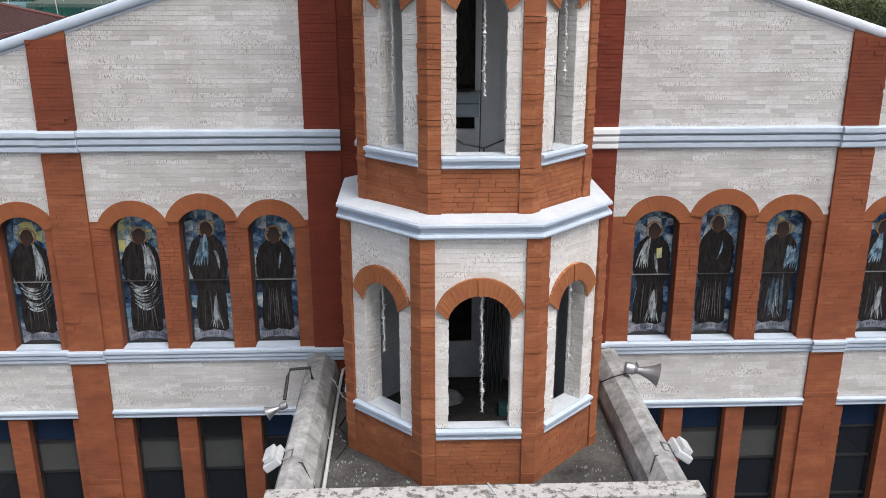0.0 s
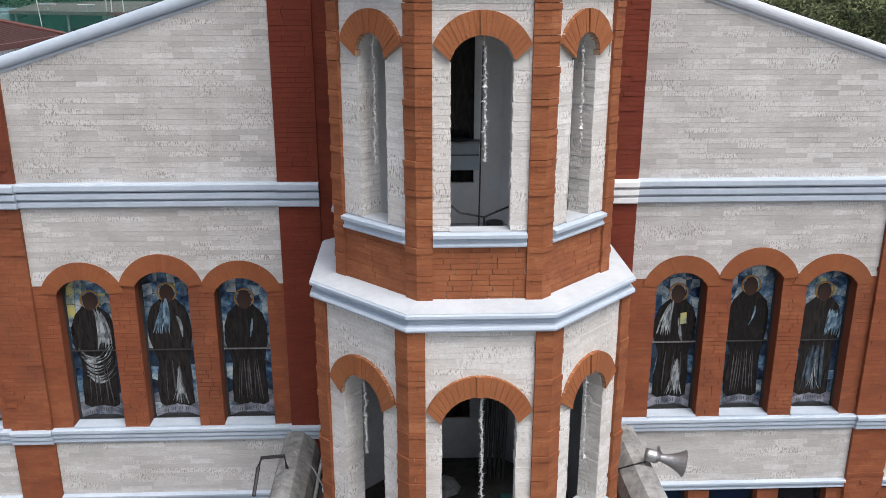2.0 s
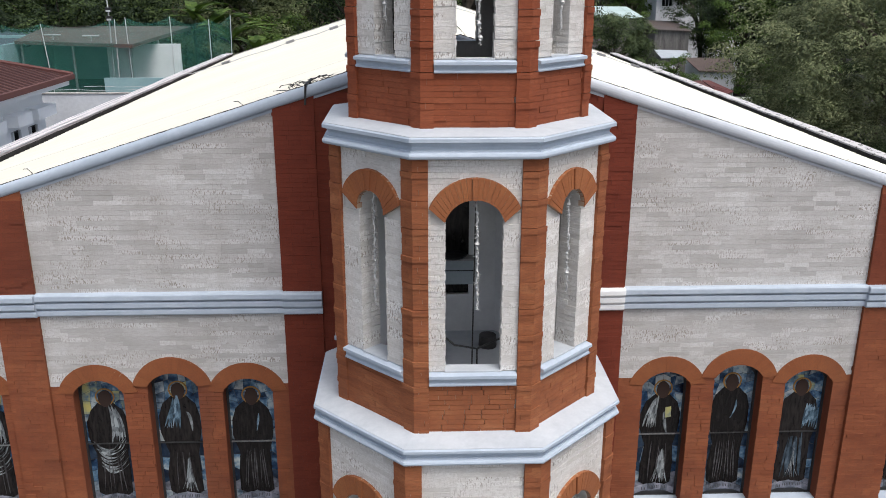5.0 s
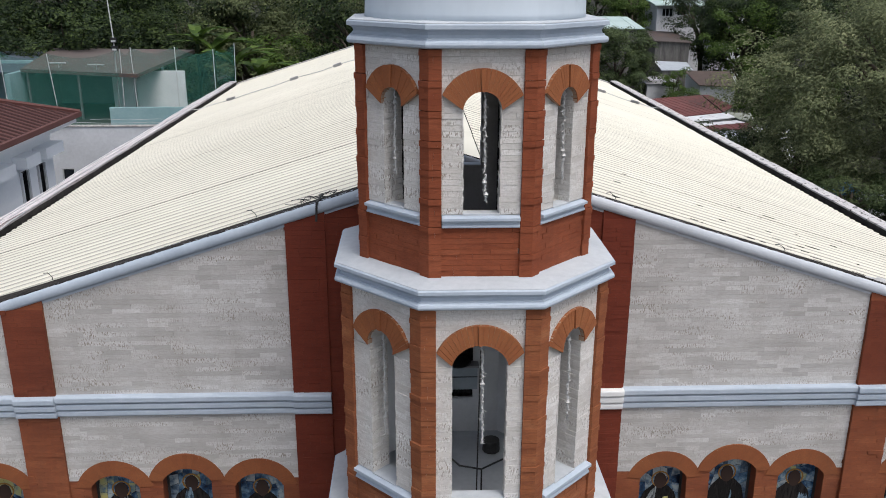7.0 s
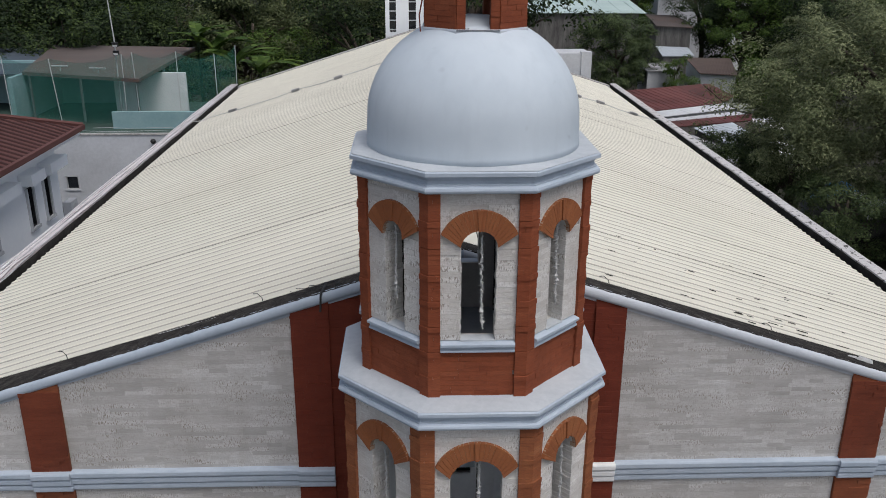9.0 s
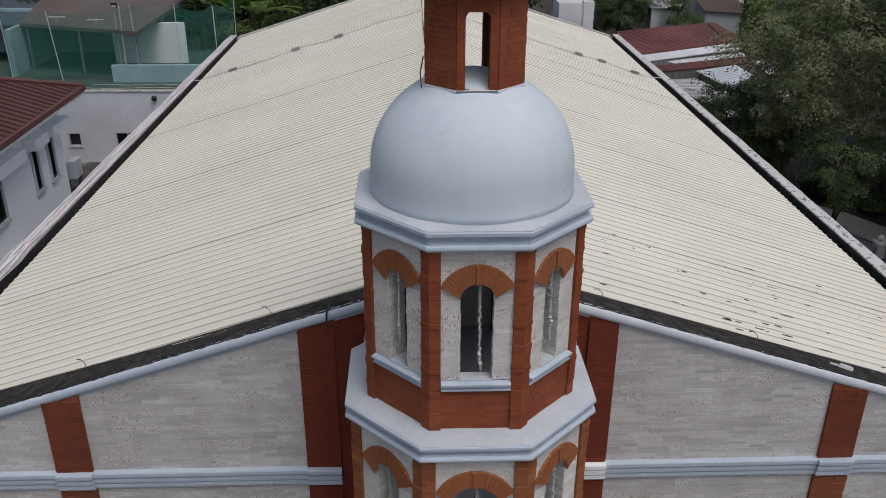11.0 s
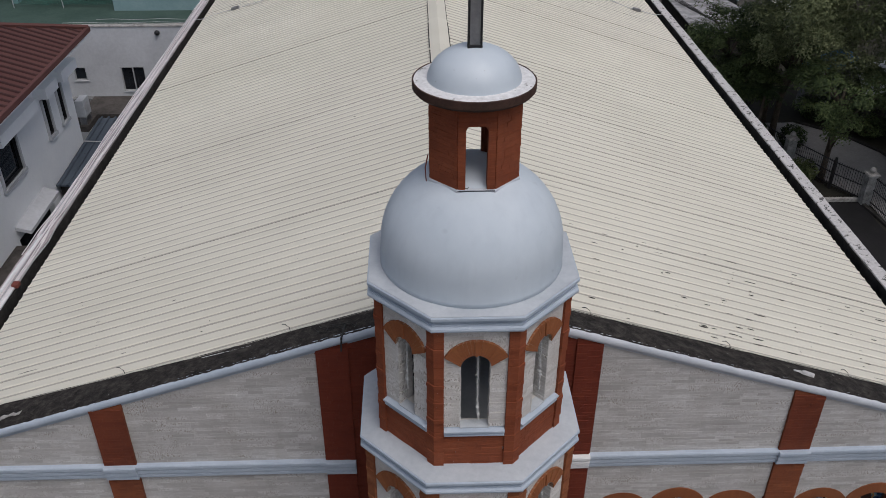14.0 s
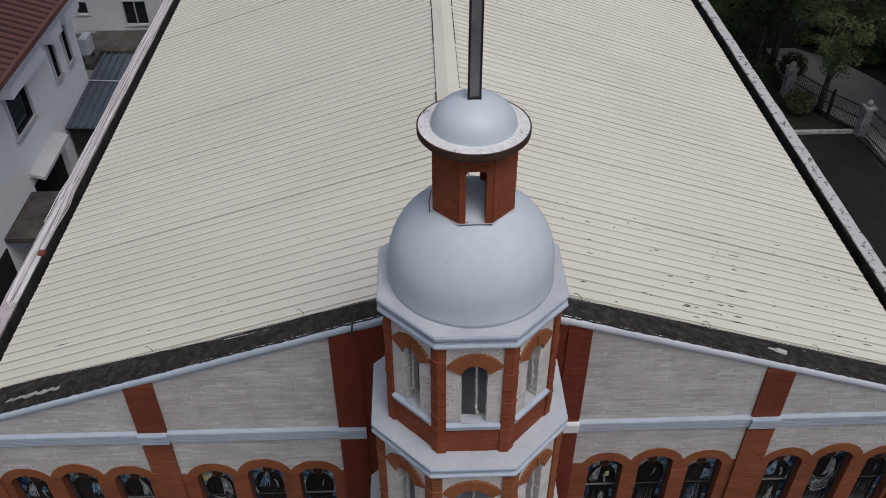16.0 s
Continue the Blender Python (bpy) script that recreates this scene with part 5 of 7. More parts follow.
post = thing("cross_post", "slim upright cross post of dark metal on the cap", "cross", at=(0, 0, 0))
m = Mesh()
pf = lambda u, d, z: (TX - 0.02 + u, TY - 0.06 - d, z)
m.box(pf, -0.07, 0.07, -0.05, 0.03, 20.0, 22.65)
part("core", m, METAL_GREY, post)
for s in (-1, 1):
    m = Mesh()
    m.box(pf, s * 0.07, s * 0.098, -0.06, 0.045, 19.98, 22.6)
    part("rail", m, METAL_DARK, post)
m = Mesh()
m.box(pf, -0.1, 0.1, -0.065, 0.05, 19.97, 20.05)
part("foot", m, METAL_DARK, post, bevel=0.01)


# tinsel garlands hanging in the openings
def garland(start, end, seed, name="tinsel_garland"):
    r = random.Random(seed)
    a, b = Vector(start), Vector(end)
    n = max(12, int((a - b).length / 0.03))
    pts = []
    for i in range(n + 1):
        f = i / n
        p = a.lerp(b, f)
        pts.append(p + Vector((r.uniform(-0.012, 0.012), r.uniform(-0.012, 0.012), 0)))
    m = Mesh()
    m.tube(pts, 0.013, 5)
    for p in pts:
        for _ in range(4):
            w = Vector((r.uniform(-1, 1), r.uniform(-1, 1), r.uniform(-0.7, 0.4))).normalized() * r.uniform(0.025, 0.05)
            m.tube([p, p + w], 0.005, 3, 0.002)
        if r.random() < 0.04:
            m.lathe([(0.008, p.z - 0.03), (0.034, p.z), (0.008, p.z + 0.03)], (p.x, p.y), 6)
    g = solo(name, m, TINSEL, "white tinsel garland hanging in a tower opening", "garland", group="garlands")
    return g


for si, (ap, z0, z1, s0, s1, widths, spring, head, pw, open_sides) in enumerate(STAGES):
    for k, ln in ((0, (1.85, 1.38, 1.28)[si]), (1, (1.35, 1.35, 1.15)[si]), (7, (1.1, 1.5, 1.05)[si])):
        fr = face(k, ap)
        start, drift = {0: (0.03, 0.02), 1: (0.07, -0.02), 7: (-0.05, 0.04)}[k]
        garland(fr(start, -0.06, head + 0.02), fr(start + drift, -0.02, head - ln), 60 + 3 * si + k)

# ---------------------------------------------------------------- porch terrace round the tower
porch = thing("porch_roof", "stained flat porch roof with pale concrete parapets", "porch", kind="structure")
m = Mesh()
m.prism([(-2.9, 10.05, 0), (2.9, 10.05, 0), (2.9, 14.98, 0), (-2.9, 14.98, 0)], [(-2.9, 10.05, 5.55), (2.9, 10.05, 5.55), (2.9, 14.98, 5.55), (-2.9, 14.98, 5.55)])
part("porch_block", m, PLASTER_WHITE, porch)
m = Mesh()
m.prism([(-2.7, 10.15, 5.55), (2.7, 10.15, 5.55), (2.7, 14.97, 5.55), (-2.7, 14.97, 5.55)], [(-2.7, 10.15, 5.70), (2.7, 10.15, 5.70), (2.7, 14.97, 5.72), (-2.7, 14.97, 5.72)])
part("terrace_floor", m, FLOOR_BLACK, porch, "black-stained cement terrace floor")
for s in (-1, 1):
    m = Mesh()
    prof = [(2.40, 5.6), (2.94, 5.6), (2.96, 6.10), (2.90, 6.24), (2.78, 6.29), (2.62, 6.26), (2.44, 6.06), (2.38, 5.85)]
    ys = [10.25 + 4.74 * i / 8 for i in range(9)]
    for ya, yb in zip(ys, ys[1:]):
        m.prism([(s * x, ya, z) for x, z in prof], [(s * x, yb, z) for x, z in prof])
    part("side_parapet", m, CONC_SOOT, porch, "rounded grey concrete side parapet")
m = Mesh()
m.prism([(-3.02, 9.96, 6.12), (3.02, 9.96, 6.12), (3.02, 10.30, 6.12), (-3.02, 10.30, 6.12)], [(-3.02, 9.96, 6.31), (3.02, 9.96, 6.31), (3.02, 10.30, 6.31), (-3.02, 10.30, 6.31)])
part("front_coping", m, COPING_WORN, porch, "worn pale coping", bevel=0.015)
m = Mesh()
m.prism([(-2.92, 10.02, 5.2), (2.92, 10.02, 5.2), (2.92, 10.22, 5.2), (-2.92, 10.22, 5.2)], [(-2.92, 10.02, 6.13), (2.92, 10.02, 6.13), (2.92, 10.22, 6.13), (-2.92, 10.22, 6.13)])
part("front_parapet", m, TRIM_BLUE, porch)

# ---------------------------------------------------------------- ground, yard, street
def flat(name, pts, z, mat, label, category, thick=0.12, kind="structure"):
    m = Mesh()
    m.prism([(x, y, z - thick) for x, y in pts], [(x, y, z) for x, y in pts])
    return solo(name, m, mat, label, category, kind)


flat("ground", [(-2500, -2500), (2500, -2500), (2500, 2500), (-2500, 2500)], 0.0, GROUND_DIRT, "dark earth and leaf litter", "ground", 0.5)
flat("yard", [(11.9, 5), (24.2, 5), (24.2, 43.6), (11.9, 43.6)], 0.05, ASPHALT, "dark paved yard beside the church", "yard")
flat("forecourt", [(-40, -60), (24.2, -60), (24.2, 4.9), (-40, 4.9)], 0.05, FORECOURT, "grey concrete forecourt before the church", "forecourt")
# the brown stands for the narrow lane's deep shade
flat("side_lane", [(-16.4, 5.1), (-11.9, 5.1), (-11.9, 46), (-16.4, 46)], 0.05, SLAB_BROWN, "concrete lane between house and church, darkened for its deep shade", "lane")
flat("street", [(25.6, -60), (29.2, -60), (29.0, 46.0), (28.3, 49.8), (26.9, 52.4), (24.6, 54.5), (22.6, 54.5), (22.1, 48.6), (24.7, 44.0)], 0.04, CONC_ROAD, "pale concrete street beyond the fence", "street")
m = Mesh()
m.prism([(20.3, 43.7, 0.0), (24.3, 43.7, 0.0), (24.3, 43.95, 0.0), (20.3, 43.95, 0.0)], [(20.3, 43.7, 0.2), (24.3, 43.7, 0.2), (24.3, 43.95, 0.2), (20.3, 43.95, 0.2)])
solo("kerb", m, CONC_PALE, "low pale concrete kerb at the yard's end", "kerb", "structure", bevel=0.02)


def upright(name, x, y, z, h, w, mat, ball=False):
    p = thing(name, "grey concrete gate post with a pale ball on top", "post", "gate posts", at=(x, y, z))
    m = Mesh()
    m.prism([(-w, -w, 0), (w, -w, 0), (w, w, 0), (-w, w, 0)], [(-w, -w, h), (w, -w, h), (w, w, h), (-w, w, h)])
    part("shaft", m, mat, p, bevel=0.02)
    m = Mesh()
    m.prism([(-w - 0.06, -w - 0.06, h), (w + 0.06, -w - 0.06, h), (w + 0.06, w + 0.06, h), (-w - 0.06, w + 0.06, h)], [(-w - 0.03, -w - 0.03, h + 0.1), (w + 0.03, -w - 0.03, h + 0.1), (w + 0.03, w + 0.03, h + 0.1), (-w - 0.03, w + 0.03, h + 0.1)])
    part("capstone", m, CONC_PALE, p)
    m = Mesh()
    m.lathe([(0.02, h + 0.1)] + [(0.17 * math.sin(math.pi * i / 8), h + 0.28 - 0.17 * math.cos(math.pi * i / 8)) for i in range(1, 8)] + [(0.02, h + 0.46)], (0, 0), 12)
    part("ball", m, CONC_PALE, p, "pale ball", smooth=True)
    return p


def fence(name, a, b, h=1.7):
    """Iron fence: rails and round bars between two points on the ground."""
    a, b = Vector(a), Vector(b)
    L = (b - a).length
    f = thing(name, "black iron fence with upright bars along the street", "fence", "iron fences", at=tuple(a))
    w = (b - a).normalized()
    for z in (0.25, 1.0, h - 0.1):
        m = Mesh()
        m.tube([(0, 0, z), tuple((b - a) + Vector((0, 0, z)))], 0.035, 6)
        part("rail", m, METAL_DARK, f)
    bar = Mesh()
    bar.tube([(0, 0, 0.05), (0, 0, h)], 0.016, 5)
    me = bar.data("bar", METAL_DARK)
    n = int(L / 0.14)
    for i in range(n + 1):
        ob = new("bar", me)
        ob.parent = f
        ob.location = w * (L * i / n)
    return f


upright("gate_post", 24.42, 43.5, 0.0, 1.85, 0.27, CONC_GREY)
upright("gate_post", 21.75, 48.25, 0.0, 1.85, 0.27, CONC_GREY)
m = Mesh()
m.prism([(-0.07, -0.07, 0), (0.07, -0.07, 0), (0.07, 0.07, 0), (-0.07, 0.07, 0)], [(-0.06, -0.06, 2.0), (0.06, -0.06, 2.0), (0.06, 0.06, 2.0), (-0.06, 0.06, 2.0)])
slim = solo("iron_post", m, METAL_DARK, "slim dark iron post in the fence", "post", bevel=0.01)
slim.location = (23.2, 45.35, 0)
fence("iron_fence", (23.25, 45.25, 0), (24.25, 43.8, 0), 1.8)
fence("iron_fence", (22.0, 48.0, 0), (23.15, 45.45, 0), 1.8)
fence("iron_fence", (24.6, 43.3, 0), (25.6, 34.0, 0), 1.8)
fence("iron_fence", (21.6, 48.5, 0), (20.2, 53.0, 0), 1.8)
m = Mesh()
m.prism([(24.15, 43.7, 0), (24.35, 43.75, 0), (25.1, 36.0, 0), (24.9, 36.0, 0)], [(24.15, 43.7, 0.16), (24.35, 43.75, 0.16), (25.1, 36.0, 0.16), (24.9, 36.0, 0.16)])
solo("fence_kerb", m, CONC_DARK, "low dark concrete kerb under the fence", "kerb", "structure", bevel=0.02)
m = Mesh()
for a, b in (((26.9, 52.4), (24.6, 54.5)), ((28.3, 49.8), (26.9, 52.4)), ((29.0, 46.0), (28.3, 49.8)), ((29.2, 20.0), (29.0, 46.0))):
    m.prism([(a[0], a[1], 0), (a[0] + 0.25, a[1], 0), (b[0] + 0.25, b[1], 0), (b[0], b[1], 0)], [(a[0], a[1], 0.18), (a[0] + 0.25, a[1], 0.18), (b[0] + 0.25, b[1], 0.18), (b[0], b[1], 0.18)])
solo("street_kerb", m, CONC_DARK, "worn dark kerb at the far edge of the street", "kerb", "structure")


# ---------------------------------------------------------------- trees and plants
def leaf(m, p, n, size, r, narrow=0.55):
    """One folded leaf at p, facing about n."""
    n = (n + Vector((r.uniform(-0.7, 0.7), r.uniform(-0.7, 0.7), r.uniform(-0.4, 0.7)))).normalized()
    a = n.orthogonal().normalized()
    a.rotate(Matrix.Rotation(r.uniform(0, 6.28), 3, n))
    b = n.cross(a)
    s, w = size * r.uniform(0.7, 1.25), size * narrow * r.uniform(0.8, 1.2)
    k = len(m.v)
    m.v += [tuple(p - a * s * 0.5), tuple(p + b * w * 0.5 - n * 0.15 * s), tuple(p + a * s * 0.5 - n * 0.12 * s), tuple(p - b * w * 0.5 - n * 0.15 * s)]
    m.f += [(k, k + 1, k + 2), (k, k + 2, k + 3)]


def tree(seed, height, spread, crown_low, leaf_m, clumps, per, size, mat, label, at, droop=0.0, narrow=0.55, lean=(0.0, 0.0)):
    """A tapered trunk with limbs; the crown is many clumps of leaves with gaps."""
    r = random.Random(seed)
    t = thing("tree", label, "tree", "trees", at=at)
    wood = Mesh()
    top = height * 0.75
    bend = Vector((r.uniform(-0.8, 0.8) + lean[0], r.uniform(-0.8, 0.8) + lean[1], 0))
    trunk = [Vector((0, 0, -0.2)) + bend * (i / 6) ** 2 + Vector((0, 0, (top + 0.2) * i / 6)) for i in range(7)]
    wood.tube(trunk, 0.028 * height, 8, 0.008 * height)
    tips = []
    for i in range(11):
        f = r.uniform(0.4, 0.98)
        base = trunk[min(6, int(f * 6))]
        ang = r.uniform(0, 6.28)
        reach = spread * r.uniform(0.55, 0.95)
        rise = (height - base.z) * r.uniform(0.25, 0.85)
        end = base + Vector((math.cos(ang) * reach, math.sin(ang) * reach, rise))
        mid = base.lerp(end, 0.5) + Vector((0, 0, rise * 0.15))
        wood.tube([base, mid, end], 0.011 * height, 5, 0.002 * height)
        tips += [end, mid.lerp(end, 0.5)]
    part("trunk", wood, BARK, t, smooth=True)
    m = Mesh()
    mid_z = (height + crown_low) / 2
    half_z = (height - crown_low) / 2
    c0 = bend * 0.8
    for i in range(clumps):
        if i < len(tips) * 2 and r.random() < 0.85:
            c = tips[i % len(tips)] + Vector((r.uniform(-0.5, 0.5), r.uniform(-0.5, 0.5), r.uniform(-0.3, 0.5)))
        else:
            a, u = r.uniform(0, 6.28), r.uniform(-0.9, 1)
            q = (r.uniform(0.45, 1.0)) ** 0.6
            rr = math.sqrt(max(0, 1 - u * u)) * (1 + 0.22 * math.sin(3 * a + seed))
            c = c0 + Vector((math.cos(a) * rr * spread * q, math.sin(a) * rr * spread * q, mid_z + u * half_z * q))
        out = (c - Vector((c0.x, c0.y, mid_z - half_z * 0.3))).normalized()
        rad = leaf_m * r.uniform(0.6, 1.3)
        for _ in range(per):
            # leaves lie over the outside of each clump, thickest on top
            d = Vector((r.gauss(0, 1), r.gauss(0, 1), r.gauss(0.25, 1))).normalized()
            if d.z < -0.45:
                d.z = -d.z
            q = d * rad * r.uniform(0.62, 1.08)
            q.z *= 0.72
            q.z -= droop * (q.x * q.x + q.y * q.y)
            leaf(m, c + q, d * 1.3 + out * 0.4 + Vector((0, 0, 0.6)), size, r, narrow)
    part("crown", m, mat, t)
    return t


kinds = [
    tree(1, 15, 5.5, 3.0, 1.35, 85, 150, 0.30, LEAF_WOOD, "tall broadleaf tree with dense deep green crown", (-32, 78, 0), 0.03),
    tree(2, 17, 6.0, 4.5, 1.3, 90, 150, 0.30, LEAF_WOOD, "tall dark green tree at the edge of the wood", (-22, 82, 0)),
    tree(3, 12, 4.8, 2.0, 1.2, 80, 150, 0.28, LEAF_BRIGHT, "leafy bright green tree behind the roofs", (-9, 74, 0)),
    tree(4, 14, 5.2, 3.0, 1.2, 80, 150, 0.27, LEAF_OLIVE, "olive green tree with loose crown", (-45, 74, 0)),
]
spots = random.Random(31)
rows = [(72, 11), (84, 10), (98, 10), (116, 10), (140, 10)]
for ry, n in rows:
    for i in range(n):
        x = -62 + 84 * (i + spots.uniform(0.1, 0.9)) / n * (1 + (ry - 72) * 0.006) - (ry - 72) * 0.2
        y = ry + spots.uniform(-4, 4)
        if ry < 80 and -26 < x < -13:
            y += 6
        if x > 8 and y < 138:
            continue
        if ry == 72 and x > 4:
            continue
        src = kinds[spots.choice([0, 0, 0, 1, 1, 1, 2, 3])]
        s = spots.uniform(0.75, 1.3)
        copy_thing(src, pose(x, y, 0, 0, 0, spots.uniform(0, 360)) @ Matrix.Diagonal((s, s, s * spots.uniform(0.9, 1.1), 1)))
# far woods over the houses
for i in range(20):
    x = 12 + i * 5.4 + spots.uniform(-2, 2)
    y = spots.choice([142, 150, 160, 174]) + spots.uniform(-4, 4)
    s = spots.uniform(0.95, 1.35)
    copy_thing(kinds[spots.choice([0, 1, 2, 3])], pose(x, y, 0, 0, 0, spots.uniform(0, 360)) @ Matrix.Diagonal((s, s, s, 1)))
# trees among the houses
for x, y, k, s in ((43.5, 117, 2, 1.15), (47, 104, 0, 0.95), (49, 118, 0, 1.1), (54, 110, 1, 1.0), (41, 126, 1, 0.95), (58, 96, 2, 1.0), (36, 82, 2, 0.62), (45, 84, 0, 0.8), (55, 80, 3, 0.9), (64, 86, 1, 1.0), (48, 66, 3, 0.95), (58, 62, 0, 0.95), (44, 54, 1, 0.85), (54, 46, 2, 0.9), (46, 36, 3, 0.85), (29.5, 97, 2, 0.42)):
    copy_thing(kinds[k], pose(x, y, 0, 0, 0, spots.uniform(0, 360)) @ Matrix.Diagonal((s, s, s, 1)))
# feathery trees beside the church
tree(11, 17.0, 8.4, 4.2, 1.0, 540, 230, 0.20, LEAF_FEATHER, "wide feathery olive tree beside the church yard", (31.0, 54.0, 0), 0.08, 0.42, (-5.0, -5.4))
tree(12, 12.0, 5.6, 4.4, 0.95, 230, 190, 0.20, LEAF_FEATHER, "feathery olive tree over the iron fence", (30.6, 41.5, 0), 0.08, 0.42)
tree(13, 11.6, 4.9, 1.0, 1.0, 190, 150, 0.28, LEAF_MID, "dense round dark green tree behind the church", (23.8, 105, 0), 0.05, 0.5)
tree(15, 15.0, 7.5, 4.0, 1.1, 320, 180, 0.20, LEAF_FEATHER, "broad olive green tree behind the fence", (34.5, 54, 0), 0.08, 0.42)
tree(17, 15.5, 7.0, 2.5, 1.3, 230, 170, 0.32, LEAF_WOOD, "broad dense dark green tree behind the houses", (45.0, 121, 0), 0.04, 0.5)
tree(18, 7.6, 3.2, 1.5, 0.9, 90, 130, 0.26, LEAF_BRIGHT, "round bright green tree among the roofs", (37.0, 92, 0), 0.05, 0.5)
tree(19, 8.0, 3.2, 2.6, 0.8, 80, 120, 0.22, LEAF_MID, "low dark tree behind the church wall", (22.6, 54.8, 0), 0.06, 0.45)
tree(21, 5.2, 1.9, 1.6, 0.7, 50, 110, 0.22, LEAF_MID, "low bushy tree close to the church wall", (20.0, 52.6, 0), 0.06, 0.45)
tree(20, 8.0, 3.0, 3.6, 0.7, 75, 130, 0.19, LEAF_MID, "slender tree with a sparse feathery crown beside the gate", (23.05, 46.25, 0), 0.08, 0.42, (-0.9, -0.8))
tree(22, 8.0, 3.4, 1.8, 0.8, 130, 150, 0.20, LEAF_MID, "leafy dark tree hanging over the back of the church", (18.6, 54.2, 0), 0.08, 0.42)
tree(23, 9.0, 3.4, 2.6, 0.8, 70, 140, 0.20, LEAF_FEATHER, "loose olive tree at the corner of the yard", (22.4, 52.6, 0), 0.08, 0.42)
tree(16, 7.0, 1.6, 1.5, 0.6, 26, 70, 0.26, LEAF_BRIGHT, "slim young tree growing between the sheds", (30.2, 102.4, 0), 0.05, 0.5)


def shrub(at, h, spread, seed, mat, label):
    """A low bush: short stems and many leaves."""
    r = random.Random(seed)
    t = thing("shrub", label, "shrub", "shrubs", at=at)
    m = Mesh()
    for i in range(5):
        a = r.uniform(0, 6.28)
        m.tube([(0, 0, -0.05), (0.3 * spread * math.cos(a), 0.3 * spread * math.sin(a), 0.5 * h), (0.6 * spread * math.cos(a), 0.6 * spread * math.sin(a), 0.85 * h)], 0.04, 5, 0.015)
    part("stem", m, BARK, t)
    m = Mesh()
    for i in range(900):
        d = Vector((r.gauss(0, 1), r.gauss(0, 1), r.gauss(0.4, 1))).normalized()
        p = Vector((d.x * spread, d.y * spread, h * (0.55 + 0.45 * d.z))) * r.uniform(0.6, 1.05)
        leaf(m, p, d + Vector((0, 0, 0.6)), 0.24, r, 0.45)
    part("leaves", m, mat, t)
    return t


shrub((19.2, 48.6, 0), 2.8, 1.5, 2, LEAF_WOOD, "dark green shrub behind the church wall")
shrub((17.4, 51.5, 0), 3.4, 1.8, 4, LEAF_WOOD, "tall dark shrub behind the church wall")


shrub((21.7, 46.1, 0), 1.5, 0.9, 1, LEAF_OLIVE, "leafy olive green shrub by the kerb")
shrub((22.9, 50.6, 0), 1.6, 0.9, 7, LEAF_WOOD, "dark green shrub at the edge of the street")
shrub((26.2, 55.0, 0), 1.9, 1.4, 8, LEAF_WOOD, "dark green shrub beyond the street kerb")
shrub((28.6, 52.2, 0), 1.5, 1.2, 9, LEAF_MID, "low green shrub beyond the street kerb")
shrub((30.6, 47.0, 0), 2.0, 1.4, 5, LEAF_WOOD, "dark green shrub across the street")
shrub((30.2, 51.5, 0), 1.8, 1.3, 6, LEAF_WOOD, "dark green shrub across the street")


def palm(at, h, n, length, seed, mat, label, wide=0.5, name="palm"):
    r = random.Random(seed)
    t = thing(name, label, "palm", "palms", at=at)
    m = Mesh()
    m.tube([(0, 0, -0.1), (0.1, 0.05, h * 0.5), (0.15, 0.1, h)], 0.13, 7, 0.08)
    part("trunk", m, BARK, t, smooth=True)
    for i in range(n):
        ang = 2 * math.pi * i / n + r.uniform(-0.2, 0.2)
        up = r.uniform(0.5, 1.3)
        L = length * r.uniform(0.8, 1.1)
        m = Mesh()
        d = Vector((math.cos(ang), math.sin(ang), 0))
        side = Vector((-d.y, d.x, 0))
        p0 = Vector((0.15, 0.1, h))
        pts = [p0 + d * L * f * math.cos(min(up, 1.2) * (1 - f)) + Vector((0, 0, L * (math.sin(up) * f - 0.75 * f * f))) for f in (j / 9 for j in range(10))]
        m.tube(pts, 0.025, 4, 0.006)
        for j in range(1, 10):
            p = pts[j]
            for q in range(3):
                pp = pts[j - 1].lerp(p, q / 3)
                for sg in (-1, 1):
                    w = wide * (1 - 0.55 * abs(j - 4) / 5)
                    tip = pp + side * sg * w + d * w * 0.5 - Vector((0, 0, w * 0.45))
                    k = len(m.v)
                    m.v += [tuple(pp), tuple(pp + d * 0.05), tuple(tip)]
                    m.f.append((k, k + 1, k + 2))
        part("frond", m, mat, t)
    return t


palm((29.6, 53.0, 0), 3.6, 14, 2.2, 5, LEAF_PALM, "small palm with arching fronds across the street")
palm((27.0, 42.6, 0), 2.6, 13, 1.7, 6, LEAF_PALM, "small palm with arching fronds outside the fence")
palm((20.4, 50.5, 0), 3.8, 13, 1.9, 8, LEAF_PALM, "small palm under the olive tree")


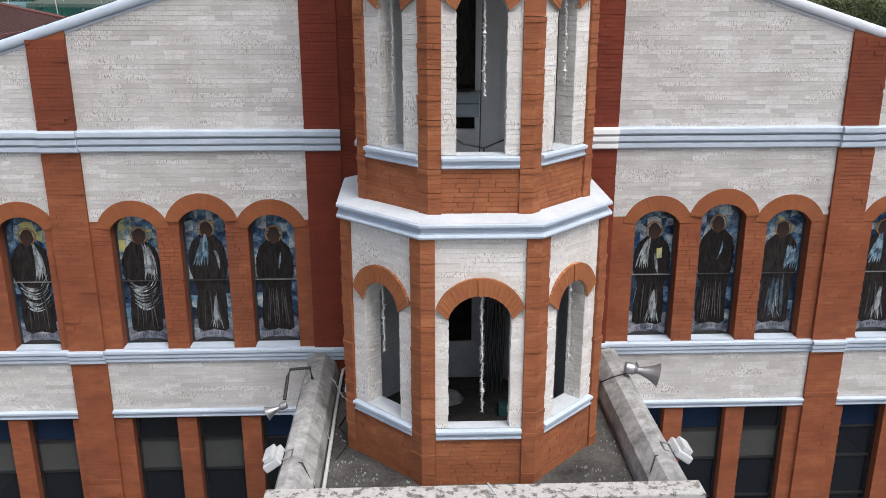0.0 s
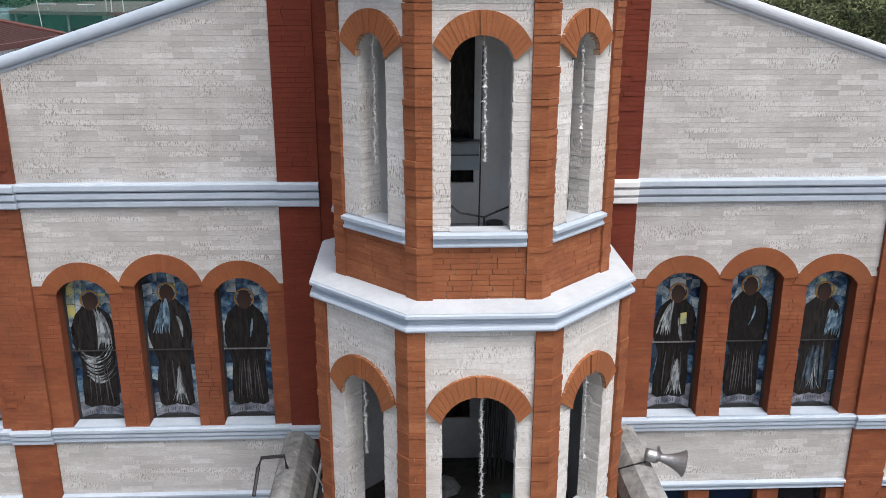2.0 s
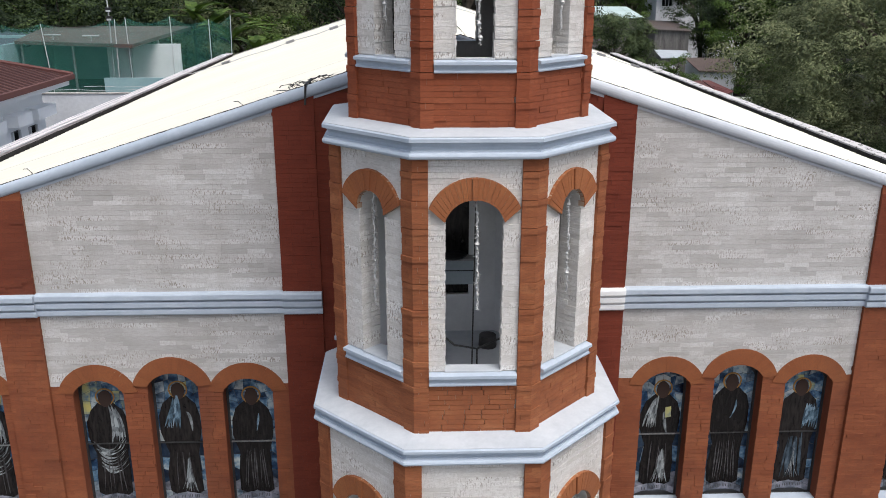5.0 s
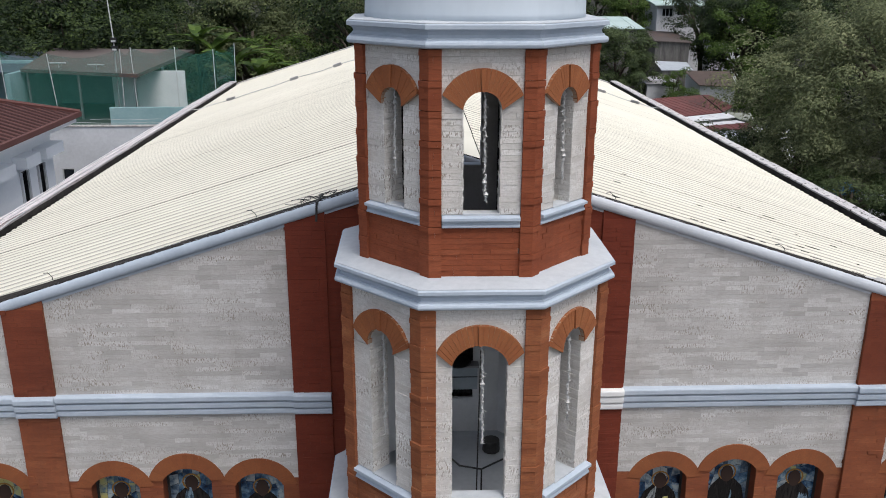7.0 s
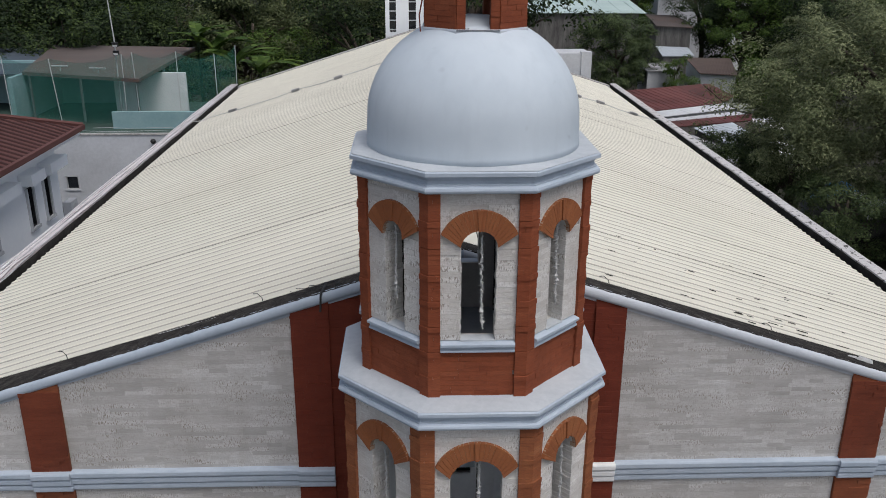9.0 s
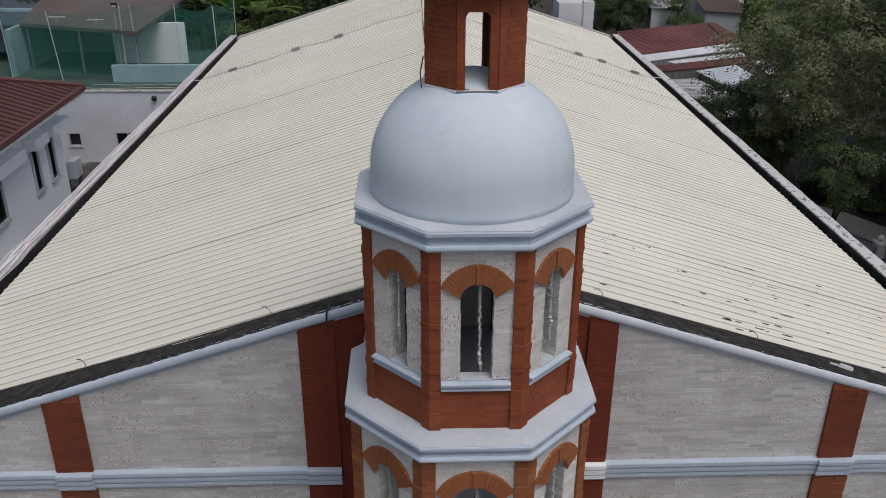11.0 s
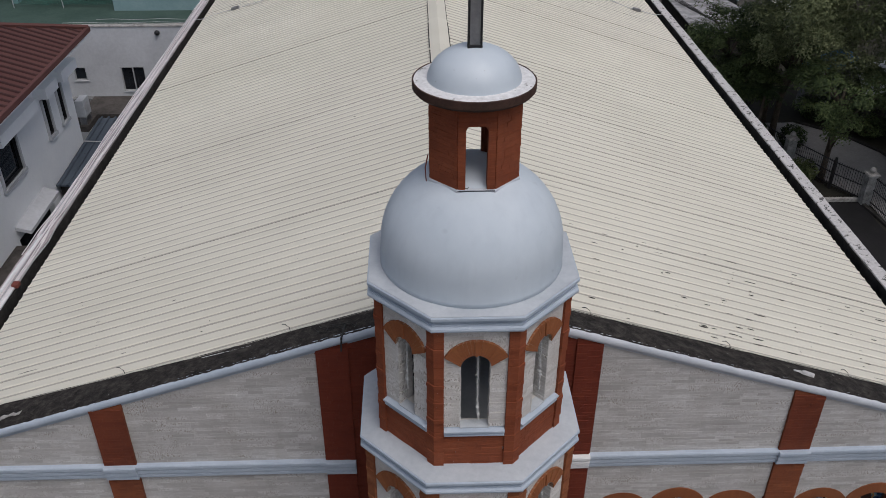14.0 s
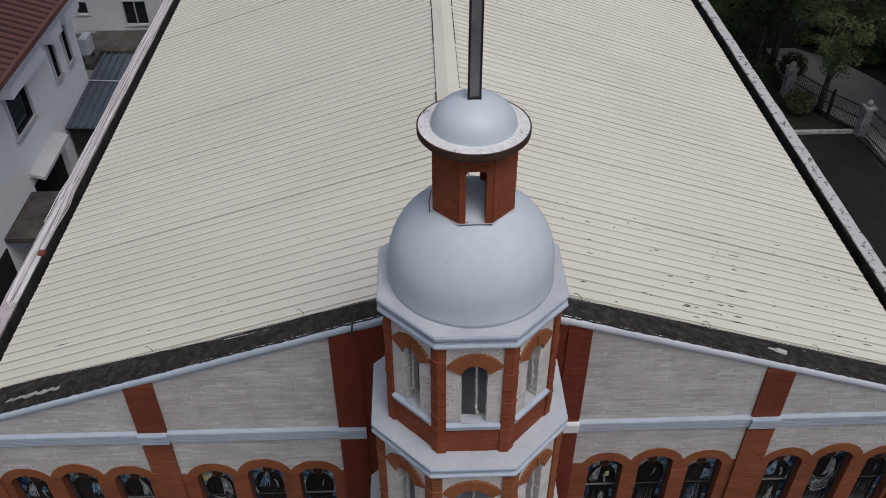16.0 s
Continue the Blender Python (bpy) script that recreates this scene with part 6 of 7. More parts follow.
def banana(at, h, seed):
    r = random.Random(seed)
    t = thing("banana_plant", "banana plant with broad torn green leaves", "plant", "banana plants", at=at)
    m = Mesh()
    m.tube([(0, 0, -0.1), (0, 0, h)], 0.16, 8, 0.09)
    part("stem", m, LEAF_PALM, t)
    for i in range(8):
        ang = r.uniform(0, 6.28)
        L = r.uniform(2.4, 3.4)
        up = r.uniform(0.9, 1.45)
        d = Vector((math.cos(ang), math.sin(ang), 0))
        side = Vector((-d.y, d.x, 0))
        pts = [Vector((0, 0, h)) + d * L * f * math.cos(up * (1 - f * 0.8)) + Vector((0, 0, L * (math.sin(up) * f - 0.6 * f * f))) for f in (j / 8 for j in range(9))]
        m = Mesh()
        for j in range(8):
            w0, w1 = 0.42 * math.sin(math.pi * min(1, (j + 0.6) / 8.6)), 0.42 * math.sin(math.pi * min(1, (j + 1.5) / 9.6))
            for sg in (-1, 1):
                m.poly([pts[j], pts[j + 1], pts[j + 1] + side * sg * w1 + Vector((0, 0, 0.1 - 0.08 * r.random())), pts[j] + side * sg * w0 + Vector((0, 0, 0.1 - 0.08 * r.random()))])
        part("leaf", m, LEAF_BRIGHT, t)
    return t


banana((-12.9, 62.0, 0), 11.0, 1)
banana((-14.4, 62.6, 0), 11.8, 2)
banana((-11.6, 64.0, 0), 10.2, 3)
banana((-15.8, 64.0, 0), 12.4, 4)


# ---------------------------------------------------------------- buildings
def block(m, x0, x1, y0, y1, z0, z1):
    m.prism([(x0, y0, z0), (x1, y0, z0), (x1, y1, z0), (x0, y1, z0)], [(x0, y0, z1), (x1, y0, z1), (x1, y1, z1), (x0, y1, z1)])


def ribbed(corners, mat, ribs, name, parent, thick=0.06, rise=0.05, rib_mat=None):
    """A sheet of ribbed metal between four corners: two along the upper edge, two along the lower; each rib a piece."""
    a, b, c, d = [Vector(p) for p in corners]
    up = Vector((0, 0, 1))
    m = Mesh()
    m.prism([a - up * thick, b - up * thick, c - up * thick, d - up * thick], [a, b, c, d])
    sheet = part(name, m, mat, parent)
    wide = (c - d)
    wide.z = 0
    for i in range(ribs):
        # ribs run straight down the slope, cut off by a hip where there is one
        f = (i + 0.5) / ribs
        q = d.lerp(c, f)
        p = a.lerp(b, f)
        down = (d - a).lerp(c - b, 0.5)
        fall = down - wide * (down.dot(wide) / wide.length_squared)
        full = q - fall
        along = wide.normalized()
        t0, t1 = (a - d).dot(along), (b - d).dot(along)
        pos = (q - d).dot(along)
        keep = 1.0
        if t0 > 0.5 and pos < t0:
            keep = pos / t0
        if wide.length - t1 > 0.5 and pos > t1:
            keep = (wide.length - pos) / (wide.length - t1)
        p = q.lerp(full, keep)
        w = along * 0.06
        m = Mesh()
        m.prism([p - w, p + w, q + w, q - w], [p - w * 0.6 + up * rise, p + w * 0.6 + up * rise, q + w * 0.6 + up * rise, q - w * 0.6 + up * rise])
        part("rib", m, rib_mat or mat, sheet)
    return sheet


def glazed(parent, fr, u0, u1, z0, z1, label="", frame_mat=None, bars=0, depth=0.12, rim=0.12):
    """A window set into a wall: frame, dark panes and a sill."""
    w = 0.05
    m = Mesh()
    for a, b, c, d in ((u0, u0 + w, z0, z1), (u1 - w, u1, z0, z1), (u0, u1, z1 - w, z1), (u0, u1, z0, z0 + w)):
        m.box(fr, a, b, -depth, 0.015, c, d)
    for i in range(bars):
        u = u0 + (u1 - u0) * (i + 1) / (bars + 1)
        m.box(fr, u - 0.02, u + 0.02, -depth, 0.01, z0, z1)
    ob = part("window", m, frame_mat or METAL_PALE, parent, label)
    m = Mesh()
    m.box(fr, u0 + w, u1 - w, -depth, -depth + 0.02, z0 + w, z1 - w)
    part("pane", m, GLASS_DARK, ob)
    m = Mesh()
    m.box(fr, u0 - rim * 1.3, u1 + rim * 1.3, -0.02, rim * 1.15, z0 - rim * 1.1, z0)
    part("window_sill", m, PLASTER_STAIN, ob)
    for a, b in ((u0 - rim, u0), (u1, u1 + rim)):
        m = Mesh()
        m.box(fr, a, b, -0.02, rim * 0.75, z0, z1)
        part("surround", m, PLASTER_STAIN, ob)
    return ob


# white house beside the church
house = thing("house", "white two-storey house with a maroon ribbed metal roof", "house")
wx = -17.3


def west(u, d, z):
    return (wx + d, u, z)


slots = [Hole(38.06, 0.27, 7.4, 9.15), Hole(39.76, 0.27, 7.35, 9.1), Hole(33.7, 0.95, 7.45, 9.3), Hole(29.0, 0.9, 7.35, 8.95), Hole(34.6, 1.9, 2.2, 5.1)]
weld(part("wall", pierced(west, 22.0, 41.2, 0.0, lambda u: 10.62, slots, -0.3, 0.0, 1), PLASTER_WHITE, house))
m = Mesh()
block(m, -29, wx - 0.3, 22.0, 41.2, 0, 10.62)
part("wall", m, PLASTER_WHITE, house)
for h in slots[:4]:
    glazed(house, west, h.uc - h.half, h.uc + h.half, h.zb, h.top, "dark window with a pale frame", METAL_DARK, 0)
for y0, y1 in ((37.2, 38.6), (39.2, 41.1), (32.4, 36.2), (27.9, 30.3)):
    m = Mesh()
    block(m, wx - 0.02, wx + 0.6, y0, y1, 9.42, 9.9)
    part("window_hood", m, PLASTER_WHITE, house)
m = Mesh()
block(m, -29, -16.25, 21.2, 41.8, 10.62, 10.86)
part("eave_slab", m, PLASTER_WHITE, house)
# ribs are darker maroon: the shade on their sides, put into the colour
ribbed([(-23, 23.5, 13.25), (-23, 36.0, 13.25), (-16.1, 41.9, 11.0), (-16.1, 21.0, 11.0)], ROOF_MAROON, 46, "roof", house, rise=0.07, rib_mat=ROOF_MAROON_DARK)
ribbed([(-23, 36.0, 13.25), (-24, 36.0, 13.25), (-30, 41.9, 11.0), (-16.1, 41.9, 11.0)], ROOF_MAROON, 30, "roof", house, rise=0.07, rib_mat=ROOF_MAROON_DARK)
m = Mesh()
block(m, -16.2, -16.02, 21.0, 41.95, 10.87, 11.09)
part("gutter", m, ROOF_MAROON, house)
m = Mesh()
m.tube([(-23, 36.0, 13.3), (-16.1, 41.9, 11.07)], 0.12, 6)
part("hip_cap", m, ROOF_MAROON, house)
# window awning and lean-to
m = Mesh()
m.prism([(wx, 32.6, 5.62), (wx + 0.62, 32.6, 5.45), (wx + 0.62, 35.9, 5.5), (wx, 35.9, 5.72)], [(wx, 32.6, 5.78), (wx + 0.62, 32.6, 5.6), (wx + 0.62, 35.9, 5.66), (wx, 35.9, 5.88)])
part("awning", m, PLASTER_STAIN, house, "pale sloping window awning")
m = Mesh()
block(m, wx + 0.01, -13.6, 29.1, 32.3, 4.86, 5.08)
solo("cement_ledge", m, SLAB_BROWN, "stained cement slab jutting from the house", "slab", "structure")
# near-black sheet set in for the unlit inside of the wide opening
m = Mesh()
block(m, wx - 0.297, wx - 0.27, 32.72, 36.48, 2.22, 5.08)
part("inner_dark", m, DARK_VOID, house)
# added slats; their near-black stands for the dark void below the ledge
m = Mesh()
block(m, 0.004, 0.045, 22.6, 29.0, 0.0, 0.29)
slat = m.data("slat", DARK_VOID)
for i in range(15):
    ob = new("slat", slat)
    ob.parent = house
    ob.location = (wx, 0, 0.06 + 0.31 * i)
lean = thing("lean_to", "lean-to shed with a dark slate-blue metal roof", "shed")
ribbed([(-17.25, 43.65, 5.72), (-12.4, 43.65, 5.68), (-12.4, 37.0, 5.2), (-17.25, 37.0, 5.35)], ROOF_SLATE, 14, "roof", lean)
m = Mesh()
block(m, -17.2, -12.5, 37.3, 46.2, 0.0, 5.1)
part("wall", m, CONC_DARK, lean)
m = Mesh()
m.tube([(-17.2, 41.0, 5.66), (-12.5, 40.6, 5.62)], 0.03, 5)
part("pipe", m, METAL_PALE, lean)

# building behind, with a walled deck and a netted court on top
annex = thing("annex_building", "stained grey-white annex with a netted roof court", "building")
AY = 46.5


def annex_front(u, d, z):
    return (u, AY - d, z)


openings = [Hole(-18.8, 0.33, 6.68, 7.42), Hole(-16.0, 0.64, 6.04, 7.42), Hole(-13.2, 0.5, 6.2, 7.42)]
weld(part("wall", pierced(annex_front, -30.0, -8.0, 0.0, lambda u: 9.6, openings, -0.3, 0.0, 1), PLASTER_STAIN, annex))
for h in openings:
    glazed(annex, annex_front, h.uc - h.half, h.uc + h.half, h.zb, h.top, "pale-framed sliding window", METAL_PALE, 1 if h.half > 0.4 else 0, rim=0.05)
m = Mesh()
block(m, -30, -8, AY + 0.3, 60.9, 0, 8.75)
part("body", m, PLASTER_STAIN, annex)
m = Mesh()
block(m, -29.9, -8.1, AY + 0.36, 60.8, 8.75, 8.79)
part("deck_floor", m, DECK_GREEN, annex, "dark green painted deck")
m = Mesh()
block(m, -30, -8, AY - 0.04, AY + 0.33, 9.59, 9.65)
part("coping", m, CONC_PALE, annex)
m = Mesh()
block(m, -30, -8, AY - 0.35, AY, 5.5, 5.75)
part("ledge", m, CONC_GREY, annex)
m = Mesh()
block(m, -18.2, -10.0, 51.9, 52.15, 8.75, 9.78)
part("deck_parapet", m, TEAL_WALL, annex)
m = Mesh()
block(m, -30, -18.4, 60.5, 60.8, 8.75, 11.6)
part("court_back_wall", m, TEAL_WALL, annex)
m = Mesh()
block(m, -24.6, -24.3, 53.5, 60.5, 8.75, 11.5)
part("court_side_wall", m, TEAL_WALL, annex)
m = Mesh()
block(m, -19.6, -15.1, 57.0, 57.25, 8.75, 11.3)
part("court_end_wall", m, PLASTER_WHITE, annex)
m = Mesh()
m.prism([(-16.5, 52.1, 11.45), (-24.3, 55.0, 11.45), (-27.0, 67.0, 11.65), (-16.4, 65.5, 11.65)], [(-16.5, 52.1, 11.65), (-24.3, 55.0, 11.65), (-27.0, 67.0, 11.9), (-16.4, 65.5, 11.9)])
part("court_roof", m, ROOF_TAN, annex, "flat brown weathered court roof")
m = Mesh()
m.prism([(-24.0, 56.2, 11.2), (-33, 57.0, 11.2), (-33, 68, 11.5), (-26.5, 67, 11.5)], [(-24.0, 56.2, 11.32), (-33, 57.0, 11.32), (-33, 68, 11.62), (-26.5, 67, 11.62)])
part("side_roof", m, ROOF_SLATE, annex)
for x, y, zt in ((-16.8, 52.6, 11.45), (-20.5, 53.9, 11.45), (-24.0, 55.2, 11.45), (-16.7, 58.0, 11.5)):
    m = Mesh()
    m.tube([(x, y, 8.75), (x, y, zt)], 0.08, 8)
    part("court_column", m, METAL_GREY, annex)
for x, y in ((-22.0, 55.0), (-19.4, 54.0)):
    m = Mesh()
    m.tube([(x - 0.5, y, 12.0), (x + 0.5, y - 0.1, 12.0)], 0.05, 6)
    m.tube([(x, y, 11.7), (x, y, 12.0)], 0.03, 5)
    part("roof_bracket", m, METAL_PALE, annex)
net = thing("court_net", "sheer green safety net on slim metal poles", "net")
pole_xy = [(-24.2, 52.6, 12.9, -0.1), (-21.3, 52.5, 12.75, -0.3), (-17.55, 52.5, 13.0, 0.1), (-16.75, 52.5, 13.1, -0.1), (-14.35, 52.5, 13.15, 0.0), (-12.2, 52.6, 13.0, 0.0), (-11.75, 56.0, 13.1, 0.1)]
for x, y, z, tilt in pole_xy:
    m = Mesh()
    m.tube([(x, y, 8.75), (x + tilt, y, z)], 0.026, 6)
    part("pole", m, METAL_PALE, net)
for (xa, ya, za, ta), (xb, yb, zb, tb) in zip(pole_xy, pole_xy[1:]):
    m = Mesh()
    n = 8
    for i in range(n):
        f0, f1 = i / n, (i + 1) / n
        sag = lambda f: 0.35 * math.sin(math.pi * f)
        m.poly([(xa + (xb - xa) * f0, ya + (yb - ya) * f0 + 0.08 * math.sin(9 * f0), 9.0), (xa + (xb - xa) * f1, ya + (yb - ya) * f1 + 0.08 * math.sin(9 * f1), 9.0),
                (xa + ta + (xb + tb - xa - ta) * f1, ya + (yb - ya) * f1, za + (zb - za) * f1 - sag(f1)), (xa + ta + (xb + tb - xa - ta) * f0, ya + (yb - ya) * f0, za + (zb - za) * f0 - sag(f0))])
    part("net_panel", m, NET_GREEN, net)
lamp_pole = thing("light_pole", "tall slim pole with two small floodlights", "lamp", at=(-18.0, 53.0, 8.75))
m = Mesh()
m.tube([(0, 0, 0), (0.1, 0, 4.8), (-0.1, 0, 9.1)], 0.05, 6, 0.03)
part("pole", m, METAL_PALE, lamp_pole)
for dz in (4.15, 4.62):
    m = Mesh()
    block(m, 0.02, 0.34, -0.28, -0.12, dz, dz + 0.26)
    part("floodlight", m, METAL_DARK, lamp_pole)
    m = Mesh()
    block(m, 0.05, 0.31, -0.3, -0.282, dz + 0.02, dz + 0.12)
    part("lens", m, METAL_PALE, lamp_pole)

# wall unit outside the house
ac = thing("air_conditioner", "white outdoor air-conditioner box beside the house", "air conditioner", at=(-17.55, 42.75, 5.9))
m = Mesh()
block(m, -0.2, 0.2, -0.42, 0.42, 0.42, 1.3)
part("case", m, PLASTER_STAIN, ac, bevel=0.02)
m = Mesh()
m.lathe([(0.28, 0), (0.28, 0.02)], (0, 0), 16)
g = part("grille", m, METAL_PALE, ac)
g.matrix_basis = Matrix.Translation((0.2, 0, 0.86)) @ Matrix.Rotation(math.pi / 2, 4, "Y")
for y in (-0.34, 0.34):
    m = Mesh()
    block(m, -0.16, 0.16, y - 0.03, y + 0.03, 0, 0.42)
    part("leg", m, METAL_GREY, ac)
m = Mesh()
slab_at = [(-18.2, 42.2), (-17.32, 42.2), (-17.32, 43.7), (-12.5, 43.7), (-12.5, 46.12), (-18.2, 46.12)]
m.prism([(x, y, 5.6) for x, y in slab_at], [(x, y, 5.9) for x, y in slab_at])
# shadow on this slab is carried by its brown
solo("cement_slab", m, SLAB_BROWN, "stained cement slab beside the lean-to, darkened for shadow", "slab", "structure")


# roofs of small houses on the other side
def shack(label, roof_pts, mat, wall_z, wall_mat, ribs=14, name="shack"):
    h = thing(name, label, "house", "low houses")
    ribbed(roof_pts, mat, ribs, "roof", h, 0.08, 0.03)
    m = Mesh()
    c = sum((Vector(p) for p in roof_pts), Vector()) / 4
    base = [c + (Vector(p) - c) * 0.93 for p in roof_pts]
    m.prism([(p.x, p.y, 0) for p in base], [(p.x, p.y, p.z - 0.1) for p in base])
    part("wall", m, wall_mat, h)
    return h


shack("low house with a mottled rust-red metal roof", [(20.0, 90.0, 4.6), (30.8, 94.8, 4.6), (30.8, 87.9, 3.8), (19.5, 82.0, 3.8)], ROOF_RED, 3.6, ALGAE, 16)
shack("narrow red roofed wing beside the rust-red house", [(30.95, 94.85, 4.6), (31.9, 95.3, 4.55), (33.0, 90.8, 3.95), (31.0, 88.1, 3.82)], ROOF_RED, 3.6, ALGAE, 5)
shack("low house with a pale worn cement roof edge", [(19.6, 81.9, 3.75), (31.3, 88.0, 3.75), (31.4, 85.8, 3.62), (20.6, 80.4, 3.62)], PLASTER_STAIN, 3.5, CONC_GREY, 3)
shack("small pale cement box among the roofs", [(31.45, 88.4, 3.7), (33.9, 88.3, 3.65), (32.8, 84.2, 3.5), (31.55, 84.9, 3.5)], ALGAE, 3.3, CONC_GREY, 2)
shack("shed with pale flaking cement roof", [(23.0, 81.2, 3.45), (31.2, 85.0, 3.45), (32.0, 83.1, 3.42), (23.8, 79.8, 3.40)], PLASTER_STAIN, 3.2, CONC_GREY, 5)
shack("shed with a narrow faded red metal roof", [(20.8, 79.0, 3.5), (32.1, 83.0, 3.6), (31.2, 80.9, 3.4), (20.5, 77.4, 3.3)], ROOF_RED, 3.2, WALL_WEATHERED, 10)
shack("shed end with a rusty brown metal sheet", [(29.15, 79.7, 3.38), (31.2, 80.75, 3.32), (31.3, 78.1, 3.0), (29.9, 77.4, 2.98)], ROOF_BROWN, 2.8, WALL_WEATHERED, 4)
shack("shed with a tilted bluish white metal roof", [(24.7, 77.9, 3.30), (28.95, 79.75, 3.42), (29.75, 77.2, 3.02), (26.3, 72.8, 2.9)], SHEET_BLUISH, 2.7, WALL_WEATHERED, 7)
shack("low building with a grey flat roof streaked black", [(20.6, 76.4, 2.85), (24.4, 77.0, 2.85), (27.2, 67.3, 2.72), (20.6, 63.6, 2.72)], ROOF_STREAKED, 2.5, CONC_DARK, 4)
shack("house with a white metal roof under the trees", [(30.6, 82.0, 3.2), (35.3, 84.0, 3.2), (35.2, 78.6, 3.0), (31.5, 77.3, 3.0)], SHEET_WHITE, 2.9, ALGAE, 12)
shack("low stall with a pale sheet roof", [(29.9, 76.4, 2.3), (33.5, 76.9, 2.3), (33.5, 72.5, 2.0), (30.3, 72.0, 2.0)], SHEET_WHITE, 1.8, ALGAE, 6)
shack("house with a rusted brown metal roof", [(32.4, 106.4, 6.0), (37.6, 105.4, 6.0), (35.6, 97.2, 5.2), (31.8, 98.7, 5.2)], ROOF_BROWN, 5.2, PLASTER_STAIN, 12)
shack("grey cement house with stained walls", [(27.4, 109.5, 4.9), (31.9, 110.0, 4.9), (31.5, 104.4, 4.7), (27.2, 104.0, 4.7)], ROOF_STREAKED, 4.6, PLASTER_STAIN, 4)
shack("two-storey house of weathered boards with a rusty roof", [(33.2, 129.0, 9.3), (37.5, 128.0, 9.2), (36.9, 118.4, 8.4), (32.0, 118.8, 8.6)], ROOF_TAN, 9.6, WALL_WEATHERED, 12)
shack("shed with a pale blue metal roof", [(32.0, 118.3, 6.0), (36.2, 117.6, 5.9), (35.6, 112.8, 5.4), (31.4, 112.6, 5.4)], SHEET_BLUISH, 5.0, WALL_WEATHERED, 8)
shack("pale green roofed hall behind the church", [(5.0, 135.0, 11.2), (32.0, 135.0, 11.0), (31.8, 123.5, 9.9), (5.0, 123.5, 9.9)], ROOF_GREEN, 9.5, WALL_WEATHERED, 12)
shack("shelter with a blue plastic roof sheet", [(25.8, 57.7, 3.1), (29.9, 60.2, 3.3), (30.1, 58.0, 3.0), (25.7, 56.3, 2.9)], BLUE_TARP, 2.8, CONC_GREY, 6)
shack("stall with a white metal roof under the trees", [(29.4, 57.4, 2.9), (32.6, 58.4, 3.0), (31.2, 53.6, 2.8), (28.0, 52.7, 2.7)], SHEET_WHITE, 2.5, CONC_DARK, 8)
shack("stall with a worn pale roof behind the street", [(33.5, 60.0, 3.4), (39.0, 61.0, 3.4), (39.0, 56.5, 3.0), (33.5, 56.0, 3.0)], CONC_PALE, 2.8, CONC_GREY, 8)


def far_house(label, x0, x1, y, ztop, roof_mat_, wins):
    """A storeyed house seen far off between the trees, with windows and an overhanging roof."""
    h = thing("house", label, "house", "far houses")
    fr = lambda u, d, z: (u, y - d, z)
    holes = [Hole((a + b) / 2, (b - a) / 2, c, d) for a, b, c, d in wins]
    weld(part("wall", pierced(fr, x0, x1, 0.0, lambda u: ztop, holes, -0.3, 0.0, 1), PLASTER_STAIN, h))
    m = Mesh()
    block(m, x0, x1, y + 0.3, y + 7, 0, ztop)
    part("body", m, PLASTER_STAIN, h)
    m = Mesh()
    m.prism([(x0 - 0.6, y - 0.9, ztop - 0.1), (x1 + 0.6, y - 0.9, ztop - 0.1), (x1 + 0.6, y + 7.6, ztop + 0.9), (x0 - 0.6, y + 7.6, ztop + 0.9)],
            [(x0 - 0.6, y - 0.9, ztop + 0.08), (x1 + 0.6, y - 0.9, ztop + 0.08), (x1 + 0.6, y + 7.6, ztop + 1.08), (x0 - 0.6, y + 7.6, ztop + 1.08)])
    part("roof", m, roof_mat_, h)
    for a, b, c, d in wins:
        glazed(h, fr, a, b, c, d, bars=2, depth=0.2)
    return h


far_house("grey-white house with dark windows behind the trees", 37.4, 44.6, 138.0, 12.6, ROOF_GREEN, [(38.2, 39.9, 10.9, 12.1), (40.6, 42.0, 11.0, 12.2), (42.6, 44.0, 11.0, 12.2)])
far_house("beige house with barred windows behind the trees", 46.2, 51.9, 138.0, 15.0, ROOF_BROWN, [(47.0, 48.4, 12.9, 14.3), (49.6, 51.0, 12.9, 14.3)])

# wall block and stair tower at the back end of the roof
stair = thing("stair_tower", "white stair tower with tall dark barred windows", "tower")


def stair_front(u, d, z):
    return (u, 56.0 - d, z)


m = Mesh()
wins = [Hole(-1.95, 0.2, 13.9, 17.4), Hole(-0.75, 0.22, 13.9, 17.4)]
weld(part("wall", pierced(stair_front, -2.4, 1.2, 0.0, lambda u: 18.0, wins, -0.3, 0.0, 1), PLASTER_WHITE, stair))
block(m, -2.4, 1.2, 56.3, 59.0, 0, 18.0)
part("body", m, PLASTER_WHITE, stair)
for h in wins:
    m = Mesh()
    m.box(stair_front, h.uc - h.half, h.uc + h.half, -0.2, -0.15, h.zb, h.top)
    part("pane", m, GLASS_DARK, stair)
    for i in range(6):
        m = Mesh()
        m.box(stair_front, h.uc - h.half, h.uc + h.half, -0.14, -0.09, h.zb + 0.55 * i + 0.1, h.zb + 0.55 * i + 0.17)
        part("bar", m, METAL_PALE, stair)
m = Mesh()
block(m, 8.2, 10.3, 55.6, 58.0, 0, 12.65)
block(m, 9.7, 10.35, 55.5, 56.1, 0, 12.75)
solo("back_wall_block", m, PLASTER_STAIN, "white wall block at the back of the church", "wall", "structure")

# ---------------------------------------------------------------- small things on roof, gutter and porch
def wire_y(x):
    return 43.4 + 0.16 * math.sin(1.7 * x) + (0.03 * (x - 10) ** 2 if x > 10 else 0)


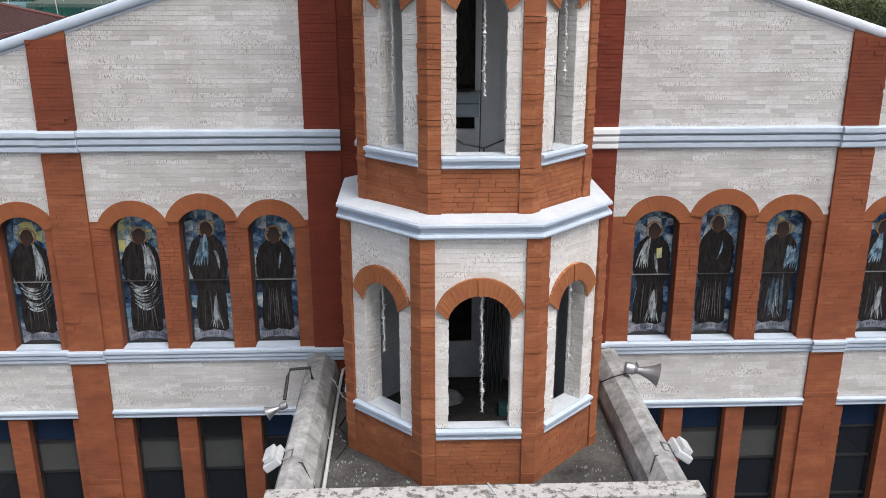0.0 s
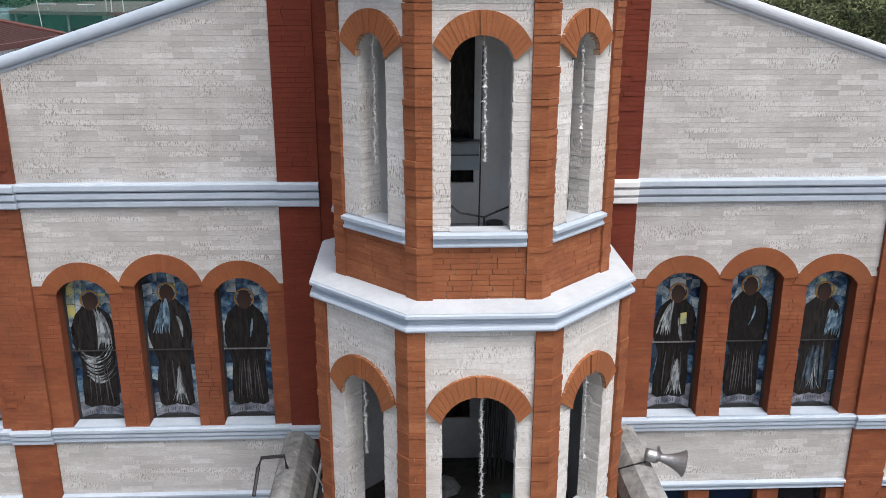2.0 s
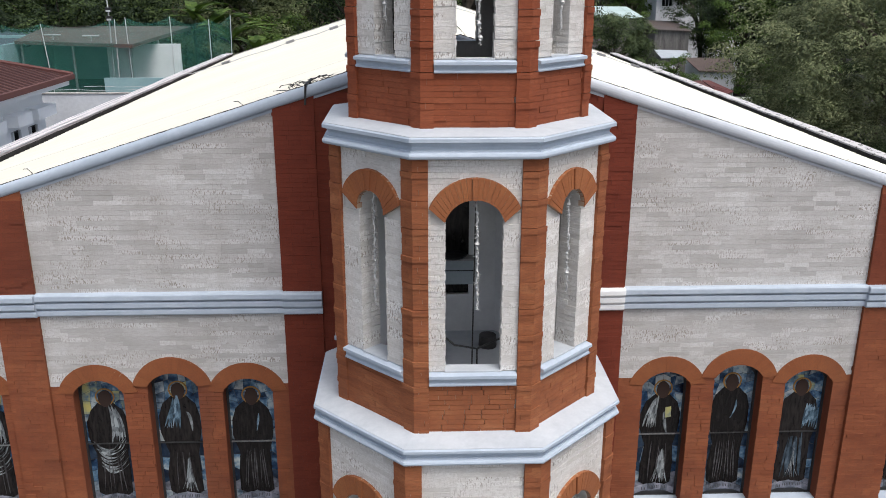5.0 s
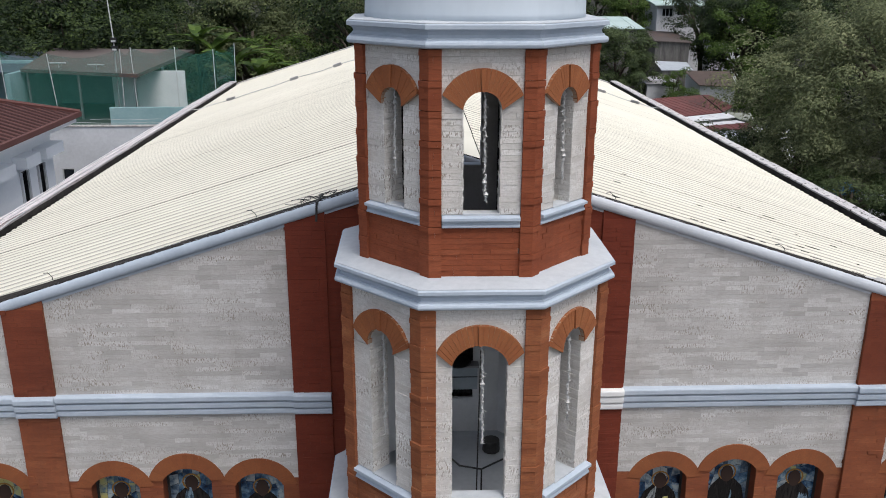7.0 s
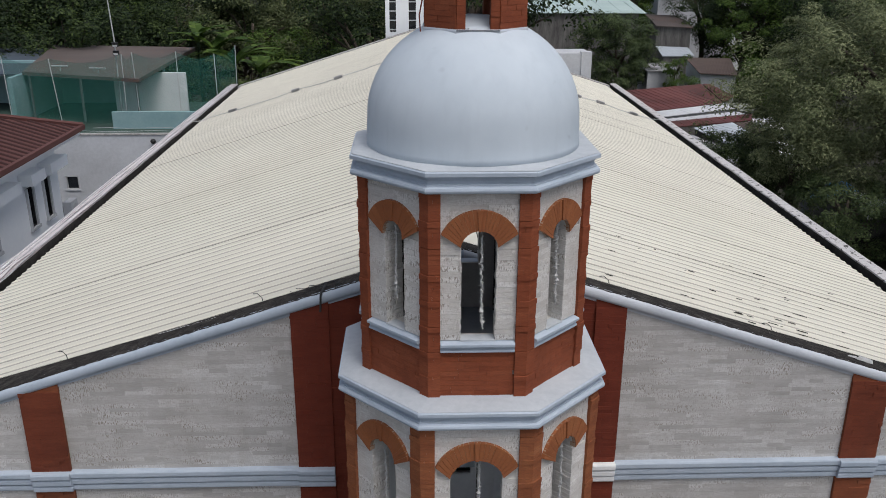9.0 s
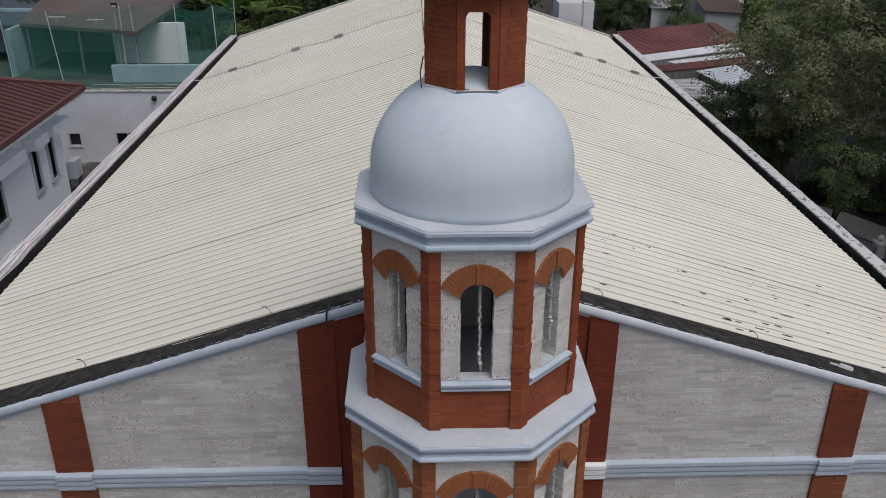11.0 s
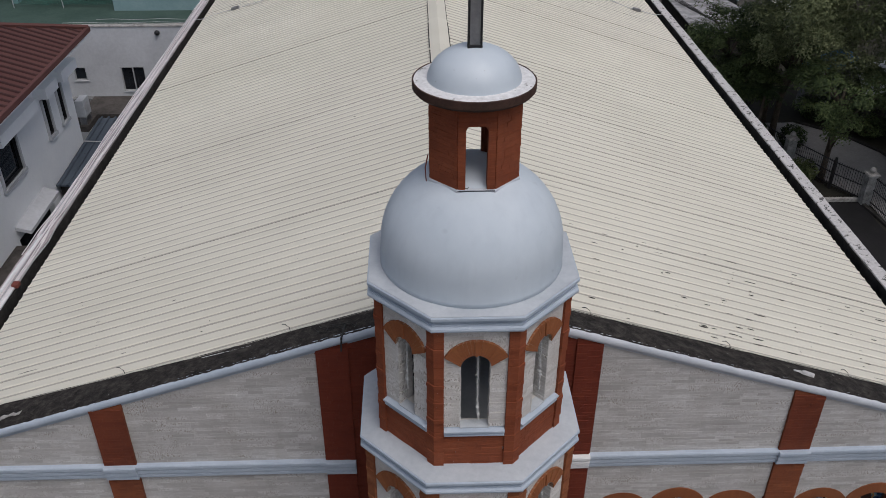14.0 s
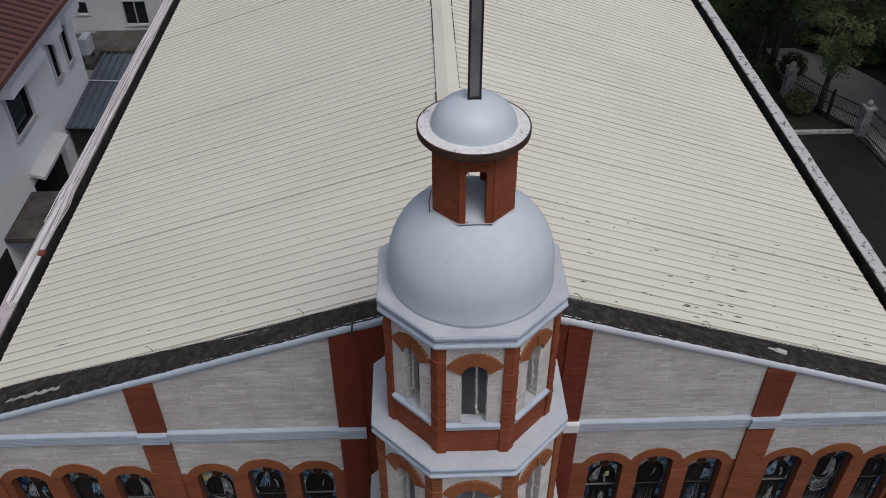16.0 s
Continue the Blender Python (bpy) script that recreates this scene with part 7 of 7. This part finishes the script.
for i, x in enumerate((-9.45, -6.4, -4.3, 7.2, 8.4, 10.0)):
    w = thing("roof_weight", "grey hollow cement block holding down a roof wire", "block", "roof weights")
    for a, b in ((-0.19, -0.12), (-0.035, 0.035), (0.12, 0.19)):
        m = Mesh()
        block(m, a, b, -0.05, 0.05, 0, 0.11)
        part("web", m, METAL_GREY, w, bevel=0.01)
    for a, b in ((-0.10, -0.05), (0.05, 0.10)):
        m = Mesh()
        block(m, -0.2, 0.2, a, b, 0, 0.12)
        part("side_wall", m, METAL_GREY, w, bevel=0.01)
    w.matrix_basis = pose(x, wire_y(x), roof_z(x) + 0.03, 0, (1 if x > 0 else -1) * 17, (-12, 5, 14)[i % 3])
m = Mesh()
m.tube([(x, wire_y(x), roof_z(min(abs(x), 11.0)) + 0.07 + 0.02 * math.cos(3 * x)) for x in (-11.6 + 0.5 * i for i in range(47))], 0.018, 5)
solo("roof_wire", m, METAL_PALE, "pale wire laid across the metal roof", "wire")
# cables along the west gutter, fanning out towards their looped front end
cr = random.Random(77)
for i in range(11):
    lane = -11.43 - 0.037 * i
    amp, ph = cr.uniform(0.008, 0.03), cr.uniform(0, 6)
    kink, side_step = cr.uniform(22.5, 25.0), cr.uniform(-0.09, 0.09)
    pts = []
    y = 18.95 + 0.1 * cr.random() if i < 8 else 21.5 + cr.uniform(0, 2)
    while y < 54:
        jump = side_step * max(0.0, 1 - abs(y - kink) / 0.9)
        pts.append((lane + amp * math.sin(0.55 * y + ph) + 0.012 * math.sin(1.7 * y + i) + jump, y, EZ + 0.145 + 0.014 * (i % 3)))
        y += 0.3
    m = Mesh()
    m.tube(pts, 0.014 + 0.004 * (i % 2), 5)
    solo("cable", m, CABLE_PINK if i % 4 else METAL_PALE, "long pinkish white cable lying on the gutter parapet", "cable", group="gutter cables")
for i in range(3):
    m = Mesh()
    x0 = -11.44 - 0.03 * i
    m.tube([(x0, 20.9, EZ + 0.16), (x0 + 0.01, 19.6, EZ + 0.16), (x0, 19.0 + 0.03 * i, EZ + 0.16), (x0 - 0.09, 18.82 + 0.05 * i, EZ + 0.16), (x0 - 0.2, 18.95 + 0.04 * i, EZ + 0.17), (x0 - 0.24, 20.2, EZ + 0.17), (x0 - 0.2, 23.5, EZ + 0.17)], 0.013, 5)
    solo("cable", m, PAINT_WHITE, "white cable looped at the gutter's end", "cable", group="gutter cables")
m = Mesh()
block(m, -11.50, -11.33, 20.85, 21.05, EZ + 0.12, EZ + 0.24)
solo("junction_box", m, RUST_RED, "small rusty red box on the gutter cables", "box", bevel=0.02)
# dark vine and cables on the gable beside the tower
tr = random.Random(4)
tangle = thing("tangled_cable", "tangle of black cable on the gable top", "cable")
for i in range(9):
    x = -1.9 - 0.07 * i
    pts = [(x - 0.09 * q + tr.uniform(-0.08, 0.08), 15.08 + 0.06 * q + tr.uniform(-0.06, 0.06), crest(x) + tr.uniform(-0.02, 0.06) - 0.02 * q) for q in range(5)]
    m = Mesh()
    m.tube(pts, 0.007, 4)
    part("strand", m, CABLE_BLACK, tangle)
m = Mesh()
m.tube([(-2.25, 15.2, crest(2.2) + 0.03), (-2.3, 14.86, crest(2.3) + 0.02), (-2.32, 14.84, crest(2.3) - 0.28)], 0.02, 5)
part("strand", m, CABLE_BLACK, tangle)
m = Mesh()
for xa, xb in ((-1.75, -3.2), (-3.2, -5.2)):
    ya, yb = 15.42 + 0.05 * (abs(xa) - 1.75), 15.42 + 0.05 * (abs(xb) - 1.75)
    m.prism([(xa, ya, roof_z(xa) + 0.06), (xb, yb, roof_z(xb) + 0.06), (xb, yb + 0.015, roof_z(xb) + 0.06), (xa, ya + 0.015, roof_z(xa) + 0.06)],
            [(xa, ya, roof_z(xa) + 0.12), (xb, yb, roof_z(xb) + 0.11), (xb, yb + 0.015, roof_z(xb) + 0.11), (xa, ya + 0.015, roof_z(xa) + 0.12)])
solo("metal_strip", m, SHEET_WHITE, "thin white metal strip lying along the gable top", "strip")
m = Mesh()
sz = crest(7.2) - 0.04
m.prism([(6.98, 15.34, sz + 0.05), (7.25, 15.28, sz), (7.32, 15.40, sz), (7.05, 15.46, sz + 0.04)], [(7.03, 15.36, sz + 0.10), (7.2, 15.31, sz + 0.06), (7.24, 15.38, sz + 0.05), (7.08, 15.43, sz + 0.09)])
m.prism([(6.82, 15.40, sz + 0.08), (7.02, 15.36, sz + 0.05), (7.04, 15.43, sz + 0.05), (6.86, 15.45, sz + 0.08)], [(6.86, 15.41, sz + 0.11), (7.0, 15.38, sz + 0.09), (7.01, 15.41, sz + 0.09), (6.88, 15.43, sz + 0.11)])
solo("plastic_scrap", m, TINSEL, "crumpled white plastic scrap on the dark gable top", "scrap")
# pale cement smear on the blackened west end of the gable top
m = Mesh()
pr = random.Random(31)
edge = [(-10.3 + 0.1 * i, pr.uniform(0.03, 0.09), pr.uniform(-0.03, 0.03)) for i in range(14)]
for (xa, wa, ca), (xb, wb, cb) in zip(edge, edge[1:]):
    za, zb = 14.475 + 0.315 * xa, 14.475 + 0.315 * xb
    m.prism([(xa, 15.36 + ca - wa, za), (xb, 15.36 + cb - wb, zb), (xb, 15.36 + cb + wb, zb - 0.02), (xa, 15.36 + ca + wa, za - 0.02)],
            [(xa, 15.36 + ca - wa, za + 0.02), (xb, 15.36 + cb - wb, zb + 0.02), (xb, 15.36 + cb + wb, zb), (xa, 15.36 + ca + wa, za)])
part("cement_smear", m, CONC_PALE, wall_front, "pale cement smear on the blackened top")


def horn(at, turn, tilt, label, size=1.0):
    """Horn loudspeaker: driver, throat, flared mouth and bracket."""
    t = thing("horn_loudspeaker", label, "loudspeaker", "horn loudspeakers")
    m = Mesh()
    m.lathe([(0.02, -0.12), (0.075, -0.12), (0.085, -0.10), (0.085, 0.0), (0.07, 0.03), (0.045, 0.06)], (0, 0), 20)
    part("driver", m, METAL_GREY, t, smooth=False)
    m = Mesh()
    prof = [(0.045, 0.05), (0.06, 0.12), (0.085, 0.2), (0.12, 0.28), (0.165, 0.35), (0.172, 0.355), (0.16, 0.345), (0.115, 0.27), (0.07, 0.19), (0.03, 0.1)]
    m.lathe(prof, (0, 0), 24)
    part("mouth", m, METAL_GREY, t)
    m = Mesh()
    m.tube([(0, 0.05, 0.1), (0, 0.16, 0.06), (0, 0.24, 0.06)], 0.02, 6)
    part("bracket", m, METAL_GREY, t)
    t.matrix_basis = Matrix.Translation(at) @ Matrix.Rotation(turn, 4, "Z") @ Matrix.Rotation(tilt, 4, "Y") @ Matrix.Scale(size, 4)
    return t


horn((2.93, 13.65, 6.42), radians(-12), radians(100), "grey horn loudspeaker on the side parapet", 1.25)
horn((-3.2, 13.05, 6.12), radians(190), radians(112), "small dull horn loudspeaker on a bent pipe", 0.75)
m = Mesh()
m.tube([(-2.75, 13.75, 6.28), (-2.78, 13.75, 6.5), (-3.12, 13.7, 6.5), (-3.14, 13.5, 6.45), (-3.16, 13.15, 6.2)], 0.03, 8)
solo("bent_pipe", m, METAL_DARK, "dark bent pipe bracket on the parapet", "pipe")
for s in (-1, 1):
    f = thing("floodlight", "white rectangular floodlight clamped to the parapet", "floodlight", "porch floodlights", at=(s * 3.02, 11.25, 6.16))
    m = Mesh()
    block(m, -0.10, 0.10, -0.18, 0.18, 0.0, 0.09)
    part("case", m, METAL_PALE, f, bevel=0.015)
    m = Mesh()
    block(m, -0.06, 0.06, -0.14, 0.14, 0.09, 0.15)
    part("driver_box", m, METAL_PALE, f, bevel=0.01)
    m = Mesh()
    block(m, -0.09, 0.09, -0.16, 0.16, -0.012, 0.0)
    part("lens", m, GLASS_DARK, f)
    m = Mesh()
    m.tube([(-s * 0.1, 0.1, 0.02), (-s * 0.2, 0.1, -0.02), (-s * 0.2, -0.1, -0.02), (-s * 0.1, -0.1, 0.02)], 0.012, 5)
    part("bracket", m, METAL_GREY, f)
    f.rotation_euler = (0, s * radians(35), 0)
    f.scale = (1.35, 1.2, 1.35)
m = Mesh()
m.tube([(-2.2, 14.9, 6.0), (-2.3, 14.8, 5.95), (-2.34, 14.2, 5.8), (-2.32, 10.5, 5.76)], 0.03, 8)
solo("conduit", m, METAL_PALE, "pale conduit pipe along the terrace edge", "pipe")
m = Mesh()
m.tube([(-2.15, 10.6, 5.7), (-2.15, 10.6, 5.88), (-2.10, 10.58, 5.95)], 0.035, 8)
solo("vent_pipe", m, METAL_PALE, "short white pipe stub on the terrace", "pipe")
cab = random.Random(8)
for pts in ([(-2.2, 14.6, 5.75), (-2.0, 14.2, 5.74), (-2.1, 13.6, 5.74), (-2.25, 13.0, 5.74), (-2.0, 12.6, 5.74), (-2.2, 12.0, 5.74)], [(-2.7, 14.2, 6.3), (-2.4, 14.1, 6.05), (-2.25, 14.0, 5.8), (-2.1, 13.9, 5.74)], [(2.85, 13.6, 6.38), (2.6, 13.7, 6.25), (2.42, 13.9, 6.05), (2.1, 14.0, 6.2)],
            [(-2.95, 12.6, 6.2), (-2.75, 12.62, 6.31), (-2.5, 12.6, 6.16), (-2.36, 12.5, 5.8)], [(2.9, 11.2, 6.2), (2.6, 11.0, 6.28), (2.42, 10.7, 6.0), (2.38, 10.4, 5.76)], [(-2.9, 11.2, 6.2), (-2.6, 11.0, 6.28), (-2.42, 10.8, 6.0), (-2.2, 10.5, 5.76), (-1.4, 10.6, 5.74)], [(0.05, 10.3, 6.33), (0.12, 10.1, 6.325), (0.2, 9.95, 6.2), (0.22, 9.94, 5.8)]):
    m = Mesh()
    m.tube(pts, 0.012, 5)
    solo("cable", m, CABLE_BLACK if cab.random() < 0.7 else METAL_PALE, "thin loose cable on the porch terrace", "cable", group="porch cables")
# leaf litter and grit on the terrace
m = Mesh()
for i in range(1500):
    a = cab.uniform(0, 6.28)
    x, y = cab.uniform(-2.35, 2.35), cab.uniform(10.35, 14.9)
    if math.hypot(x, y - TY) < 2.2 or cab.random() > 0.25 + 0.75 * (noise.noise(Vector((x * 1.4, y * 1.4, 3))) > 0.05):
        continue
    s = cab.uniform(0.006, 0.024)
    m.prism([(x + s * math.cos(a + k), y + s * math.sin(a + k), 5.70) for k in (0, 1.6, 3.1, 4.7)], [(x + 0.6 * s * math.cos(a + k), y + 0.6 * s * math.sin(a + k), 5.725 + s * 0.4) for k in (0, 1.6, 3.1, 4.7)])
solo("grit", m, CONC_GREY, "grey grit and flaked plaster on the terrace", "grit", "stuff")
# things inside the tower's rooms
for i in range(6):
    m = Mesh()
    m.tube([(0.28 + 0.07 * i, 14.3 - 0.03 * i, 5.72), (0.38 + 0.075 * i, 14.72, 8.2 + 0.1 * (i % 3))], 0.03, 6)
    solo("pole", m, WOOD_POLE, "dark pole leaning on the inner tower wall", "pole", group="leaning poles")
m = Mesh()
block(m, 0.52, 0.72, 13.3, 13.5, 5.72, 5.92)
solo("small_box", m, TEAL_CLOTH, "small teal plastic box on the tower floor", "box", bevel=0.01)
m = Mesh()
m.lathe([(0.02, 5.72), (0.3, 5.72), (0.24, 5.8), (0.1, 5.86), (0.02, 5.87)], (-0.35, 14.0), 9)
solo("rubble_heap", m, CONC_GREY, "low heap of grey rubble on the tower floor", "rubble")
cabinet = thing("wall_cabinet", "pale blue-grey metal cabinet under the tower window", "cabinet", at=(-0.18, 14.42, 9.8))
m = Mesh()
block(m, -0.40, 0.38, 0.02, 0.2, 0.98, 1.38)
part("body", m, CABINET_BLUE, cabinet, bevel=0.01)
m = Mesh()
block(m, -0.42, 0.40, -0.02, 0.2, 1.38, 1.41)
part("top", m, METAL_GREY, cabinet)
m = Mesh()
block(m, -0.40, 0.38, 0.014, 0.02, 1.2, 1.215)
part("seam", m, METAL_DARK, cabinet)
m = Mesh()
m.lathe([(0.02, 11.215), (0.18, 11.215), (0.22, 11.245), (0.22, 11.26), (0.18, 11.235), (0.02, 11.23)], (-0.12, 14.5), 24)
solo("round_tray", m, METAL_DARK, "dark round tray lying on the cabinet", "tray")
m = Mesh()
m.lathe([(0.11, 9.8), (0.14, 9.95), (0.13, 10.12)], (0.40, 14.0), 12)
solo("wicker_bin", m, WOOD_POLE, "dark wicker bin in the tower room", "bin")
m = Mesh()
m.tube([(-0.5, 12.4, 10.95), (-0.2, 12.3, 10.72), (0.1, 12.3, 10.66), (0.5, 12.4, 10.8)], 0.014, 5)
m.tube([(0.1, 12.3, 10.66), (0.1, 12.3, 9.9)], 0.012, 5)
m.tube([(0.02, 11.8, 12.8), (0.03, 12.3, 10.0)], 0.01, 5)
solo("hanging_cable", m, CABLE_BLACK, "black cable hung across the tower room", "cable")

# black cables slung over the low roofs
for i in range(4):
    m = Mesh()
    pts = [(20.4 + 0.35 * i + (3.4 - 0.1 * i) * f, 73.4 - 0.2 * i - 8.6 * f, 3.15 - 0.06 * i - 0.34 * f - 0.1 * math.sin(math.pi * f)) for f in (j / 8 for j in range(9))]
    m.tube(pts, 0.035, 5)
    solo("cable", m, CABLE_BLACK, "black cable slung over the low metal roofs", "cable", group="street cables")
# thin rail wires along the annex coping
for zz, x0, x1 in ((9.78, -19.2, -11.9), (9.95, -17.4, -12.2)):
    m = Mesh()
    m.tube([(x0 + (x1 - x0) * q / 6, AY + 0.1, zz + 0.03 * math.sin(2.0 * q)) for q in range(7)], 0.012, 5)
    solo("rail_wire", m, METAL_PALE, "thin pale wire strung along the annex coping", "wire", group="coping wires")
# short pipe bracket and camera dome on the annex wall
m = Mesh()
m.lathe([(0.03, 0.0), (0.13, 0.02), (0.14, 0.1), (0.09, 0.18), (0.02, 0.21)], (0, 0), 12)
eye = solo("wall_lamp", m, METAL_DARK, "small dark round lamp on the annex wall", "lamp", smooth=True)
eye.matrix_basis = Matrix.Translation((-14.33, AY - 0.001, 9.27)) @ Matrix.Rotation(math.pi / 2, 4, "X")
